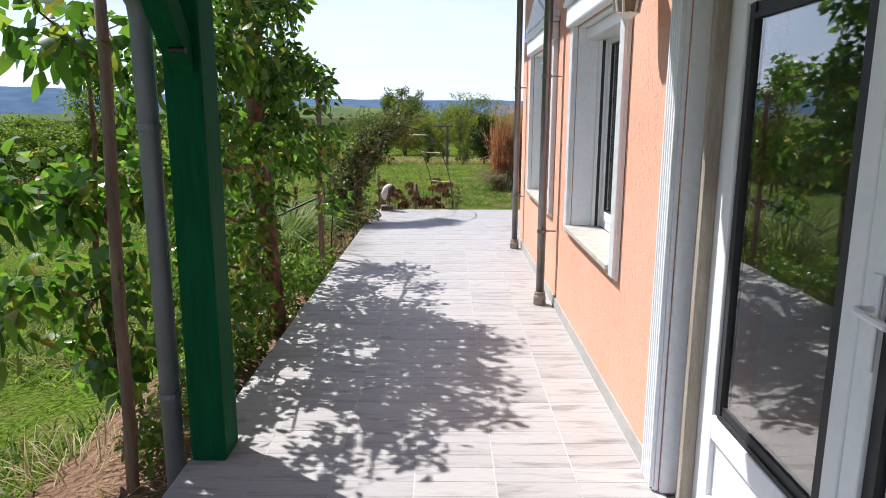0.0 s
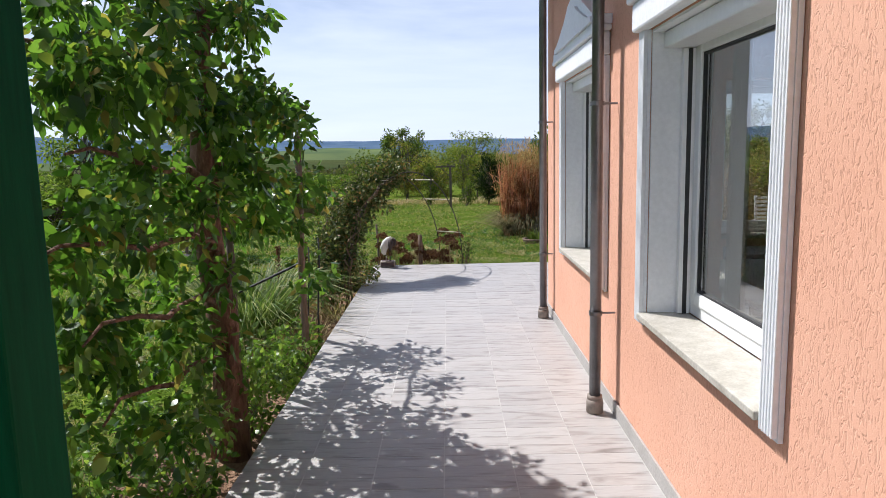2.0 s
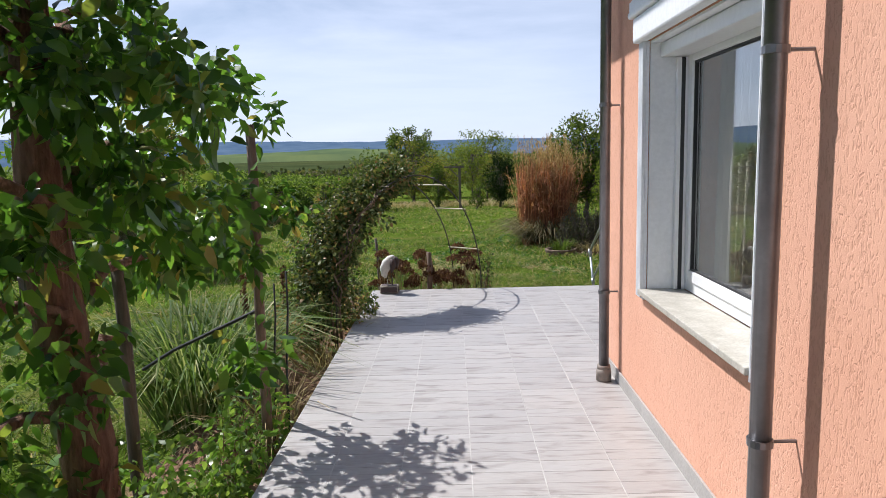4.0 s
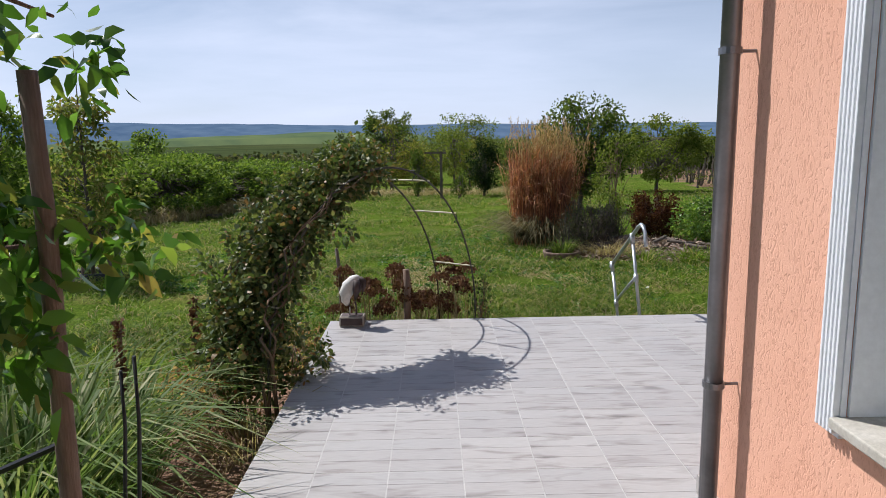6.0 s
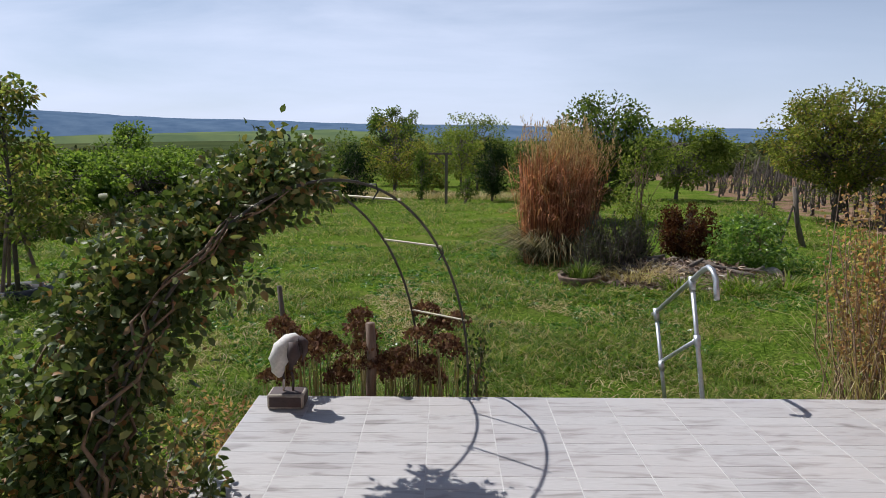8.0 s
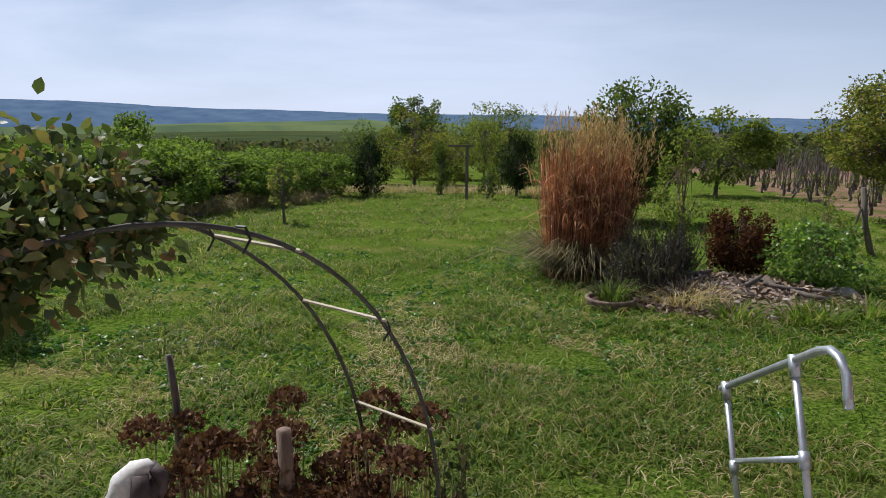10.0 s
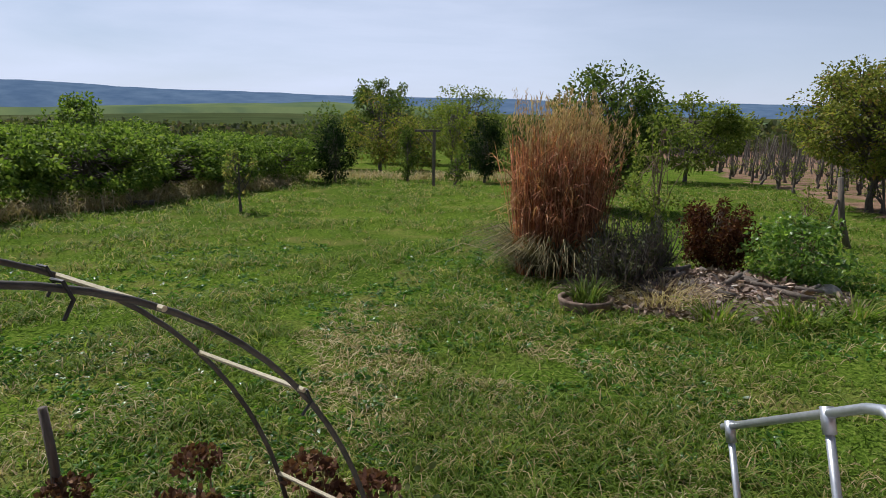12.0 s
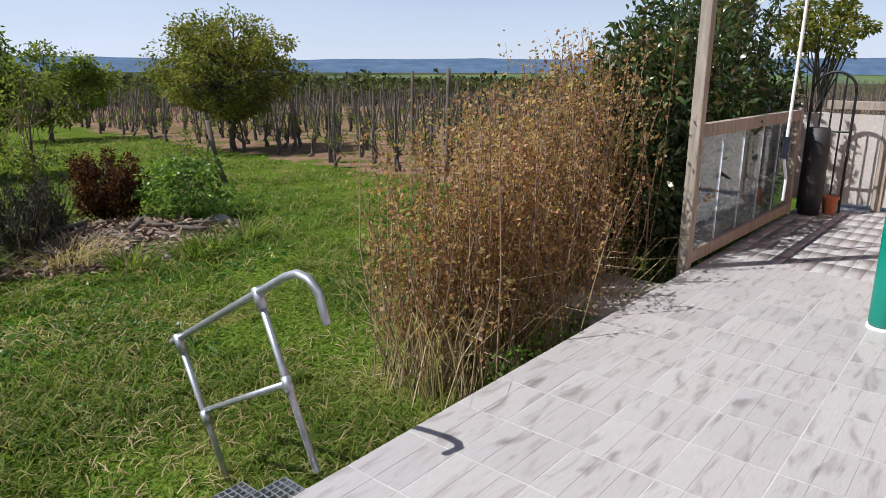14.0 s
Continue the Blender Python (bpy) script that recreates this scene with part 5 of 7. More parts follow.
rose = thing("climbing_rose", "climbing rose with grey-green leaves over the arch", "climbing plant")
for k in range(9):
    h, s = k % 2, 0.05 * math.sin(k * 2.3)
    pts = []
    for i in range(13):
        a = math.pi - 0.04 - i / 12 * (0.95 + 0.05 * k)
        p = hoop_point(h, a)
        pts.append(p + Vector((0.05 * math.sin(i * 1.7 + k), 0.05 * math.cos(i * 1.3 + k) + s, 0.035 * math.sin(i + k))))
    part("cane_stem", tubed(pts, [0.010 - 0.0006 * i for i in range(13)], 6), M["twig"], rose, smooth=True)
P, D = [], []
for c in range(520):
    f = rng.uniform(0, 1) ** 0.9
    a = math.pi - 0.06 - f * 1.58
    h = rng.uniform(0, 0.85)
    p = hoop_point(0, a) * (1 - h) + hoop_point(1, a) * h
    rr = 0.08 if f > 0.6 else 0.125
    ctr = np.array(p) + rng.normal(0, 1, 3) * [rr * 0.75, rr * 0.75, rr * 0.6] + [0, 0, -0.05 if 0.2 < f < 0.8 else 0.0]
    m = int(rng.integers(16, 46))
    off = sphere_dirs(m) * rng.uniform(0.2, 1, (m, 1)) * 0.1
    P.append(ctr + off)
    D.append(unit(off) + rng.normal(0, 0.5, (m, 3)) + [0, 0, 0.1])
for sx, sy, sz in ((-0.85, 10.0, 1.46), (-1.02, 9.7, 1.36), (-1.2, 9.75, 1.2)):
    for k in range(9):
        m = 14
        off = rng.normal(0, 0.04, (m, 3))
        P.append(np.array([sx, sy, sz - 0.035 * k]) + rng.normal(0, 0.04, 3) + off)
        D.append(unit(off) + rng.normal(0, 0.5, (m, 3)))
P, D = np.vstack(P), np.vstack(D)
leaves("foliage", P, D, 0.043 * rng.uniform(0.6, 1.3, len(P)), M["leaf_rose"], rose, 0.6, 0.15, True)
low_shrub((-1.22, 9.55, -0.12), 0.2, 0.34, 0.42, 800, 0.045, "leaf_rose", "low rose growth spilling onto the terrace edge", 0.6)
low_shrub((-1.5, 9.3, -0.35), 0.2, 0.3, 0.9, 1200, 0.048, "leaf_rose", "dense lower rose growth at the arch foot", 0.6)
low_shrub((0.12, 11.05, -0.45), 0.09, 0.1, 0.85, 240, 0.04, "leaf_rose", "young climbing shoot at the arch foot", 0.6)

# ---- dried flower heads and the bird figure at the far edge ----
for i in range(34):
    x, y = -1.15 + 1.16 * ((i * 13) % 34 + rng.uniform()) / 34, rng.uniform(10.82, 11.35)
    h = rng.uniform(0.45, 0.86)
    ob = thing("dried_sedum", "dark red-brown dried flower head on stalks", "flower", "dried flower heads", (x, y, -0.45))
    m = 5
    a = rng.uniform(0, 2 * np.pi, m)
    tips = np.column_stack([np.cos(a) * 0.05, np.sin(a) * 0.05, np.full(m, h)])
    stems("stalk", tips * [0.2, 0.2, 0], tips, np.full(m, 0.004), M["straw"], ob, 0.01)
    q = 190
    b = rng.uniform(0, 2 * np.pi, q)
    r = 0.085 * np.sqrt(rng.uniform(0, 1, q))
    leaves("flower_head", np.column_stack([np.cos(b) * r, np.sin(b) * r, h - 0.03 + 0.05 * (1 - (r / 0.085) ** 2) + rng.normal(0, 0.012, q)]),
           sphere_dirs(q) + [0, 0, 0.8], 0.028, M["sedum"], ob, 0.8, 0.0, False)
for x, y in ((-0.55, 11.1), (-0.35, 10.95), (-0.8, 11.15), (-0.15, 11.1)):
    tussock("weed_tuft", (x, y, -0.45), 60, 0.45, 0.12, "grass", "green weed tuft between dried stalks", 0.018, 0.5, 1.4, "weed")
stake((-1.12, 11.35, -0.45), 0.95, 0.02, "short dark weathered stake", (-0.05, 0.0), "vinewood")
st = stake((-0.52, 10.86, -0.45), 0.84, 0.035, "short rusty-brown post among dried flowers", (0, 0), "stake")


def bird_figure(at, rz):
    """Garden bird figure on a rough stone block, in one mesh."""
    bm = bmesh.new()
    box(bm, -0.10, 0.10, -0.07, 0.07, 0.0, 0.085, 0.014)
    for f in bm.faces:
        f.material_index = 2
    n0 = len(bm.faces)
    for s in (-0.022, 0.03):
        tube(bm, [(s, 0, 0.08), (s + 0.004, 0, 0.15), (s - 0.006, 0, 0.19)], 0.007, 6)
    bm.faces.ensure_lookup_table()
    for f in bm.faces[n0:]:
        f.material_index = 1
    n1 = len(bm.faces)
    prof = [(-0.035, 0.165, 0.02), (-0.05, 0.20, 0.045), (-0.045, 0.26, 0.068), (-0.02, 0.32, 0.07), (0.02, 0.365, 0.058), (0.055, 0.385, 0.038), (0.075, 0.385, 0.014)]
    tube(bm, [(x, 0, z) for x, z, r in prof], [r * 0.82 for x, z, r in prof], 14)
    bm.faces.ensure_lookup_table()
    for f in bm.faces[n1:]:
        f.material_index = 0
    n2 = len(bm.faces)
    for side in (-1, 1):
        tube(bm, [(0.045, side * 0.035, 0.375), (0.05, side * 0.05, 0.30), (0.03, side * 0.04, 0.22)], [0.025, 0.036, 0.012], 10)
    tube(bm, [(0.07, 0, 0.385), (0.10, 0, 0.355), (0.10, 0, 0.31), (0.085, 0, 0.25)], [0.02, 0.024, 0.016, 0.004], 9)
    bm.faces.ensure_lookup_table()
    for f in bm.faces[n2:]:
        f.material_index = 1
    ob = part("bird_figure", bm, [M["stork_white"], M["stork_dark"], M["stone"]], smooth=True)
    ob.matrix_basis = pose(*at, 0, 0, rz)
    tagged(ob, "white and dark painted garden bird figure on stone", "garden figure")


bird_figure((-0.95, 10.56, 0.001), 0)

# ---- steps with handrail ----
steps = thing("garden_steps", "galvanised grating steps with one tubular handrail", "steps")
part("handrail", tubed([(1.485, 11.93, 0.175), (1.47, 11.17, 0.595), (1.465, 10.98, 0.70), (1.462, 10.90, 0.73), (1.46, 10.83, 0.725), (1.46, 10.78, 0.68), (1.46, 10.755, 0.61), (1.46, 10.74, 0.57)], 0.0165, 12), M["galv"], steps, smooth=True)
for a, b in (((1.47, 11.17, 0.595), (1.46, 10.84, -0.07)), ((1.48, 11.86, 0.213), (1.49, 11.52, -0.48))):
    p = part("post", tubed([a, b], 0.0145, 12), M["galv"], steps, smooth=True)
    d = (Vector(b) - Vector(a))
    part("collar", tubed([Vector(a) + d * -0.03, Vector(a) + d * 0.09], 0.022, 12), M["galv"], p, smooth=True)
    part("collar", tubed([Vector(a) + d * 0.47, Vector(a) + d * 0.56], 0.021, 12), M["galv"], p, smooth=True)
part("mid_rail", tubed([(1.462, 11.0, 0.258), (1.49, 11.70, -0.115)], 0.0135, 12), M["galv"], steps, smooth=True)
for x in (0.86, 1.46):
    part("stringer", tubed([(x, 10.72, -0.1), (x, 11.55, -0.52)], 0.02, 8), M["galv"], steps)
for y0, z in ((10.78, -0.17), (11.1, -0.33)):
    bm = bmesh.new()
    for k in range(9):
        box(bm, 0.87, 1.45, y0 + k * 0.032, y0 + k * 0.032 + 0.004, z - 0.03, z)
    for k in range(19):
        box(bm, 0.872 + k * 0.032, 0.876 + k * 0.032, y0, y0 + 0.26, z - 0.012, z - 0.001)
    part("tread", bm, M["galv"], steps, "open steel grating")

# ---- lawn trees ----
sy = thing("young_tree", "young staked tree with pale leaves in a rubber ring", "tree", "", (-5.3, 15.1, float(ground_z(-5.3, 15.1))))
part("trunk", tubed([(0, 0, -0.05), (0.02, 0, 1.2), (0.0, 0.03, 2.3), (0.03, 0, 3.35)], [0.03, 0.022, 0.009, 0.003], 8), M["greybark"], sy, smooth=True)
for k in range(3):
    a = 0.4 + k * 2.1
    part("support_stake", tubed([(0.28 * math.cos(a), 0.28 * math.sin(a), -0.05), (0.05 * math.cos(a), 0.05 * math.sin(a), 1.0)], 0.022, 7), M["stake"], sy)
bm = bmesh.new()
for k in range(28):
    a0 = 2 * math.pi * k / 28
    a1 = 2 * math.pi * (k + 1) / 28
    q = []
    for a in (a0, a1):
        q.append([bm.verts.new((r * math.cos(a), r * math.sin(a), z)) for r, z in ((0.22, 0.0), (0.25, 0.09), (0.36, 0.09), (0.4, 0.0))])
    for i in range(3):
        bm.faces.new((q[0][i], q[0][i + 1], q[1][i + 1], q[1][i]))
bmesh.ops.remove_doubles(bm, verts=bm.verts, dist=0.001)
part("root_ring", bm, M["rubber"], sy, "black rubber ring", True)
n = 3000
cl = 70
zc = 0.85 + 1.75 * rng.uniform(0, 1, cl) ** 1.5
rr = 0.75 * (1 - (zc - 0.95) / 2.1) + 0.05
an = rng.uniform(0, 2 * np.pi, cl)
C = np.column_stack([np.cos(an) * rr * rng.uniform(0.3, 1.1, cl), np.sin(an) * rr * rng.uniform(0.3, 1.1, cl), zc])
stems("limb", np.column_stack([C[:, 0] * 0, C[:, 1] * 0, C[:, 2] - 0.25]), C, np.full(cl, 0.008), M["greybark"], sy, 0.03)
w = rng.integers(0, cl, n)
off = sphere_dirs(n) * rng.uniform(0.1, 1, (n, 1)) * 0.16
leaves("crown", C[w] + off, unit(off) + rng.normal(0, 0.5, (n, 3)), 0.085, M["leaf_maple"], sy, 0.55, 0.2, False)


def gz(x, y):
    return (x, y, float(ground_z(x, y)))


plant("sapling", "small sapling with sparse pale leaves on the lawn", "tree", gz(-4.1, 23.7), (0.85, 0.36, 0.36, 0.55), 620, 0.08, M["leaf_maple"], M["greybark"], 0.035, 1.3, 22, 0.17)
plant("fruit_tree", "round green fruit tree behind the reeds", "tree", gz(3.95, 24.6), (1.8, 1.3, 1.2, 1.3), 12000, 0.11, M["leaf_tree"], M["greybark"], 0.09, 2.0, 110, 0.22)
plant("spring_tree", "yellow-green spring tree at the vineyard edge", "tree", gz(9.0, 33.5), (1.8, 1.9, 1.5, 1.2), 7500, 0.14, M["leaf_yellow"], M["greybark"], 0.08, 2.2, 40, 0.28)
plant("cherry_tree", "bronze-green cherry tree standing in the vineyard", "tree", gz(10.5, 25.2), (2.2, 1.95, 1.8, 1.3), 21000, 0.1, M["leaf_cherry"], M["greybark"], 0.09, 2.3, 190, 0.19)
plant("oak_tree", "round-crowned tree beyond the lawn", "tree", gz(-2.8, 45.0), (2.3, 1.8, 1.7, 1.95), 10000, 0.15, M["leaf_tree"], M["greybark"], 0.12, 3.2, 90, 0.22)
plant("birch_tree", "loose yellow-green tree beyond the lawn", "tree", gz(1.3, 44.0), (2.2, 2.5, 2.0, 1.6), 7500, 0.13, M["leaf_yellow"], M["greybark"], 0.09, 2.8, 90, 0.2)
plant("apple_tree", "old leafy garden tree beyond the lawn", "tree", gz(-2.2, 36.5), (1.8, 1.5, 1.3, 1.3), 5000, 0.11, M["leaf_cherry"], M["greybark"], 0.08, 2.6, 40, 0.28)
plant("apple_tree", "old leafy garden tree beyond the lawn", "tree", gz(0.7, 37.5), (1.7, 1.1, 1.1, 1.1), 2600, 0.11, M["leaf_yellow"], M["greybark"], 0.06, 2.4, 30, 0.26)
for x, y, hh, mt in ((-1.0, 38.5, 1.1, "leaf_cherry"), (3.8, 38.5, 1.2, "leaf_tree"), (5.8, 40.0, 1.3, "leaf_yellow"), (-4.6, 39.0, 1.3, "leaf_tree"), (1.6, 40.5, 1.2, "leaf_cherry"), (7.6, 43.0, 1.3, "leaf_tree")):
    plant("shrub", "mixed leafy shrub behind the lawn", "shrub", gz(x, y), (hh, 1.3, 1.1, hh), 3800, 0.13, M[mt], M["greybark"], 0.06, hh * 1.3, 60, 0.25, 0.0, "shrubs behind the lawn")
plant("conifer", "dark green rounded evergreen bush", "shrub", gz(1.75, 32.8), (1.25, 0.62, 0.62, 1.0), 5200, 0.08, M["leaf_dark"], M["greybark"], 0.05, 1.6, 60, 0.3, 0.12)
plant("shrub", "dark bluish evergreen shrub at the lawn's end", "shrub", gz(-3.3, 31.8), (0.95, 0.65, 0.6, 1.0), 3600, 0.09, M["leaf_dark"], M["greybark"], 0.05, 1.4, 50, 0.3, 0.0)
plant("shrub", "dark shrub beside the timber post", "shrub", gz(-0.9, 32.5), (0.9, 0.4, 0.4, 0.95), 1700, 0.09, M["leaf_tree"], M["greybark"], 0.05, 1.5, 30, 0.3, 0.0)
plant("shrub", "small shrub at the lawn's end", "shrub", gz(3.3, 33.5), (0.8, 0.35, 0.35, 0.9), 900, 0.1, M["leaf_yellow"], M["greybark"], 0.04, 1.4, 20, 0.3, 0.0)
plant("shrub", "dark small bush at the lawn's end", "shrub", gz(0.75, 31.5), (0.5, 0.35, 0.35, 0.55), 700, 0.09, M["leaf_tree"], M["greybark"], 0.06, 0.9, 18, 0.35, 0.0)
tp = thing("washing_post", "weathered T-shaped timber washing line post", "post", "", gz(0.0, 31.0))
part("upright", boxed(-0.05, 0.05, -0.05, 0.05, -0.1, 1.72, 0.006), M["vinewood"], tp)
part("crossbar", boxed(-0.62, 0.2, -0.045, 0.045, 1.721, 1.79, 0.006), M["vinewood"], tp)
part("brace", tubed([(-0.4, 0, 1.72), (-0.05, 0, 1.35)], 0.02, 6), M["vinewood"], tp)

# hedge along the lawn: a few base shrubs, then copies
base_h = [plant("hedge_shrub", "broad sunlit green hedge shrub along the lawn", "shrub", gz(-9.4, 22.2), (0.9, 1.7, 1.7, 0.9), 13500, 0.11, M["leaf_hedge"], M["greybark"], 0.06, 1.2, 105, 0.21, 0.0, "hedge shrubs", False, 0.6, 0.93),
          plant("hedge_shrub", "broad sunlit green hedge shrub along the lawn", "shrub", gz(-8.1, 25.0), (0.85, 1.65, 1.7, 0.88), 13500, 0.11, M["leaf_hedge"], M["greybark"], 0.06, 1.2, 100, 0.21, 0.0, "hedge shrubs", False, 0.6, 0.93)]
spots = [(-10.5, 19.8), (-11.6, 17.2), (-12.6, 14.4), (-13.4, 11.5), (-14.0, 8.6), (-14.4, 5.6), (-14.8, 2.5), (-7.2, 27.3), (-6.3, 29.4), (-5.2, 31.2), (-8.8, 27.8), (-10.4, 25.0), (-11.8, 22.2), (-12.9, 19.4),
         (-7.0, 31.8), (-9.2, 30.4), (-11.6, 27.8), (-13.8, 24.6), (-14.8, 21.0), (-13.0, 30.0), (-16.0, 26.0), (-15.4, 17.5), (-16.4, 13.0), (-10.6, 33.2), (-8.0, 34.6), (-14.8, 33.0), (-12.0, 36.0), (-18.2, 21.0), (-18.5, 29.0)]
for i, (x, y) in enumerate(spots):
    c = copy_thing(base_h[i % 2], pose(x, y, float(ground_z(x, y)) - (0.05 if x > -11.5 else -0.15), 0, 0, rng.uniform(0, 360)))
    k = rng.uniform(0.85, 1.12)
    c.scale = (k, k, k * rng.uniform(0.78, 1.0))
plant("hedge_tree", "upright leafy tree rising from the hedge", "tree", gz(-9.2, 18.8), (2.0, 1.0, 1.0, 1.5), 4200, 0.12, M["leaf_hedge"], M["greybark"], 0.06, 2.8, 46, 0.26)
plant("hedge_tree", "upright leafy tree rising from the hedge", "tree", gz(-9.9, 28.3), (2.05, 0.75, 0.75, 0.6), 1800, 0.12, M["leaf_hedge"], M["greybark"], 0.06, 1.9, 30, 0.26)
m = 5200
u = rng.uniform(0, 1, m)
px, py = np.interp(u, [0, 0.25, 0.5, 0.8, 1], [-12.0, -10.2, -8.2, -6.0, -4.6]), np.interp(u, [0, 0.25, 0.5, 0.8, 1], [12.0, 17.5, 21.8, 27.0, 30.3])
px, py = px + rng.normal(0, 0.28, m), py + rng.normal(0, 0.28, m)
D = rng.normal(0, 0.5, (m, 3)) + [0, 0, 1.1]
tagged(blades("dry_grass_strip", np.column_stack([px, py, ground_z(px, py)]), D, rng.uniform(0.3, 0.75, m), 0.014, 0.8, M["straw"]), "strip of pale dry grass below the hedge", "grass", kind="stuff")
m = 2600
px, py = rng.uniform(-5.0, 6.5, m), 34.0 + rng.normal(0, 0.5, m)
tagged(blades("dry_grass_strip", np.column_stack([px, py, ground_z(px, py)]), rng.normal(0, 0.5, (m, 3)) + [0, 0, 1.1], rng.uniform(0.2, 0.5, m), 0.02, 0.8, M["straw"]), "strip of pale dry grass at the lawn's end", "grass", kind="stuff")
bench = thing("low_bench", "low dark wooden bench on the lawn", "bench", "", gz(-6.6, 12.6))
part("seat", boxed(-0.45, 0.45, -0.18, 0.18, 0.36, 0.40, 0.006), M["vinewood"], bench)
for s in (-0.36, 0.36):
    part("leg", boxed(s - 0.04, s + 0.04, -0.15, 0.15, -0.02, 0.359, 0.005), M["vinewood"], bench)
for x, y in ((-6.9, 24.6), (-9.3, 20.4)):
    sp = thing("tree_stump", "short leaning stump at the hedge foot", "stump", "stumps", gz(x, y))
    part("wood", tubed([(0, 0, -0.05), (-0.02, 0, 0.2), (-0.08, 0, 0.42)], [0.07, 0.05, 0.03], 8), M["vinewood"], sp)
    part("log", tubed([(0.1, 0, 0.06), (0.55, 0.05, 0.06)], 0.06, 8), M["vinewood"], sp)

# ---- reed clump and planted bed ----
reed = thing("reed_clump", "tall dry reddish reed clump with cream plumes", "ornamental grass", "", gz(1.72, 17.75))
n = 760
a = rng.uniform(0, 2 * np.pi, n)
r = 0.52 * np.sqrt(rng.uniform(0, 1, n))
P0 = np.column_stack([r * np.cos(a), r * np.sin(a), np.zeros(n)])
P1 = P0 * rng.uniform(1.0, 1.3, (n, 1)) + np.column_stack([rng.normal(0.03, 0.09, n), rng.normal(0, 0.09, n), 0.9 + 0.8 * rng.uniform(0, 1, n) ** 0.8 + 0.3 * np.clip(1 - r / 0.52, 0, 1) + 0.12 * np.sin(2 * a + 1)])
stems("stalk", P0, P1, rng.uniform(0.004, 0.009, n), M["reed"], reed, 0.03)
m = 2700
w, f = rng.integers(0, n, m), rng.uniform(0.35, 0.9, (m, 1))
hh = rng.uniform(0, 2 * np.pi, m)
blades("dry_leaf", P0[w] * (1 - f) + P1[w] * f, np.column_stack([np.cos(hh) * 0.5, np.sin(hh) * 0.5, rng.uniform(0.5, 1.6, m)]), rng.uniform(0.14, 0.42, m), 0.014, 0.9, M["reed"], reed)
k = 150
a = rng.uniform(0, 2 * np.pi, k)
r = 0.45 * np.sqrt(rng.uniform(0, 1, k))
Q0 = np.column_stack([r * np.cos(a), r * np.sin(a), np.full(k, 0.9)])
Q1 = np.column_stack([Q0[:, 0] * 1.45 + rng.normal(0.05, 0.12, k), Q0[:, 1] * 1.45 + rng.normal(0, 0.12, k), 1.55 + 0.55 * rng.uniform(0, 1, k)])
stems("plume_stalk", Q0, Q1, np.full(k, 0.005), M["plume"], reed, 0.02)
for_p, for_d = [], []
for tip in Q1:
    k = 26
    for_p.append(tip + np.column_stack([rng.normal(0, 0.014, k), rng.normal(0, 0.014, k), rng.uniform(-0.22, 0.2, k)]))
    for_d.append(rng.normal(0, 0.3, (k, 3)) + [0.1, -0.1, 1.0])
leaves("plume", np.vstack(for_p), np.vstack(for_d), 0.075, M["plume"], reed, 0.14, 0.0, False)
m = 1300
a = rng.uniform(0, 2 * np.pi, m)
r = 0.48 * np.sqrt(rng.uniform(0, 1, m))
blades("base_leaf", np.column_stack([r * np.cos(a), r * np.sin(a), np.zeros(m)]), np.column_stack([np.cos(a), np.sin(a), rng.uniform(1.6, 4.2, m)]) + rng.normal(0, 0.5, (m, 3)), rng.uniform(0.4, 1.0, m), 0.016, 0.95, M["baseleaf"], reed)

bed_v, bed_f = [], []
nb, nr_ = 40, 7
for i in range(nr_):
    for k in range(nb):
        a = 2 * math.pi * k / nb
        s = i / (nr_ - 1)
        x = 3.3 + math.cos(a) * 1.75 * s * (1 + 0.1 * math.sin(3 * a))
        y = 16.7 + math.sin(a) * 1.3 * s * (1 + 0.12 * math.cos(2 * a))
        bed_v.append((x, y, float(ground_z(x, y)) + 0.16 * (1 - s * s) - 0.03 * s + 0.03 * noise.noise((x * 3, y * 3, 0)) + 0.008))
for i in range(nr_ - 1):
    for k in range(nb):
        bed_f.append((i * nb + k, (i + 1) * nb + k, (i + 1) * nb + (k + 1) % nb, i * nb + (k + 1) % nb))
tagged(raw("flower_bed", bed_v, [np.array(bed_f)], M["mulch"], None, True), "raised planted bed of soil, straw and wood bits", "flower bed")


def bed_z(x, y):
    s = min(1.0, math.hypot((x - 3.3) / 1.75, (y - 16.7) / 1.3))
    return float(ground_z(x, y)) + 0.16 * (1 - s * s) - 0.03 * s


def rock(at, r, label, mat="stone", squash=0.6, group="stones in the bed"):
    bm = bmesh.new()
    bmesh.ops.create_icosphere(bm, subdivisions=2, radius=r)
    o = rng.uniform(0, 50)
    for v in bm.verts:
        k = 1 + 0.32 * noise.noise(v.co / r * 1.1 + Vector((o, 0, 0)))
        v.co = Vector((v.co.x * k * 1.2, v.co.y * k, v.co.z * k * squash))
    ob = part("stone", bm, M[mat], smooth=True)
    ob.matrix_basis = pose(at[0], at[1], at[2] + r * squash * 0.3, 0, 0, rng.uniform(0, 360))
    return tagged(ob, label, "stone", group)


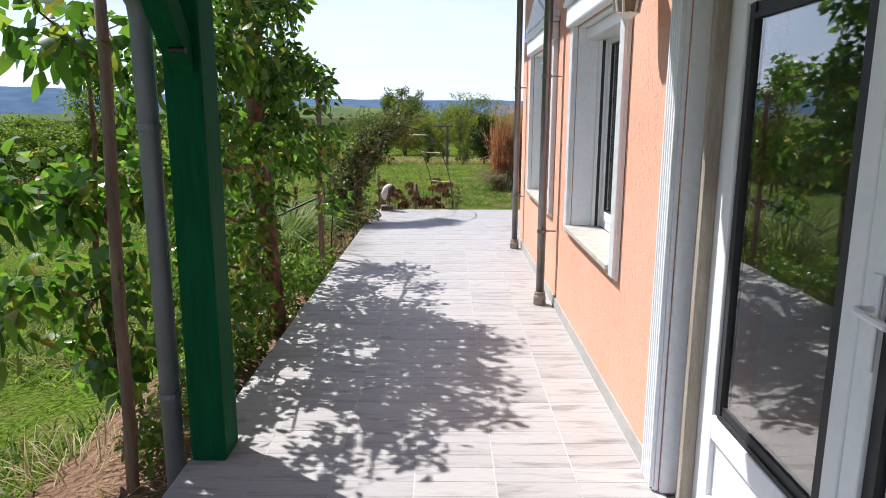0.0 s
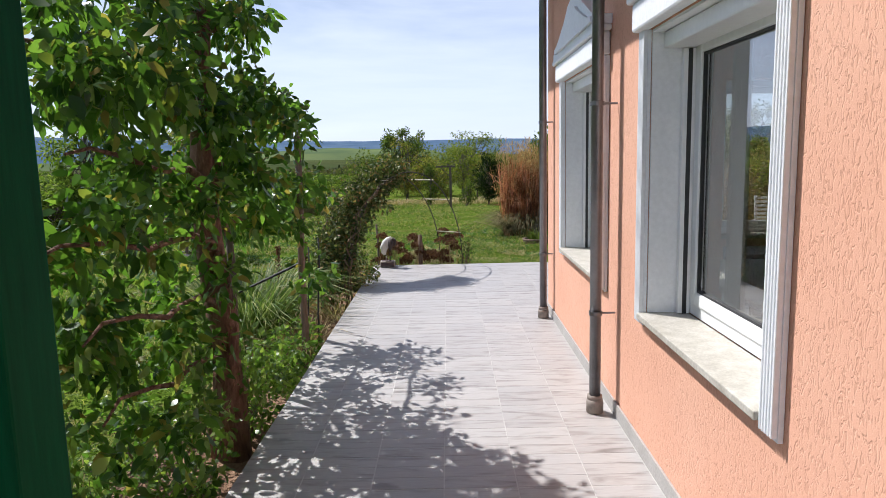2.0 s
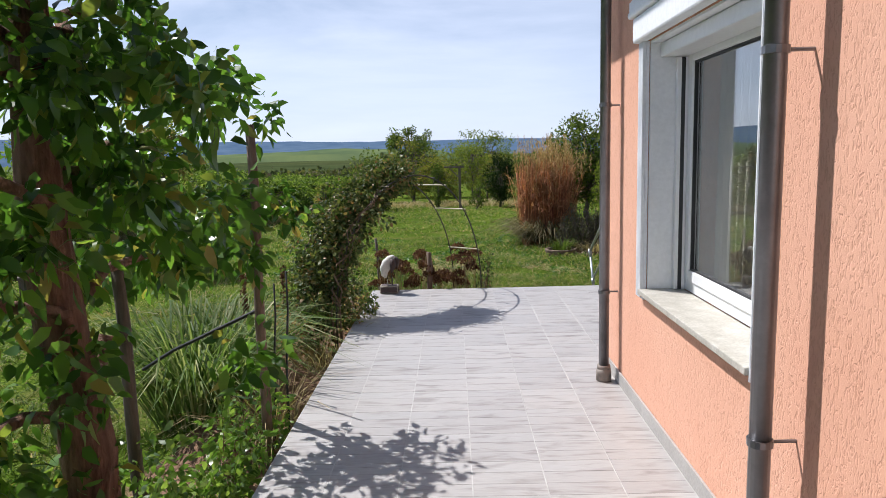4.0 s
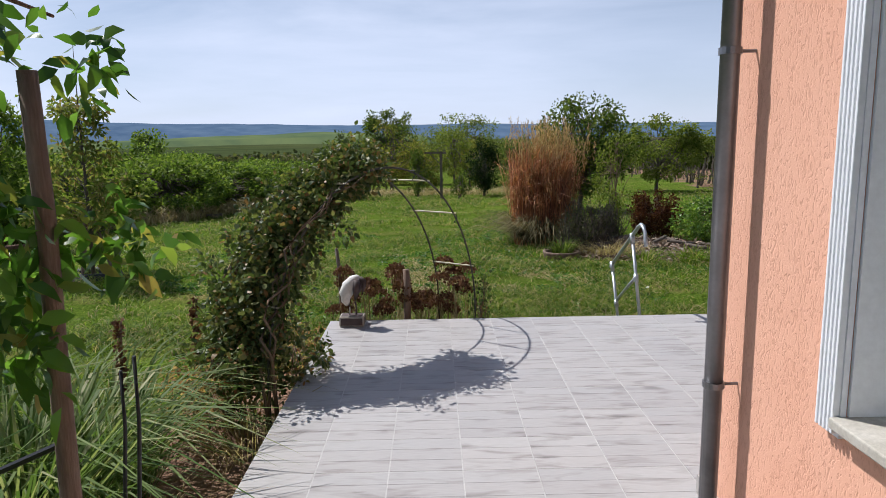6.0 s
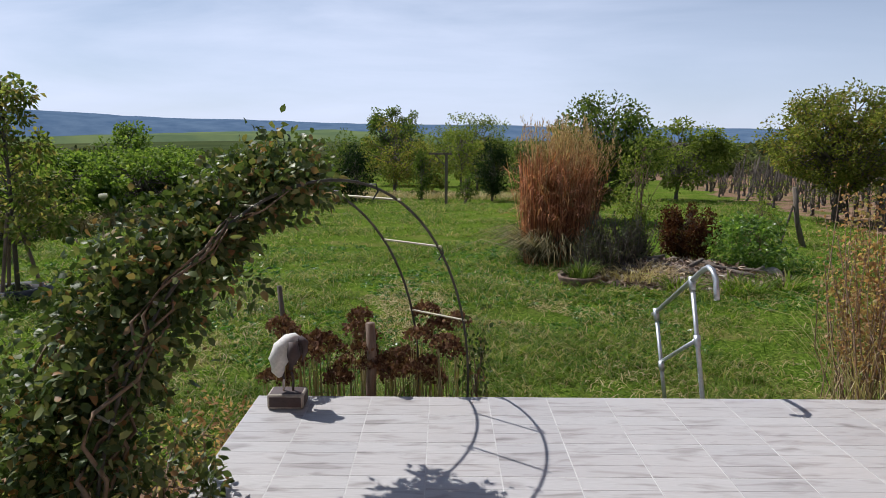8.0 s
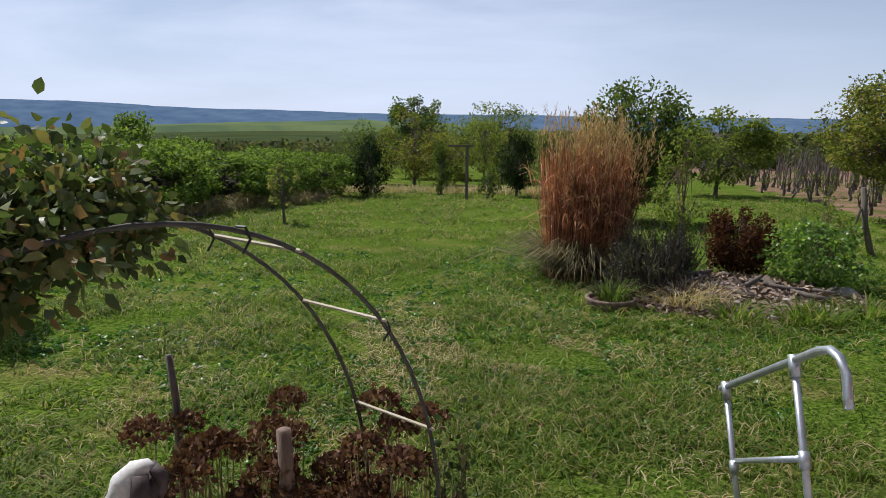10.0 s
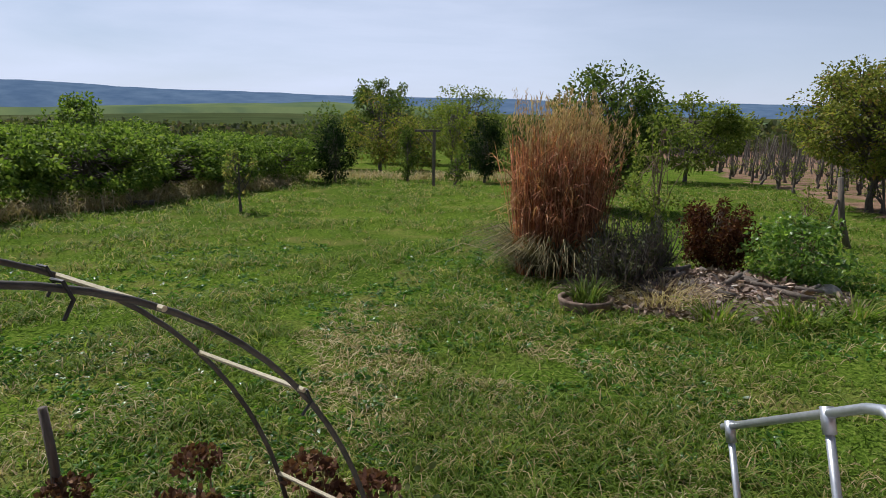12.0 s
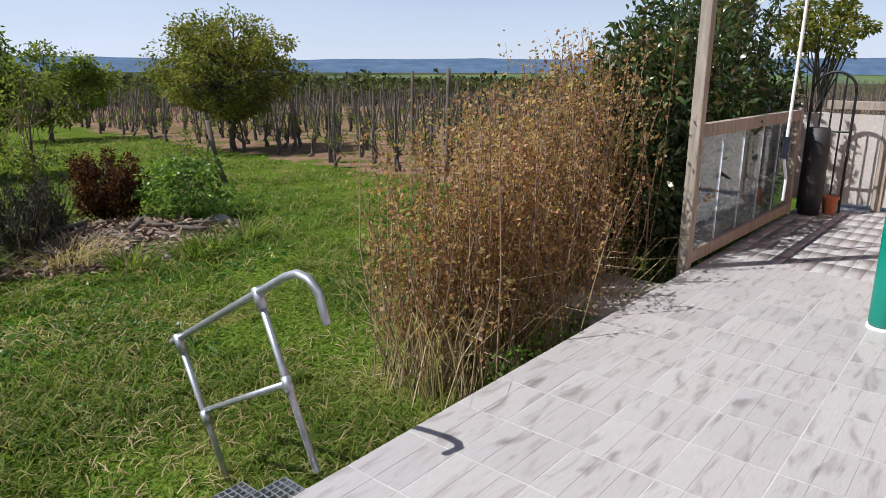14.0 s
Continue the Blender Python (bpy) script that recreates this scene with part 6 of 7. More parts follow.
rock((4.66, 16.62, bed_z(4.66, 16.62)), 0.15, "pale rounded stone at the bed's edge")
for i in range(22):
    a, s = rng.uniform(-2.9, 0.3), rng.uniform(0.25, 0.95)
    x, y = 3.3 + 1.7 * s * math.cos(a), 16.7 + 1.25 * s * math.sin(a)
    rock((x, y, bed_z(x, y)), rng.uniform(0.025, 0.06), "pale broken stone lying in the bed")
for i in range(22):
    x, y = rng.uniform(2.4, 4.4), rng.uniform(16.1, 17.4)
    ln, a = rng.uniform(0.15, 0.5), rng.uniform(0, math.pi)
    z = bed_z(x, y) + 0.03
    ob = part("wood_piece", tubed([(-ln / 2, 0, 0), (0, 0.02, 0.015), (ln / 2, 0, rng.uniform(0, 0.08))], [0.03, 0.035, 0.022], 7), M["vinewood"], smooth=True)
    ob.matrix_basis = pose(x, y, z, 0, 0, math.degrees(a))
    tagged(ob, "grey weathered wood piece lying in the bed", "wood", "wood pieces in the bed")
m = 2600
ca, cs_ = rng.uniform(0, 2 * np.pi, m), np.sqrt(rng.uniform(0, 0.95, m))
cx, cy = 3.3 + 1.7 * cs_ * np.cos(ca), 16.7 + 1.25 * cs_ * np.sin(ca)
cz = np.array([bed_z(u, v) for u, v in zip(cx, cy)]) + 0.02
tagged(leaves("bed_litter", np.column_stack([cx, cy, cz]), rng.normal(0, 1, (m, 3)) * [1, 1, 0.25] + [0, 0, 0.12], rng.uniform(0.05, 0.15, m), M["chips"], None, 0.4, 0.0, False), "pale straw and bark litter over the bed", "litter", kind="stuff")
pot = thing("planter_ring", "low weathered brown planter ring with green tuft", "planter", "", gz(1.74, 15.95))
bm = bmesh.new()
for k in range(32):
    q = []
    for a in (2 * math.pi * k / 32, 2 * math.pi * (k + 1) / 32):
        q.append([bm.verts.new((rr * math.cos(a), rr * math.sin(a), z)) for rr, z in ((0.24, -0.04), (0.285, 0.1), (0.29, 0.125), (0.255, 0.13), (0.24, 0.11), (0.23, 0.05))])
    for i in range(5):
        bm.faces.new((q[0][i], q[1][i], q[1][i + 1], q[0][i + 1]))
bmesh.ops.remove_doubles(bm, verts=bm.verts, dist=0.001)
part("rim", bm, M["stake"], pot, smooth=True)
bm = bmesh.new()
bmesh.ops.create_circle(bm, cap_ends=True, segments=28, radius=0.236, matrix=Matrix.Translation((0, 0, 0.085)))
part("soil", bm, M["soil"], pot)
tussock("potted_grass", (1.76, 15.97, float(ground_z(1.8, 16)) + 0.085), 170, 0.34, 0.16, "leaf_tree", "green tufted plant in the planter ring", 0.014, 0.6, 1.0, "plant")
plant("shrub", "dark red-brown dense conical shrub in the bed", "shrub", (3.95, 18.05, bed_z(3.95, 18.0) - 0.03), (0.55, 0.42, 0.4, 0.52), 6500, 0.055, M["leaf_wine"], M["twig"], 0.03, 0.9, 50, 0.32, 0.0)
plant("shrub", "bright green leafy bush in the bed", "shrub", (4.62, 17.15, bed_z(4.6, 17.1) - 0.02), (0.44, 0.66, 0.55, 0.44), 3600, 0.07, M["leaf_shrub"], M["twig"], 0.02, 0.6, 60, 0.26, 0.0, "", True)
plant("shrub", "thin tall shrub with sparse yellow-green leaves", "shrub", gz(3.45, 19.1), (1.25, 0.45, 0.4, 0.85), 1300, 0.065, M["leaf_yellow"], M["twig"], 0.025, 1.9, 30, 0.22, 0.2)
plant("shrub", "twiggy shrub with budding leaves", "shrub", gz(5.1, 18.1), (0.65, 0.45, 0.4, 0.55), 700, 0.05, M["leaf_yellow"], M["twig"], 0.02, 0.9, 44, 0.2, 0.1)
for x, y, s in ((2.55, 16.65, 0.62), (2.25, 16.35, 0.5), (3.0, 17.5, 0.7), (2.75, 17.2, 0.6), (2.2, 16.75, 0.75), (1.98, 16.45, 0.6)):
    ob = thing("twiggy_plant", "grey-brown dry twiggy plant in the bed", "shrub", "twiggy plants in the bed", (x, y, bed_z(x, y) - 0.01))
    k = 70
    a = rng.uniform(0, 2 * np.pi, k)
    tips = np.column_stack([np.cos(a) * rng.uniform(0, 0.35, k), np.sin(a) * rng.uniform(0, 0.35, k), rng.uniform(0.3, 1.15, k) * s])
    stems("twig", tips * [0.25, 0.25, 0], tips, np.full(k, 0.008), M["greybark"], ob, 0.05)
    tagged(leaves("leaf", tips[rng.integers(0, k, 420)] * rng.uniform(0.35, 1, (420, 1)), sphere_dirs(420) + [0, 0, 0.6], 0.065, M["leaf_sage"], ob, 0.3, 0.0, False), kind="stuff")
for x, y in ((3.6, 15.42), (3.85, 15.45), (4.45, 15.75), (2.95, 15.5)):
    tussock("weed_tuft", (x, y, bed_z(x, y)), 130, 0.36, 0.2, "grass", "fresh green tuft at the bed's edge", 0.014, 0.7, 1.0, "weed", "green tufts at the bed")
tussock("weed_tuft", (2.55, 16.1, bed_z(2.55, 16.1)), 420, 0.32, 0.45, "straw", "flattened mound of pale dry grass", 0.007, 0.8, 0.6, "dry grass")
fl = thing("fallen_post", "grey forked wooden prop leaning by the bed", "post", "", gz(6.75, 20.0))
part("shaft", tubed([(0.15, 0, -0.05), (-0.02, 0, 0.5), (-0.12, 0, 1.15)], [0.06, 0.05, 0.045], 8), M["vinewood"], fl, smooth=True)
part("prop", tubed([(-0.3, 0.05, -0.05), (-0.12, 0, 0.8)], 0.02, 6), M["vinewood"], fl)

# ---- vineyard ----
def vine_proto(k):
    ob = thing("grape_vine", "pruned grape vine tied to a grey stake", "vine", "vines in the vineyard")
    h = 1.3 + 0.5 * rng.uniform()
    lx, ly = rng.normal(0, 0.05, 2)
    part("stake", tubed([(0, 0, -0.1), (lx, ly, h)], [0.029, 0.025], 6), M["vinewood"], ob)
    wob = [(0.06 + 0.05 * math.sin(i * 2.2 + k), 0.05 * math.cos(i * 1.7 + k), 0.14 * i - 0.05) for i in range(5)]
    bm = tubed(wob, [0.05, 0.045, 0.04, 0.036, 0.016], 7)
    for s in range(2):
        tube(bm, [wob[2], (0.1 - 0.16 * s, 0.05 * math.sin(k + s), 0.62), (0.05 + 0.05 * math.cos(k + s), 0.06 - 0.1 * s, 0.95), (lx * 0.8 + 0.08 * math.sin(3 * k + s), ly, 1.15 + 0.15 * s)], [0.018, 0.013, 0.01, 0.006], 5)
    for s in range(3):
        a = s * 2.1 + k
        tube(bm, [wob[3], (wob[3][0] + 0.12 * math.cos(a), wob[3][1] + 0.12 * math.sin(a), 0.45), (wob[3][0] + 0.16 * math.cos(a), wob[3][1] + 0.16 * math.sin(a), 0.62 + 0.1 * s)], [0.016, 0.012, 0.006], 5)
    part("trunk", bm, M["greybark"], ob, smooth=True)
    q = 55
    c = np.array([[0.06 + 0.14 * math.cos(s * 2.1 + k), 0.14 * math.sin(s * 2.1 + k), 0.5 + 0.08 * s] for s in range(3)])
    P = c[rng.integers(0, 3, q)] + rng.normal(0, 0.05, (q, 3))
    tagged(leaves("shoot_leaf", P, sphere_dirs(q) + [0, 0, 0.4], 0.06, M["leaf_yellow"], ob, 0.7, 0.1, False), kind="stuff")
    return ob


def vine_rows():
    protos = [vine_proto(k) for k in range(5)]
    place = []
    for row in range(26):
        for j in range(34):
            x = 9.7 + j * 1.02 + 0.16 * row + rng.normal(0, 0.2)
            y = 17.2 + row * 1.25 - 0.05 * j + rng.normal(0, 0.2)
            if y < 17.2 + 0.0 * x or math.hypot(x - 0, y - 9) > 42:
                continue
            place.append((math.hypot(x - 0, y - 9), x, y))
    place.sort()
    for i, p in enumerate(protos):
        d, x, y = place[i]
        p.matrix_basis = pose(x, y, float(ground_z(x, y)), 0, 0, rng.uniform(0, 360))
    for i, (d, x, y) in enumerate(place[5:300]):
        c = copy_thing(protos[i % 5], pose(x, y, float(ground_z(x, y)), rng.normal(0, 6), rng.normal(0, 6), rng.uniform(0, 360)))
        c.scale = (1, 1, rng.uniform(0.7, 1.2))
    rest = np.array([(x, y) for d, x, y in place[300:]])
    extra = np.column_stack([rng.uniform(12, 70, 900), rng.uniform(36, 75, 900)])
    extra = np.vstack([extra, np.column_stack([rng.uniform(17, 60, 500), rng.uniform(11, 20, 500)])])
    extra = np.vstack([extra, extra + rng.normal(0, 0.12, extra.shape)])
    rest = np.vstack([rest, rest + rng.normal(0, 0.12, rest.shape), extra]) if len(rest) else extra
    z = ground_z(rest[:, 0], rest[:, 1])
    n = len(rest)
    P0 = np.column_stack([rest, z - 0.05])
    far = tagged(stems("far_vineyard", P0, P0 + np.column_stack([rng.normal(0, 0.14, n), rng.normal(0, 0.14, n), rng.uniform(0.55, 1.65, n)]), np.full(n, 0.024), M["vinewood"]),
                 "rows of vineyard stakes in the distance", "vineyard", kind="stuff")
    for x, y in ((10.4, 17.6), (13.5, 16.9), (16.8, 17.8), (12.2, 20.2), (19.5, 19.5)):
        s = stake((x, y, float(ground_z(x, y))), 2.0, 0.05, "tall grey vineyard end post", (0.05, 0.02), "vinewood")
        s["group"] = "vineyard end posts"


vine_rows()

# ---- shrubs, hedge and screen beside the terrace's far end ----
bh = thing("bronze_shrub", "tall twiggy shrub with bronze young leaves", "shrub", "", (4.05, 11.55, -0.45))
n = 520
fx, fy = rng.uniform(-1.3, 1.2, n), rng.normal(0, 0.22, n)
P0 = np.column_stack([fx, fy, np.zeros(n)])
hmax = 1.55 + 0.55 * np.clip((fx + 1.0) / 1.6, 0, 1)
P1 = P0 + np.column_stack([rng.normal(0, 0.14, n), rng.normal(0, 0.16, n), hmax * rng.uniform(0.45, 1.05, n)])
stems("twig", P0, P1, rng.uniform(0.003, 0.008, n), M["drytwig"], bh, 0.05)
m = 25000
w, f = rng.integers(0, n, m), 1 - 0.68 * rng.uniform(0, 1, (m, 1)) ** 1.5
leaves("foliage", P0[w] * (1 - f) + P1[w] * f + rng.normal(0, 0.035, (m, 3)), sphere_dirs(m) + [0, 0, 0.4], 0.034 * rng.uniform(0.7, 1.3, m), M["leaf_bronze"], bh, 0.6, 0.1, False)
k = 420
a = rng.uniform(0, 2 * np.pi, k)
q = np.column_stack([rng.uniform(-1.5, 0.6, k), rng.normal(-0.1, 0.22, k), np.zeros(k)])
blades("dry_stem", q, np.column_stack([np.cos(a) * 0.4, np.sin(a) * 0.4, np.ones(k)]), rng.uniform(0.5, 1.25, k), 0.006, 0.5, M["straw"], bh)
bm = bmesh.new()
for i in range(7):
    a = i * 0.9
    x0 = 0.75 + 0.1 * math.cos(a)
    tube(bm, [(x0, 0.05 * math.sin(a), -0.05), (x0 + 0.12 * math.cos(a), 0.1 * math.sin(a), 0.35), (x0 + 0.35 * math.cos(a), 0.2 * math.sin(a), 0.9)], [0.035, 0.025, 0.012], 7)
part("trunk", bm, M["greybark"], bh, smooth=True)

for i, (x, y, h, w_) in enumerate(((5.55, 11.5, 2.1, 0.65), (6.4, 11.5, 2.35, 0.75), (7.4, 11.5, 2.6, 0.8), (8.3, 11.6, 2.65, 0.7))):
    ob = plant("laurel", "glossy dark laurel hedge shrub", "shrub", (x, y, -0.45), (h * 0.52, w_, 0.62, h * 0.5), 5200, 0.1, M["leaf_laurel"], M["greybark"], 0.04, h * 0.7, 60, 0.34, 0.0, "laurel hedge", True, 0.36)
    k = 26
    ux = rng.uniform(-0.9, 0.9, k)
    tips = np.column_stack([ux * w_, rng.normal(0, 0.2, k), h * (0.52 + 0.5 * np.sqrt(1 - ux * ux)) + rng.uniform(0.0, 0.2, k)])
    tagged(stems("shoot", tips - [0, 0, 0.45], tips, np.full(k, 0.006), M["greybark"], ob, 0.02), kind="stuff")
    w2 = rng.integers(0, k, 800)
    tagged(leaves("shoot_leaf", tips[w2] - np.column_stack([rng.normal(0, 0.02, 800), rng.normal(0, 0.02, 800), rng.uniform(0, 0.4, 800)]), rng.normal(0, 0.8, (800, 3)) + [0, 0, 0.7], 0.1, M["leaf_laurel"], ob, 0.3, 0.1, True), kind="stuff")
for x in (5.5, 6.2, 6.9):
    plant("laurel", "low glossy laurel growth behind the glass screen", "shrub", (x, 11.2, -0.45), (0.95, 0.42, 0.24, 0.62), 1800, 0.1, M["leaf_laurel"], M["greybark"], 0.025, 1.1, 30, 0.36, 0.0, "laurel hedge", True, 0.36)
plant("tree", "leafy tree behind the laurel hedge", "tree", gz(13.0, 11.7), (2.6, 0.7, 0.7, 0.52), 3200, 0.09, M["leaf_cherry"], M["greybark"], 0.06, 2.2, 36, 0.28)
for x, y, rr in ((4.3, 11.05, 0.13), (4.55, 11.2, 0.1), (5.0, 11.0, 0.05)):
    rock((x, y, -0.42 if y > 10.72 else 0.0), rr, "pale stone under the shrub by the terrace", "stone", 0.7, "stones under the shrub")
for i in range(6):
    low_shrub((3.0 + i * 0.42, 10.95, -0.4), 0.2, 0.12, 0.3, 260, 0.045, "leaf_shrub", "low green growth under the shrub", 0.45, False)
tagged(part("paving_slab", boxed(3.9, 4.8, 10.82, 11.35, -0.5, -0.1, 0.02), M["stone"]), "pale stone slab beside the terrace", "slab", kind="structure")

SCR = thing("glass_screen", "low bleached timber screen with clear glass panes", "screen", "", (4.98, 10.745, 0.0), -1.0)
L_ = 2.66
part("corner_post", boxed(-0.045, 0.045, -0.037, 0.045, -0.5, 3.1, 0.008), M["screenwood"], SCR, "tall bleached timber post")
part("end_post", boxed(L_ - 0.05, L_ + 0.04, -0.04, 0.04, 0.002, 1.1, 0.008), M["screenwood"], SCR)
part("top_rail", boxed(0.046, L_ - 0.051, -0.035, 0.035, 0.98, 1.08, 0.006), M["screenwood"], SCR)
part("bottom_rail", boxed(0.046, L_ - 0.051, -0.035, 0.035, 0.03, 0.13, 0.006), M["screenwood"], SCR)
for i in range(5):
    a, b = 0.05 + i * 0.51, 0.05 + (i + 1) * 0.51
    pn = part("pane", boxed(a + 0.006, b - 0.006, -0.004, 0.004, 0.131, 0.979), M["screenglass"], SCR)
    pn.visible_shadow = False
    if i:
        part("glazing_bar", boxed(a - 0.003, a + 0.003, -0.006, 0.006, 0.131, 0.979), M["white"], SCR)

gate = thing("iron_gate", "black wrought-iron gate with an arched top", "gate", "", (8.05, 10.68, 0))
for s in (0.0, 0.4):
    part("stile", tubed([(0, -s, 0.004), (0, -s, 1.25)], 0.014, 8), M["iron"], gate)
part("arch", tubed([(0, -0.2 + 0.2 * math.cos(a), 1.25 + 0.2 * math.sin(a)) for a in np.linspace(0, math.pi, 13)], 0.014, 8), M["iron"], gate, smooth=True)
for s in (0.1, 0.2, 0.3):
    part("bar", tubed([(0, -s, 0.12), (0, -s, 1.25 + 0.2 * math.sin(math.acos((0.2 - s) / 0.2)))], 0.009, 6), M["iron"], gate)
for z in (0.12, 0.85):
    part("crossbar", tubed([(0, 0, z), (0, -0.4, z)], 0.011, 6), M["iron"], gate)
fence = thing("grey_fence", "pale grey boarded fence with a light top rail", "fence", "", (8.45, 9.0, 0))
for i in range(5):
    y0 = -3.0 + i * 1.0
    part("panel", boxed(-0.02, 0.02, y0 + 0.05, y0 + 0.95, 0.05, 1.02, 0.004), M["grey_panel"], fence)
    part("post", boxed(-0.045, 0.045, y0 - 0.045, y0 + 0.045, 0.002, 1.06, 0.006), M["screenwood"], fence)
part("top_rail", boxed(-0.05, 0.05, -3.05, 1.6, 1.061, 1.15, 0.006), M["screenwood"], fence)
bin_ = thing("rain_barrel", "tall dark plastic barrel in the terrace corner", "barrel", "", (7.82, 10.52, 0))
part("body", tubed([(0, 0, 0.002), (0, 0, 0.25), (0, 0, 0.7), (0, 0, 0.9)], [0.1, 0.115, 0.115, 0.1], 18), M["gasket"], bin_, smooth=True)
pt = thing("flower_pot", "small orange clay pot beside the gate", "pot", "", (7.98, 10.36, 0))
bm = bmesh.new()
bmesh.ops.create_cone(bm, segments=18, radius1=0.055, radius2=0.08, depth=0.16, cap_ends=True, matrix=Matrix.Translation((0, 0, 0.082)))
bmesh.ops.create_cone(bm, segments=18, radius1=0.088, radius2=0.088, depth=0.03, cap_ends=True, matrix=Matrix.Translation((0, 0, 0.178)))
part("pot", bm, M["orange"], pt)
tpost = thing("umbrella_post", "teal-green painted round terrace post on white base", "post", "", (4.48, 9.38, 0))
part("shaft", tubed([(0, 0, 0.02), (0, 0, 0.05), (0, 0, 2.6)], [0.07, 0.078, 0.078], 20), M["teal"], tpost, smooth=True)
part("base", tubed([(0, 0, 0.002), (0, 0, 0.02)], 0.085, 20), M["pvc"], tpost)
crank = thing("awning_crank", "white awning crank rod with a dark joint", "crank", "", (5.9, 10.36, 0))
part("rod", tubed([(0.12, 0, 3.0), (0, 0, 0.95)], 0.013, 8), M["pvc"], crank)
part("joint", tubed([(0, 0, 0.95), (-0.015, 0, 0.78)], 0.018, 8), M["blue"], crank)
part("handle", tubed([(-0.015, 0, 0.78), (0.13, 0, 0.6), (0.12, 0, 0.42)], 0.012, 8), M["pvc"], crank)
# Unseen awning, added over the crank; its arms cast bars on the floor.
awn = thing("awning", "assumed awning cassette over the terrace, out of view", "awning", "", (6.0, 10.36, 3.0))
part("cassette", boxed(-1.2, 1.6, -0.09, 0.09, 0.0, 0.16, 0.03), M["white"], awn)
for s in (-1.1, 1.5):
    part("arm", boxed(s - 0.03, s + 0.03, -1.98, -0.09, 0.05, 0.11, 0.006), M["white"], awn)
cab = thing("cable", "thin dark cable strung to the timber post", "cable")
part("wire", tubed([(4.98, 10.745, 2.35), (6.2, 10.3, 2.24), (7.6, 10.0, 2.35), (8.9, 9.7, 2.55)], 0.006, 6), M["iron"], cab)
part("pole", tubed([(8.9, 9.7, 0.002), (8.9, 9.7, 2.6)], 0.02, 8), M["iron"], cab)

# ---- lawn grass and weeds ----
def lawn_blades():
    tufts, each = 24000, 9
    n = tufts * each
    r = 0.7 + 24 * rng.uniform(0, 1, tufts) ** 1.5
    a = rng.uniform(-1.35, 1.25, tufts)
    wide = 0.022 + 0.004 * r
    tx, ty = np.repeat(0.6 + r * np.sin(a), each), np.repeat(10.5 + r * np.cos(a), each)
    wide = np.repeat(wide, each)
    x, y = tx + rng.normal(0, 1, n) * wide, ty + rng.normal(0, 1, n) * wide
    n2 = 36000
    x2, y2 = rng.uniform(-7.5, -1.9, n2), rng.uniform(1.5, 12, n2)
    x, y = np.concatenate([x, x2]), np.concatenate([y, y2])
    ok = ~((x > EDGE_X) & (y < EDGE_Y)) & ~((np.hypot((x - 3.3) / 1.8, (y - 16.7) / 1.35)) < 1) & ~((x > 9.3 + 0.15 * (y - 19)) & (y > 12))
    ok &= ~((x > -2.0) & (x < EDGE_X) & (y < 10.6)) & ~((x > 3.8) & (x < 9.0) & (y > 10.7) & (y < 11.6))
    patch = np.array([noise.noise((u * 0.8, v * 0.8, 4.0)) for u, v in zip(x, y)])
    ok &= rng.uniform(0, 1, len(x)) < np.clip(0.7 + 1.7 * patch, 0.1, 1)
    x, y, patch = x[ok], y[ok], patch[ok]
    m = len(x)
    P = np.column_stack([x, y, ground_z(x, y) - 0.01])
    D = rng.normal(0, 0.55, (m, 3)) * [1, 1, 0.2] + [0, 0, 1.0]
    dist = np.hypot(x, y - 9.5)
    L = (0.07 + 0.06 * np.clip(1.5 * patch + 0.4, 0, 1.2)) * rng.uniform(0.5, 1.6, m) * (1 + dist * 0.012)
    tagged(blades("lawn_grass", P, D, L, 0.006 + dist * 0.0007, 0.9, M["grass"]), "short green lawn grass with darker tufts", "grass", kind="stuff")
    k = 7000
    r = 1.0 + 9 * rng.uniform(0, 1, k) ** 1.2
    a = rng.uniform(-0.9, 1.15, k)
    x, y = 0.9 + r * np.sin(a), 10.3 + r * np.cos(a)
    patch = np.array([noise.noise((u * 0.55, v * 0.55, 9.0)) for u, v in zip(x, y)])
    ok = (patch > -0.08) & (y > EDGE_Y + 0.15) & ~((np.hypot((x - 3.3) / 1.8, (y - 16.7) / 1.35)) < 1)
    x, y = x[ok], y[ok]
    g = 7
    X, Y = np.repeat(x, g), np.repeat(y, g)
    b = rng.uniform(0, 2 * np.pi, len(X))
    D = np.column_stack([np.cos(b), np.sin(b), rng.uniform(0.25, 1.0, len(X))])
    tagged(leaves("lawn_weeds", np.column_stack([X, Y, ground_z(X, Y)]) + D * 0.01, D, rng.uniform(0.035, 0.085, len(X)), M["weed"], None, 0.3, 0.3, True),
           "broad-leaved weeds scattered in the lawn", "weeds", kind="stuff")


lawn_blades()
m = 16000
px, py = rng.normal(0.1, 1.7, m), 13.9 + rng.normal(0, 1.5, m)
keep = np.array([noise.noise((u * 1.1, v * 1.1, 2.0)) for u, v in zip(px, py)]) > 0.0
px, py = px[keep & (py > 11.4)], py[keep & (py > 11.4)]
m = len(px)
tagged(blades("dry_lawn_patch", np.column_stack([px, py, ground_z(px, py) - 0.005]), rng.normal(0, 0.8, (m, 3)) * [1, 1, 0.2] + [0, 0, 0.7], rng.uniform(0.05, 0.13, m), 0.007, 0.9, M["straw"]), "thin straw-coloured dry patches in the lawn", "grass", kind="stuff")


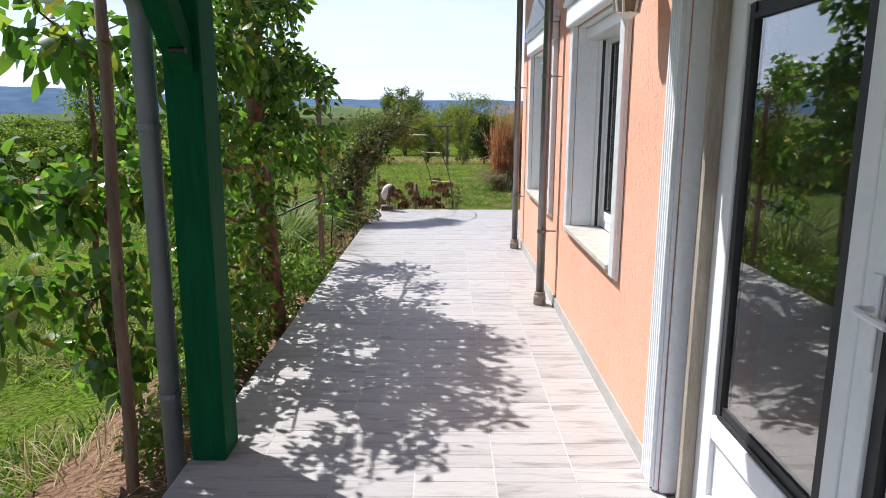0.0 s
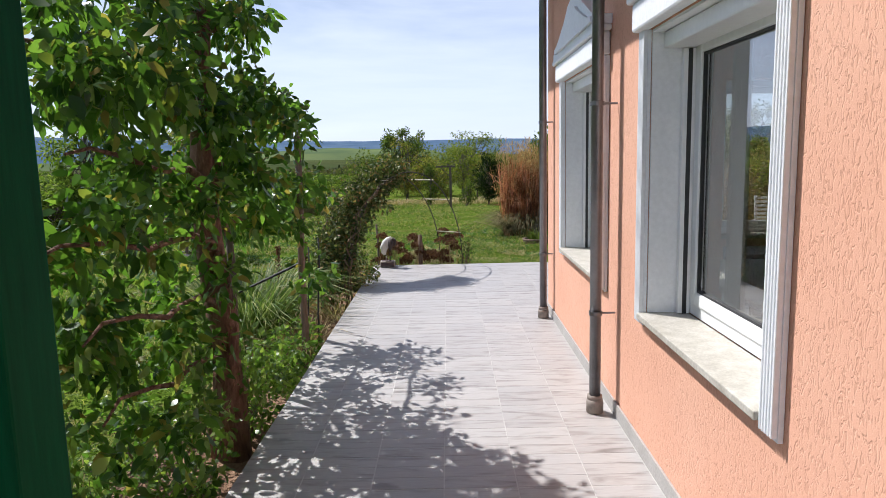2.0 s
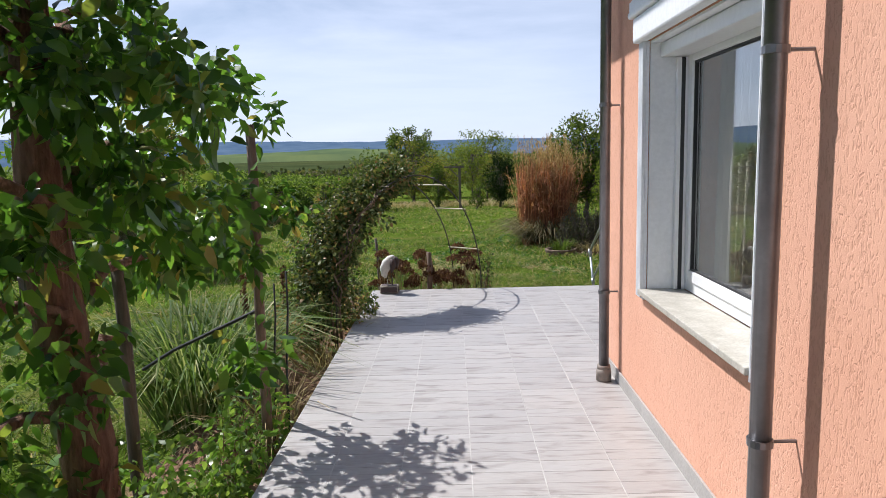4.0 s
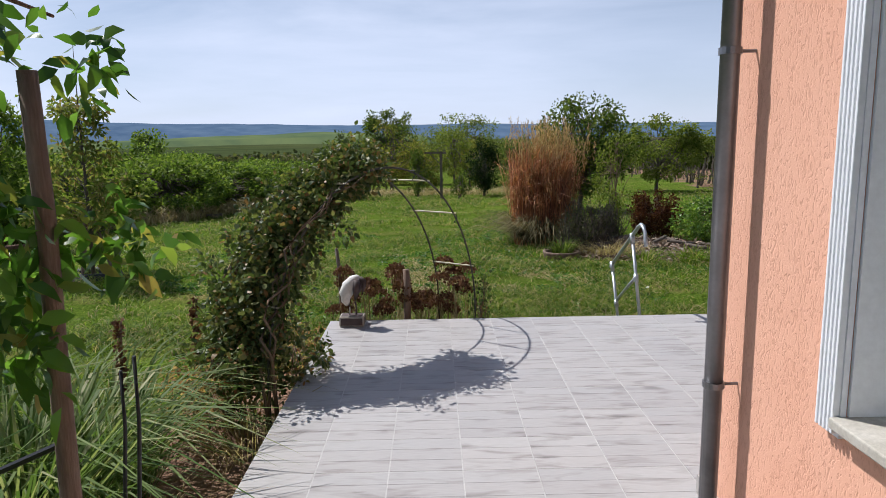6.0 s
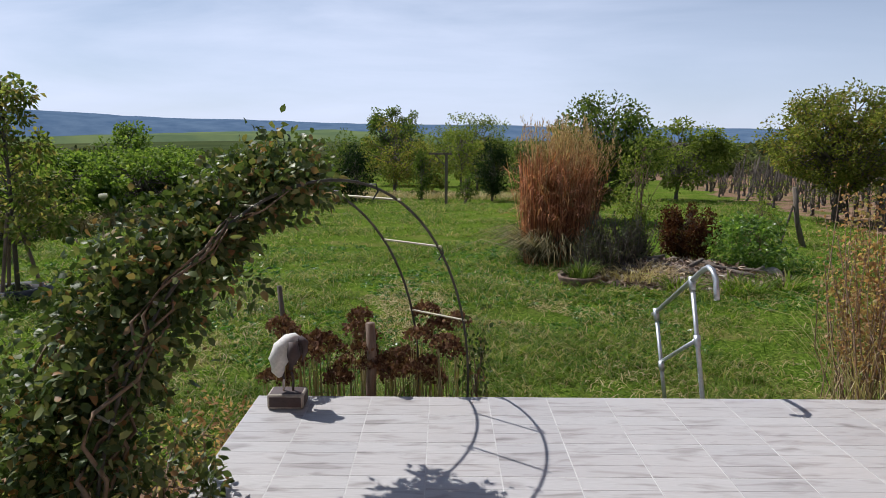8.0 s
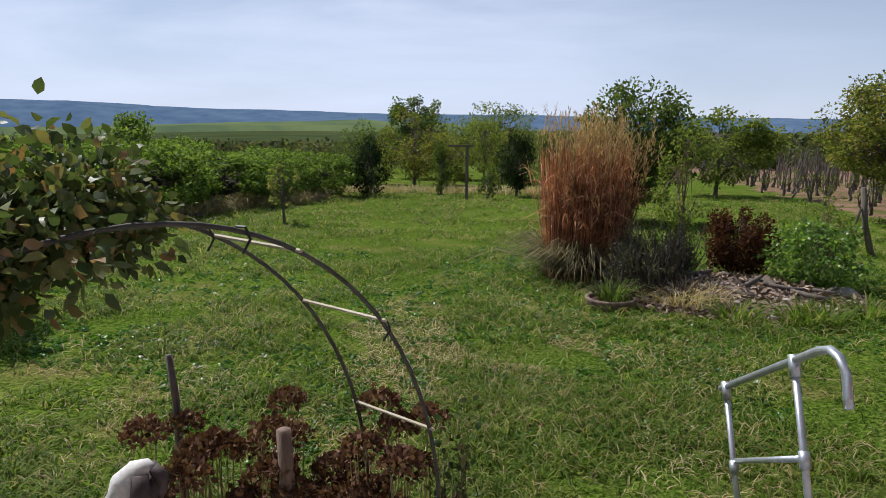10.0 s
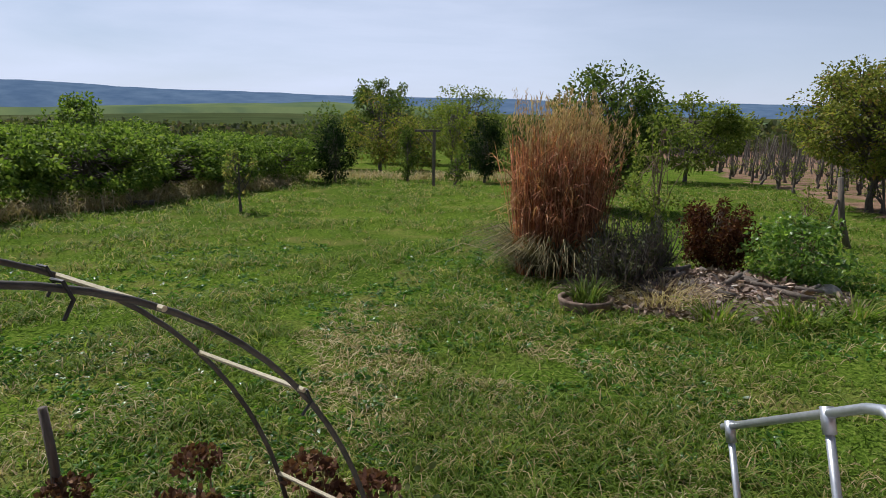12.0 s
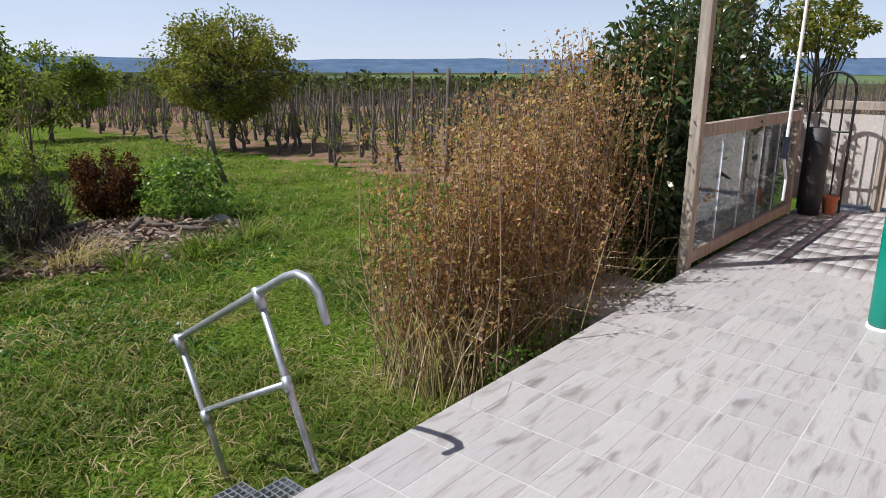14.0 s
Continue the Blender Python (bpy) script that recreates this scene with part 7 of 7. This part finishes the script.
def far_woods():
    """Clumped foliage of woods and field hedges beyond the garden."""
    P, S = [], []
    for r0, r1, a0, a1, cnt, h in ((55, 80, -40, -5, 90, 2.2), (90, 170, -45, -3, 120, 3.0), (80, 150, 8, 70, 300, 3.2), (150, 300, 4, 55, 160, 5.0), (55, 78, 12, 30, 26, 2.2), (240, 420, -9, 12, 90, 6.0), (110, 200, -60, -25, 60, 4.0), (300, 500, 20, 60, 140, 7), (58, 90, 14, 75, 120, 2.3), (400, 700, 2, 60, 160, 8), (85, 190, 14, 72, 300, 4.2)):
        for i in range(cnt):
            r, a = rng.uniform(r0, r1), math.radians(rng.uniform(a0, a1))
            x, y = r * math.sin(a), 10 + r * math.cos(a)
            m = 90
            off = unit(rng.normal(size=(m, 3))) * rng.uniform(0.4, 1, (m, 1)) * [h * 0.8, h * 0.8, h * 0.5] + [0, 0, h * 0.45]
            P.append(off + [x, y, float(ground_z(x, y))])
            S.append(np.full(m, h * 0.22))
    P, S = np.vstack(P), np.concatenate(S)
    tagged(leaves("far_woods", P, sphere_dirs(len(P)), S, M["far_leaf"], None, 0.7, 0.1, False), "distant woods and field hedges", "woods", kind="stuff")


far_woods()

# ---- terrace tiles, laid last ----
def lay_tiles():
    g = 0.0058
    cols = np.arange(-1.1667, 9.4, TILE)
    y_lines = [EDGE_Y - 0.265 - TILE * k for k in range(-1, 45)]
    meshes = {}

    def tile_mesh(w, d):
        key = (round(w, 3), round(d, 3))
        if key in meshes:
            return meshes[key]
        bm = bmesh.new()
        k = max(1, round(d / (TILE / 3)))
        for i in range(k):
            a, b = i * d / k, (i + 1) * d / k
            x0, x1 = g / 2, w - g / 2
            ya = a + (g / 2 if i == 0 else 0.0006)
            yb = b - (g / 2 if i == k - 1 else 0.0006)
            c = 0.0005
            lo = [bm.verts.new(p) for p in ((x0, ya, -0.002), (x1, ya, -0.002), (x1, yb, -0.002), (x0, yb, -0.002))]
            hi = [bm.verts.new(p) for p in ((x0 + c, ya + c, 0), (x1 - c, ya + c, 0), (x1 - c, yb - c, 0), (x0 + c, yb - c, 0))]
            bm.faces.new(hi)
            for s in range(4):
                bm.faces.new((lo[s], lo[(s + 1) % 4], hi[(s + 1) % 4], hi[s]))
        e = g / 2 + 0.001
        f = bm.faces.new([bm.verts.new(p) for p in ((e, e, -0.0009), (w - e, e, -0.0009), (w - e, d - e, -0.0009), (e, d - e, -0.0009))])
        f.material_index = 1
        me = bpy.data.meshes.new("tile")
        bm.to_mesh(me)
        bm.free()
        me.materials.append(M["tile"])
        me.materials.append(M["joint"])
        meshes[key] = me
        return me

    rest = []
    count = 0
    for yi, y_hi in enumerate(y_lines):
        y_lo = y_hi - TILE
        if y_lo > EDGE_Y or y_hi < -4.0:
            continue
        a_y, b_y = max(y_lo, -4.0), min(y_hi, EDGE_Y)
        for x_lo in cols:
            a, b = max(x_lo, EDGE_X), min(x_lo + TILE, 9.55)
            if b_y <= CORNER_Y + 0.02 or a_y < CORNER_Y - 0.2:
                b = min(b, WALL_X - 0.014)
            if b - a < 0.03:
                continue
            near = (y_hi > 2.5 and x_lo < 0.9) or (y_hi > 7.8 and x_lo < 5.2)
            if near and count < 300:
                ob = new("tile", tile_mesh(b - a, b_y - a_y))
                ob.parent = terrace
                ob.location = (a, a_y, 0.0)
                count += 1
            else:
                rest.append((a, b, a_y, b_y))
    V, F = [], []
    for a, b, ya, yb in rest:
        k = max(1, round((yb - ya) / (TILE / 3)))
        for i in range(k):
            y0, y1 = ya + (yb - ya) * i / k + (g / 2 if i == 0 else 0.0008), ya + (yb - ya) * (i + 1) / k - (g / 2 if i == k - 1 else 0.0008)
            s = len(V)
            V += [(a + g / 2, y0, 0), (b - g / 2, y0, 0), (b - g / 2, y1, 0), (a + g / 2, y1, 0)]
            V += [(a + g / 2, y0, -0.002), (b - g / 2, y0, -0.002), (b - g / 2, y1, -0.002), (a + g / 2, y1, -0.002)]
            F += [(s, s + 1, s + 2, s + 3), (s + 4, s + 5, s + 1, s), (s + 5, s + 6, s + 2, s + 1), (s + 6, s + 7, s + 3, s + 2), (s + 7, s + 4, s, s + 3)]
    tagged(raw("tile_field", V, [np.array(F)], M["tile"], terrace), "", "", "", "stuff")


lay_tiles()
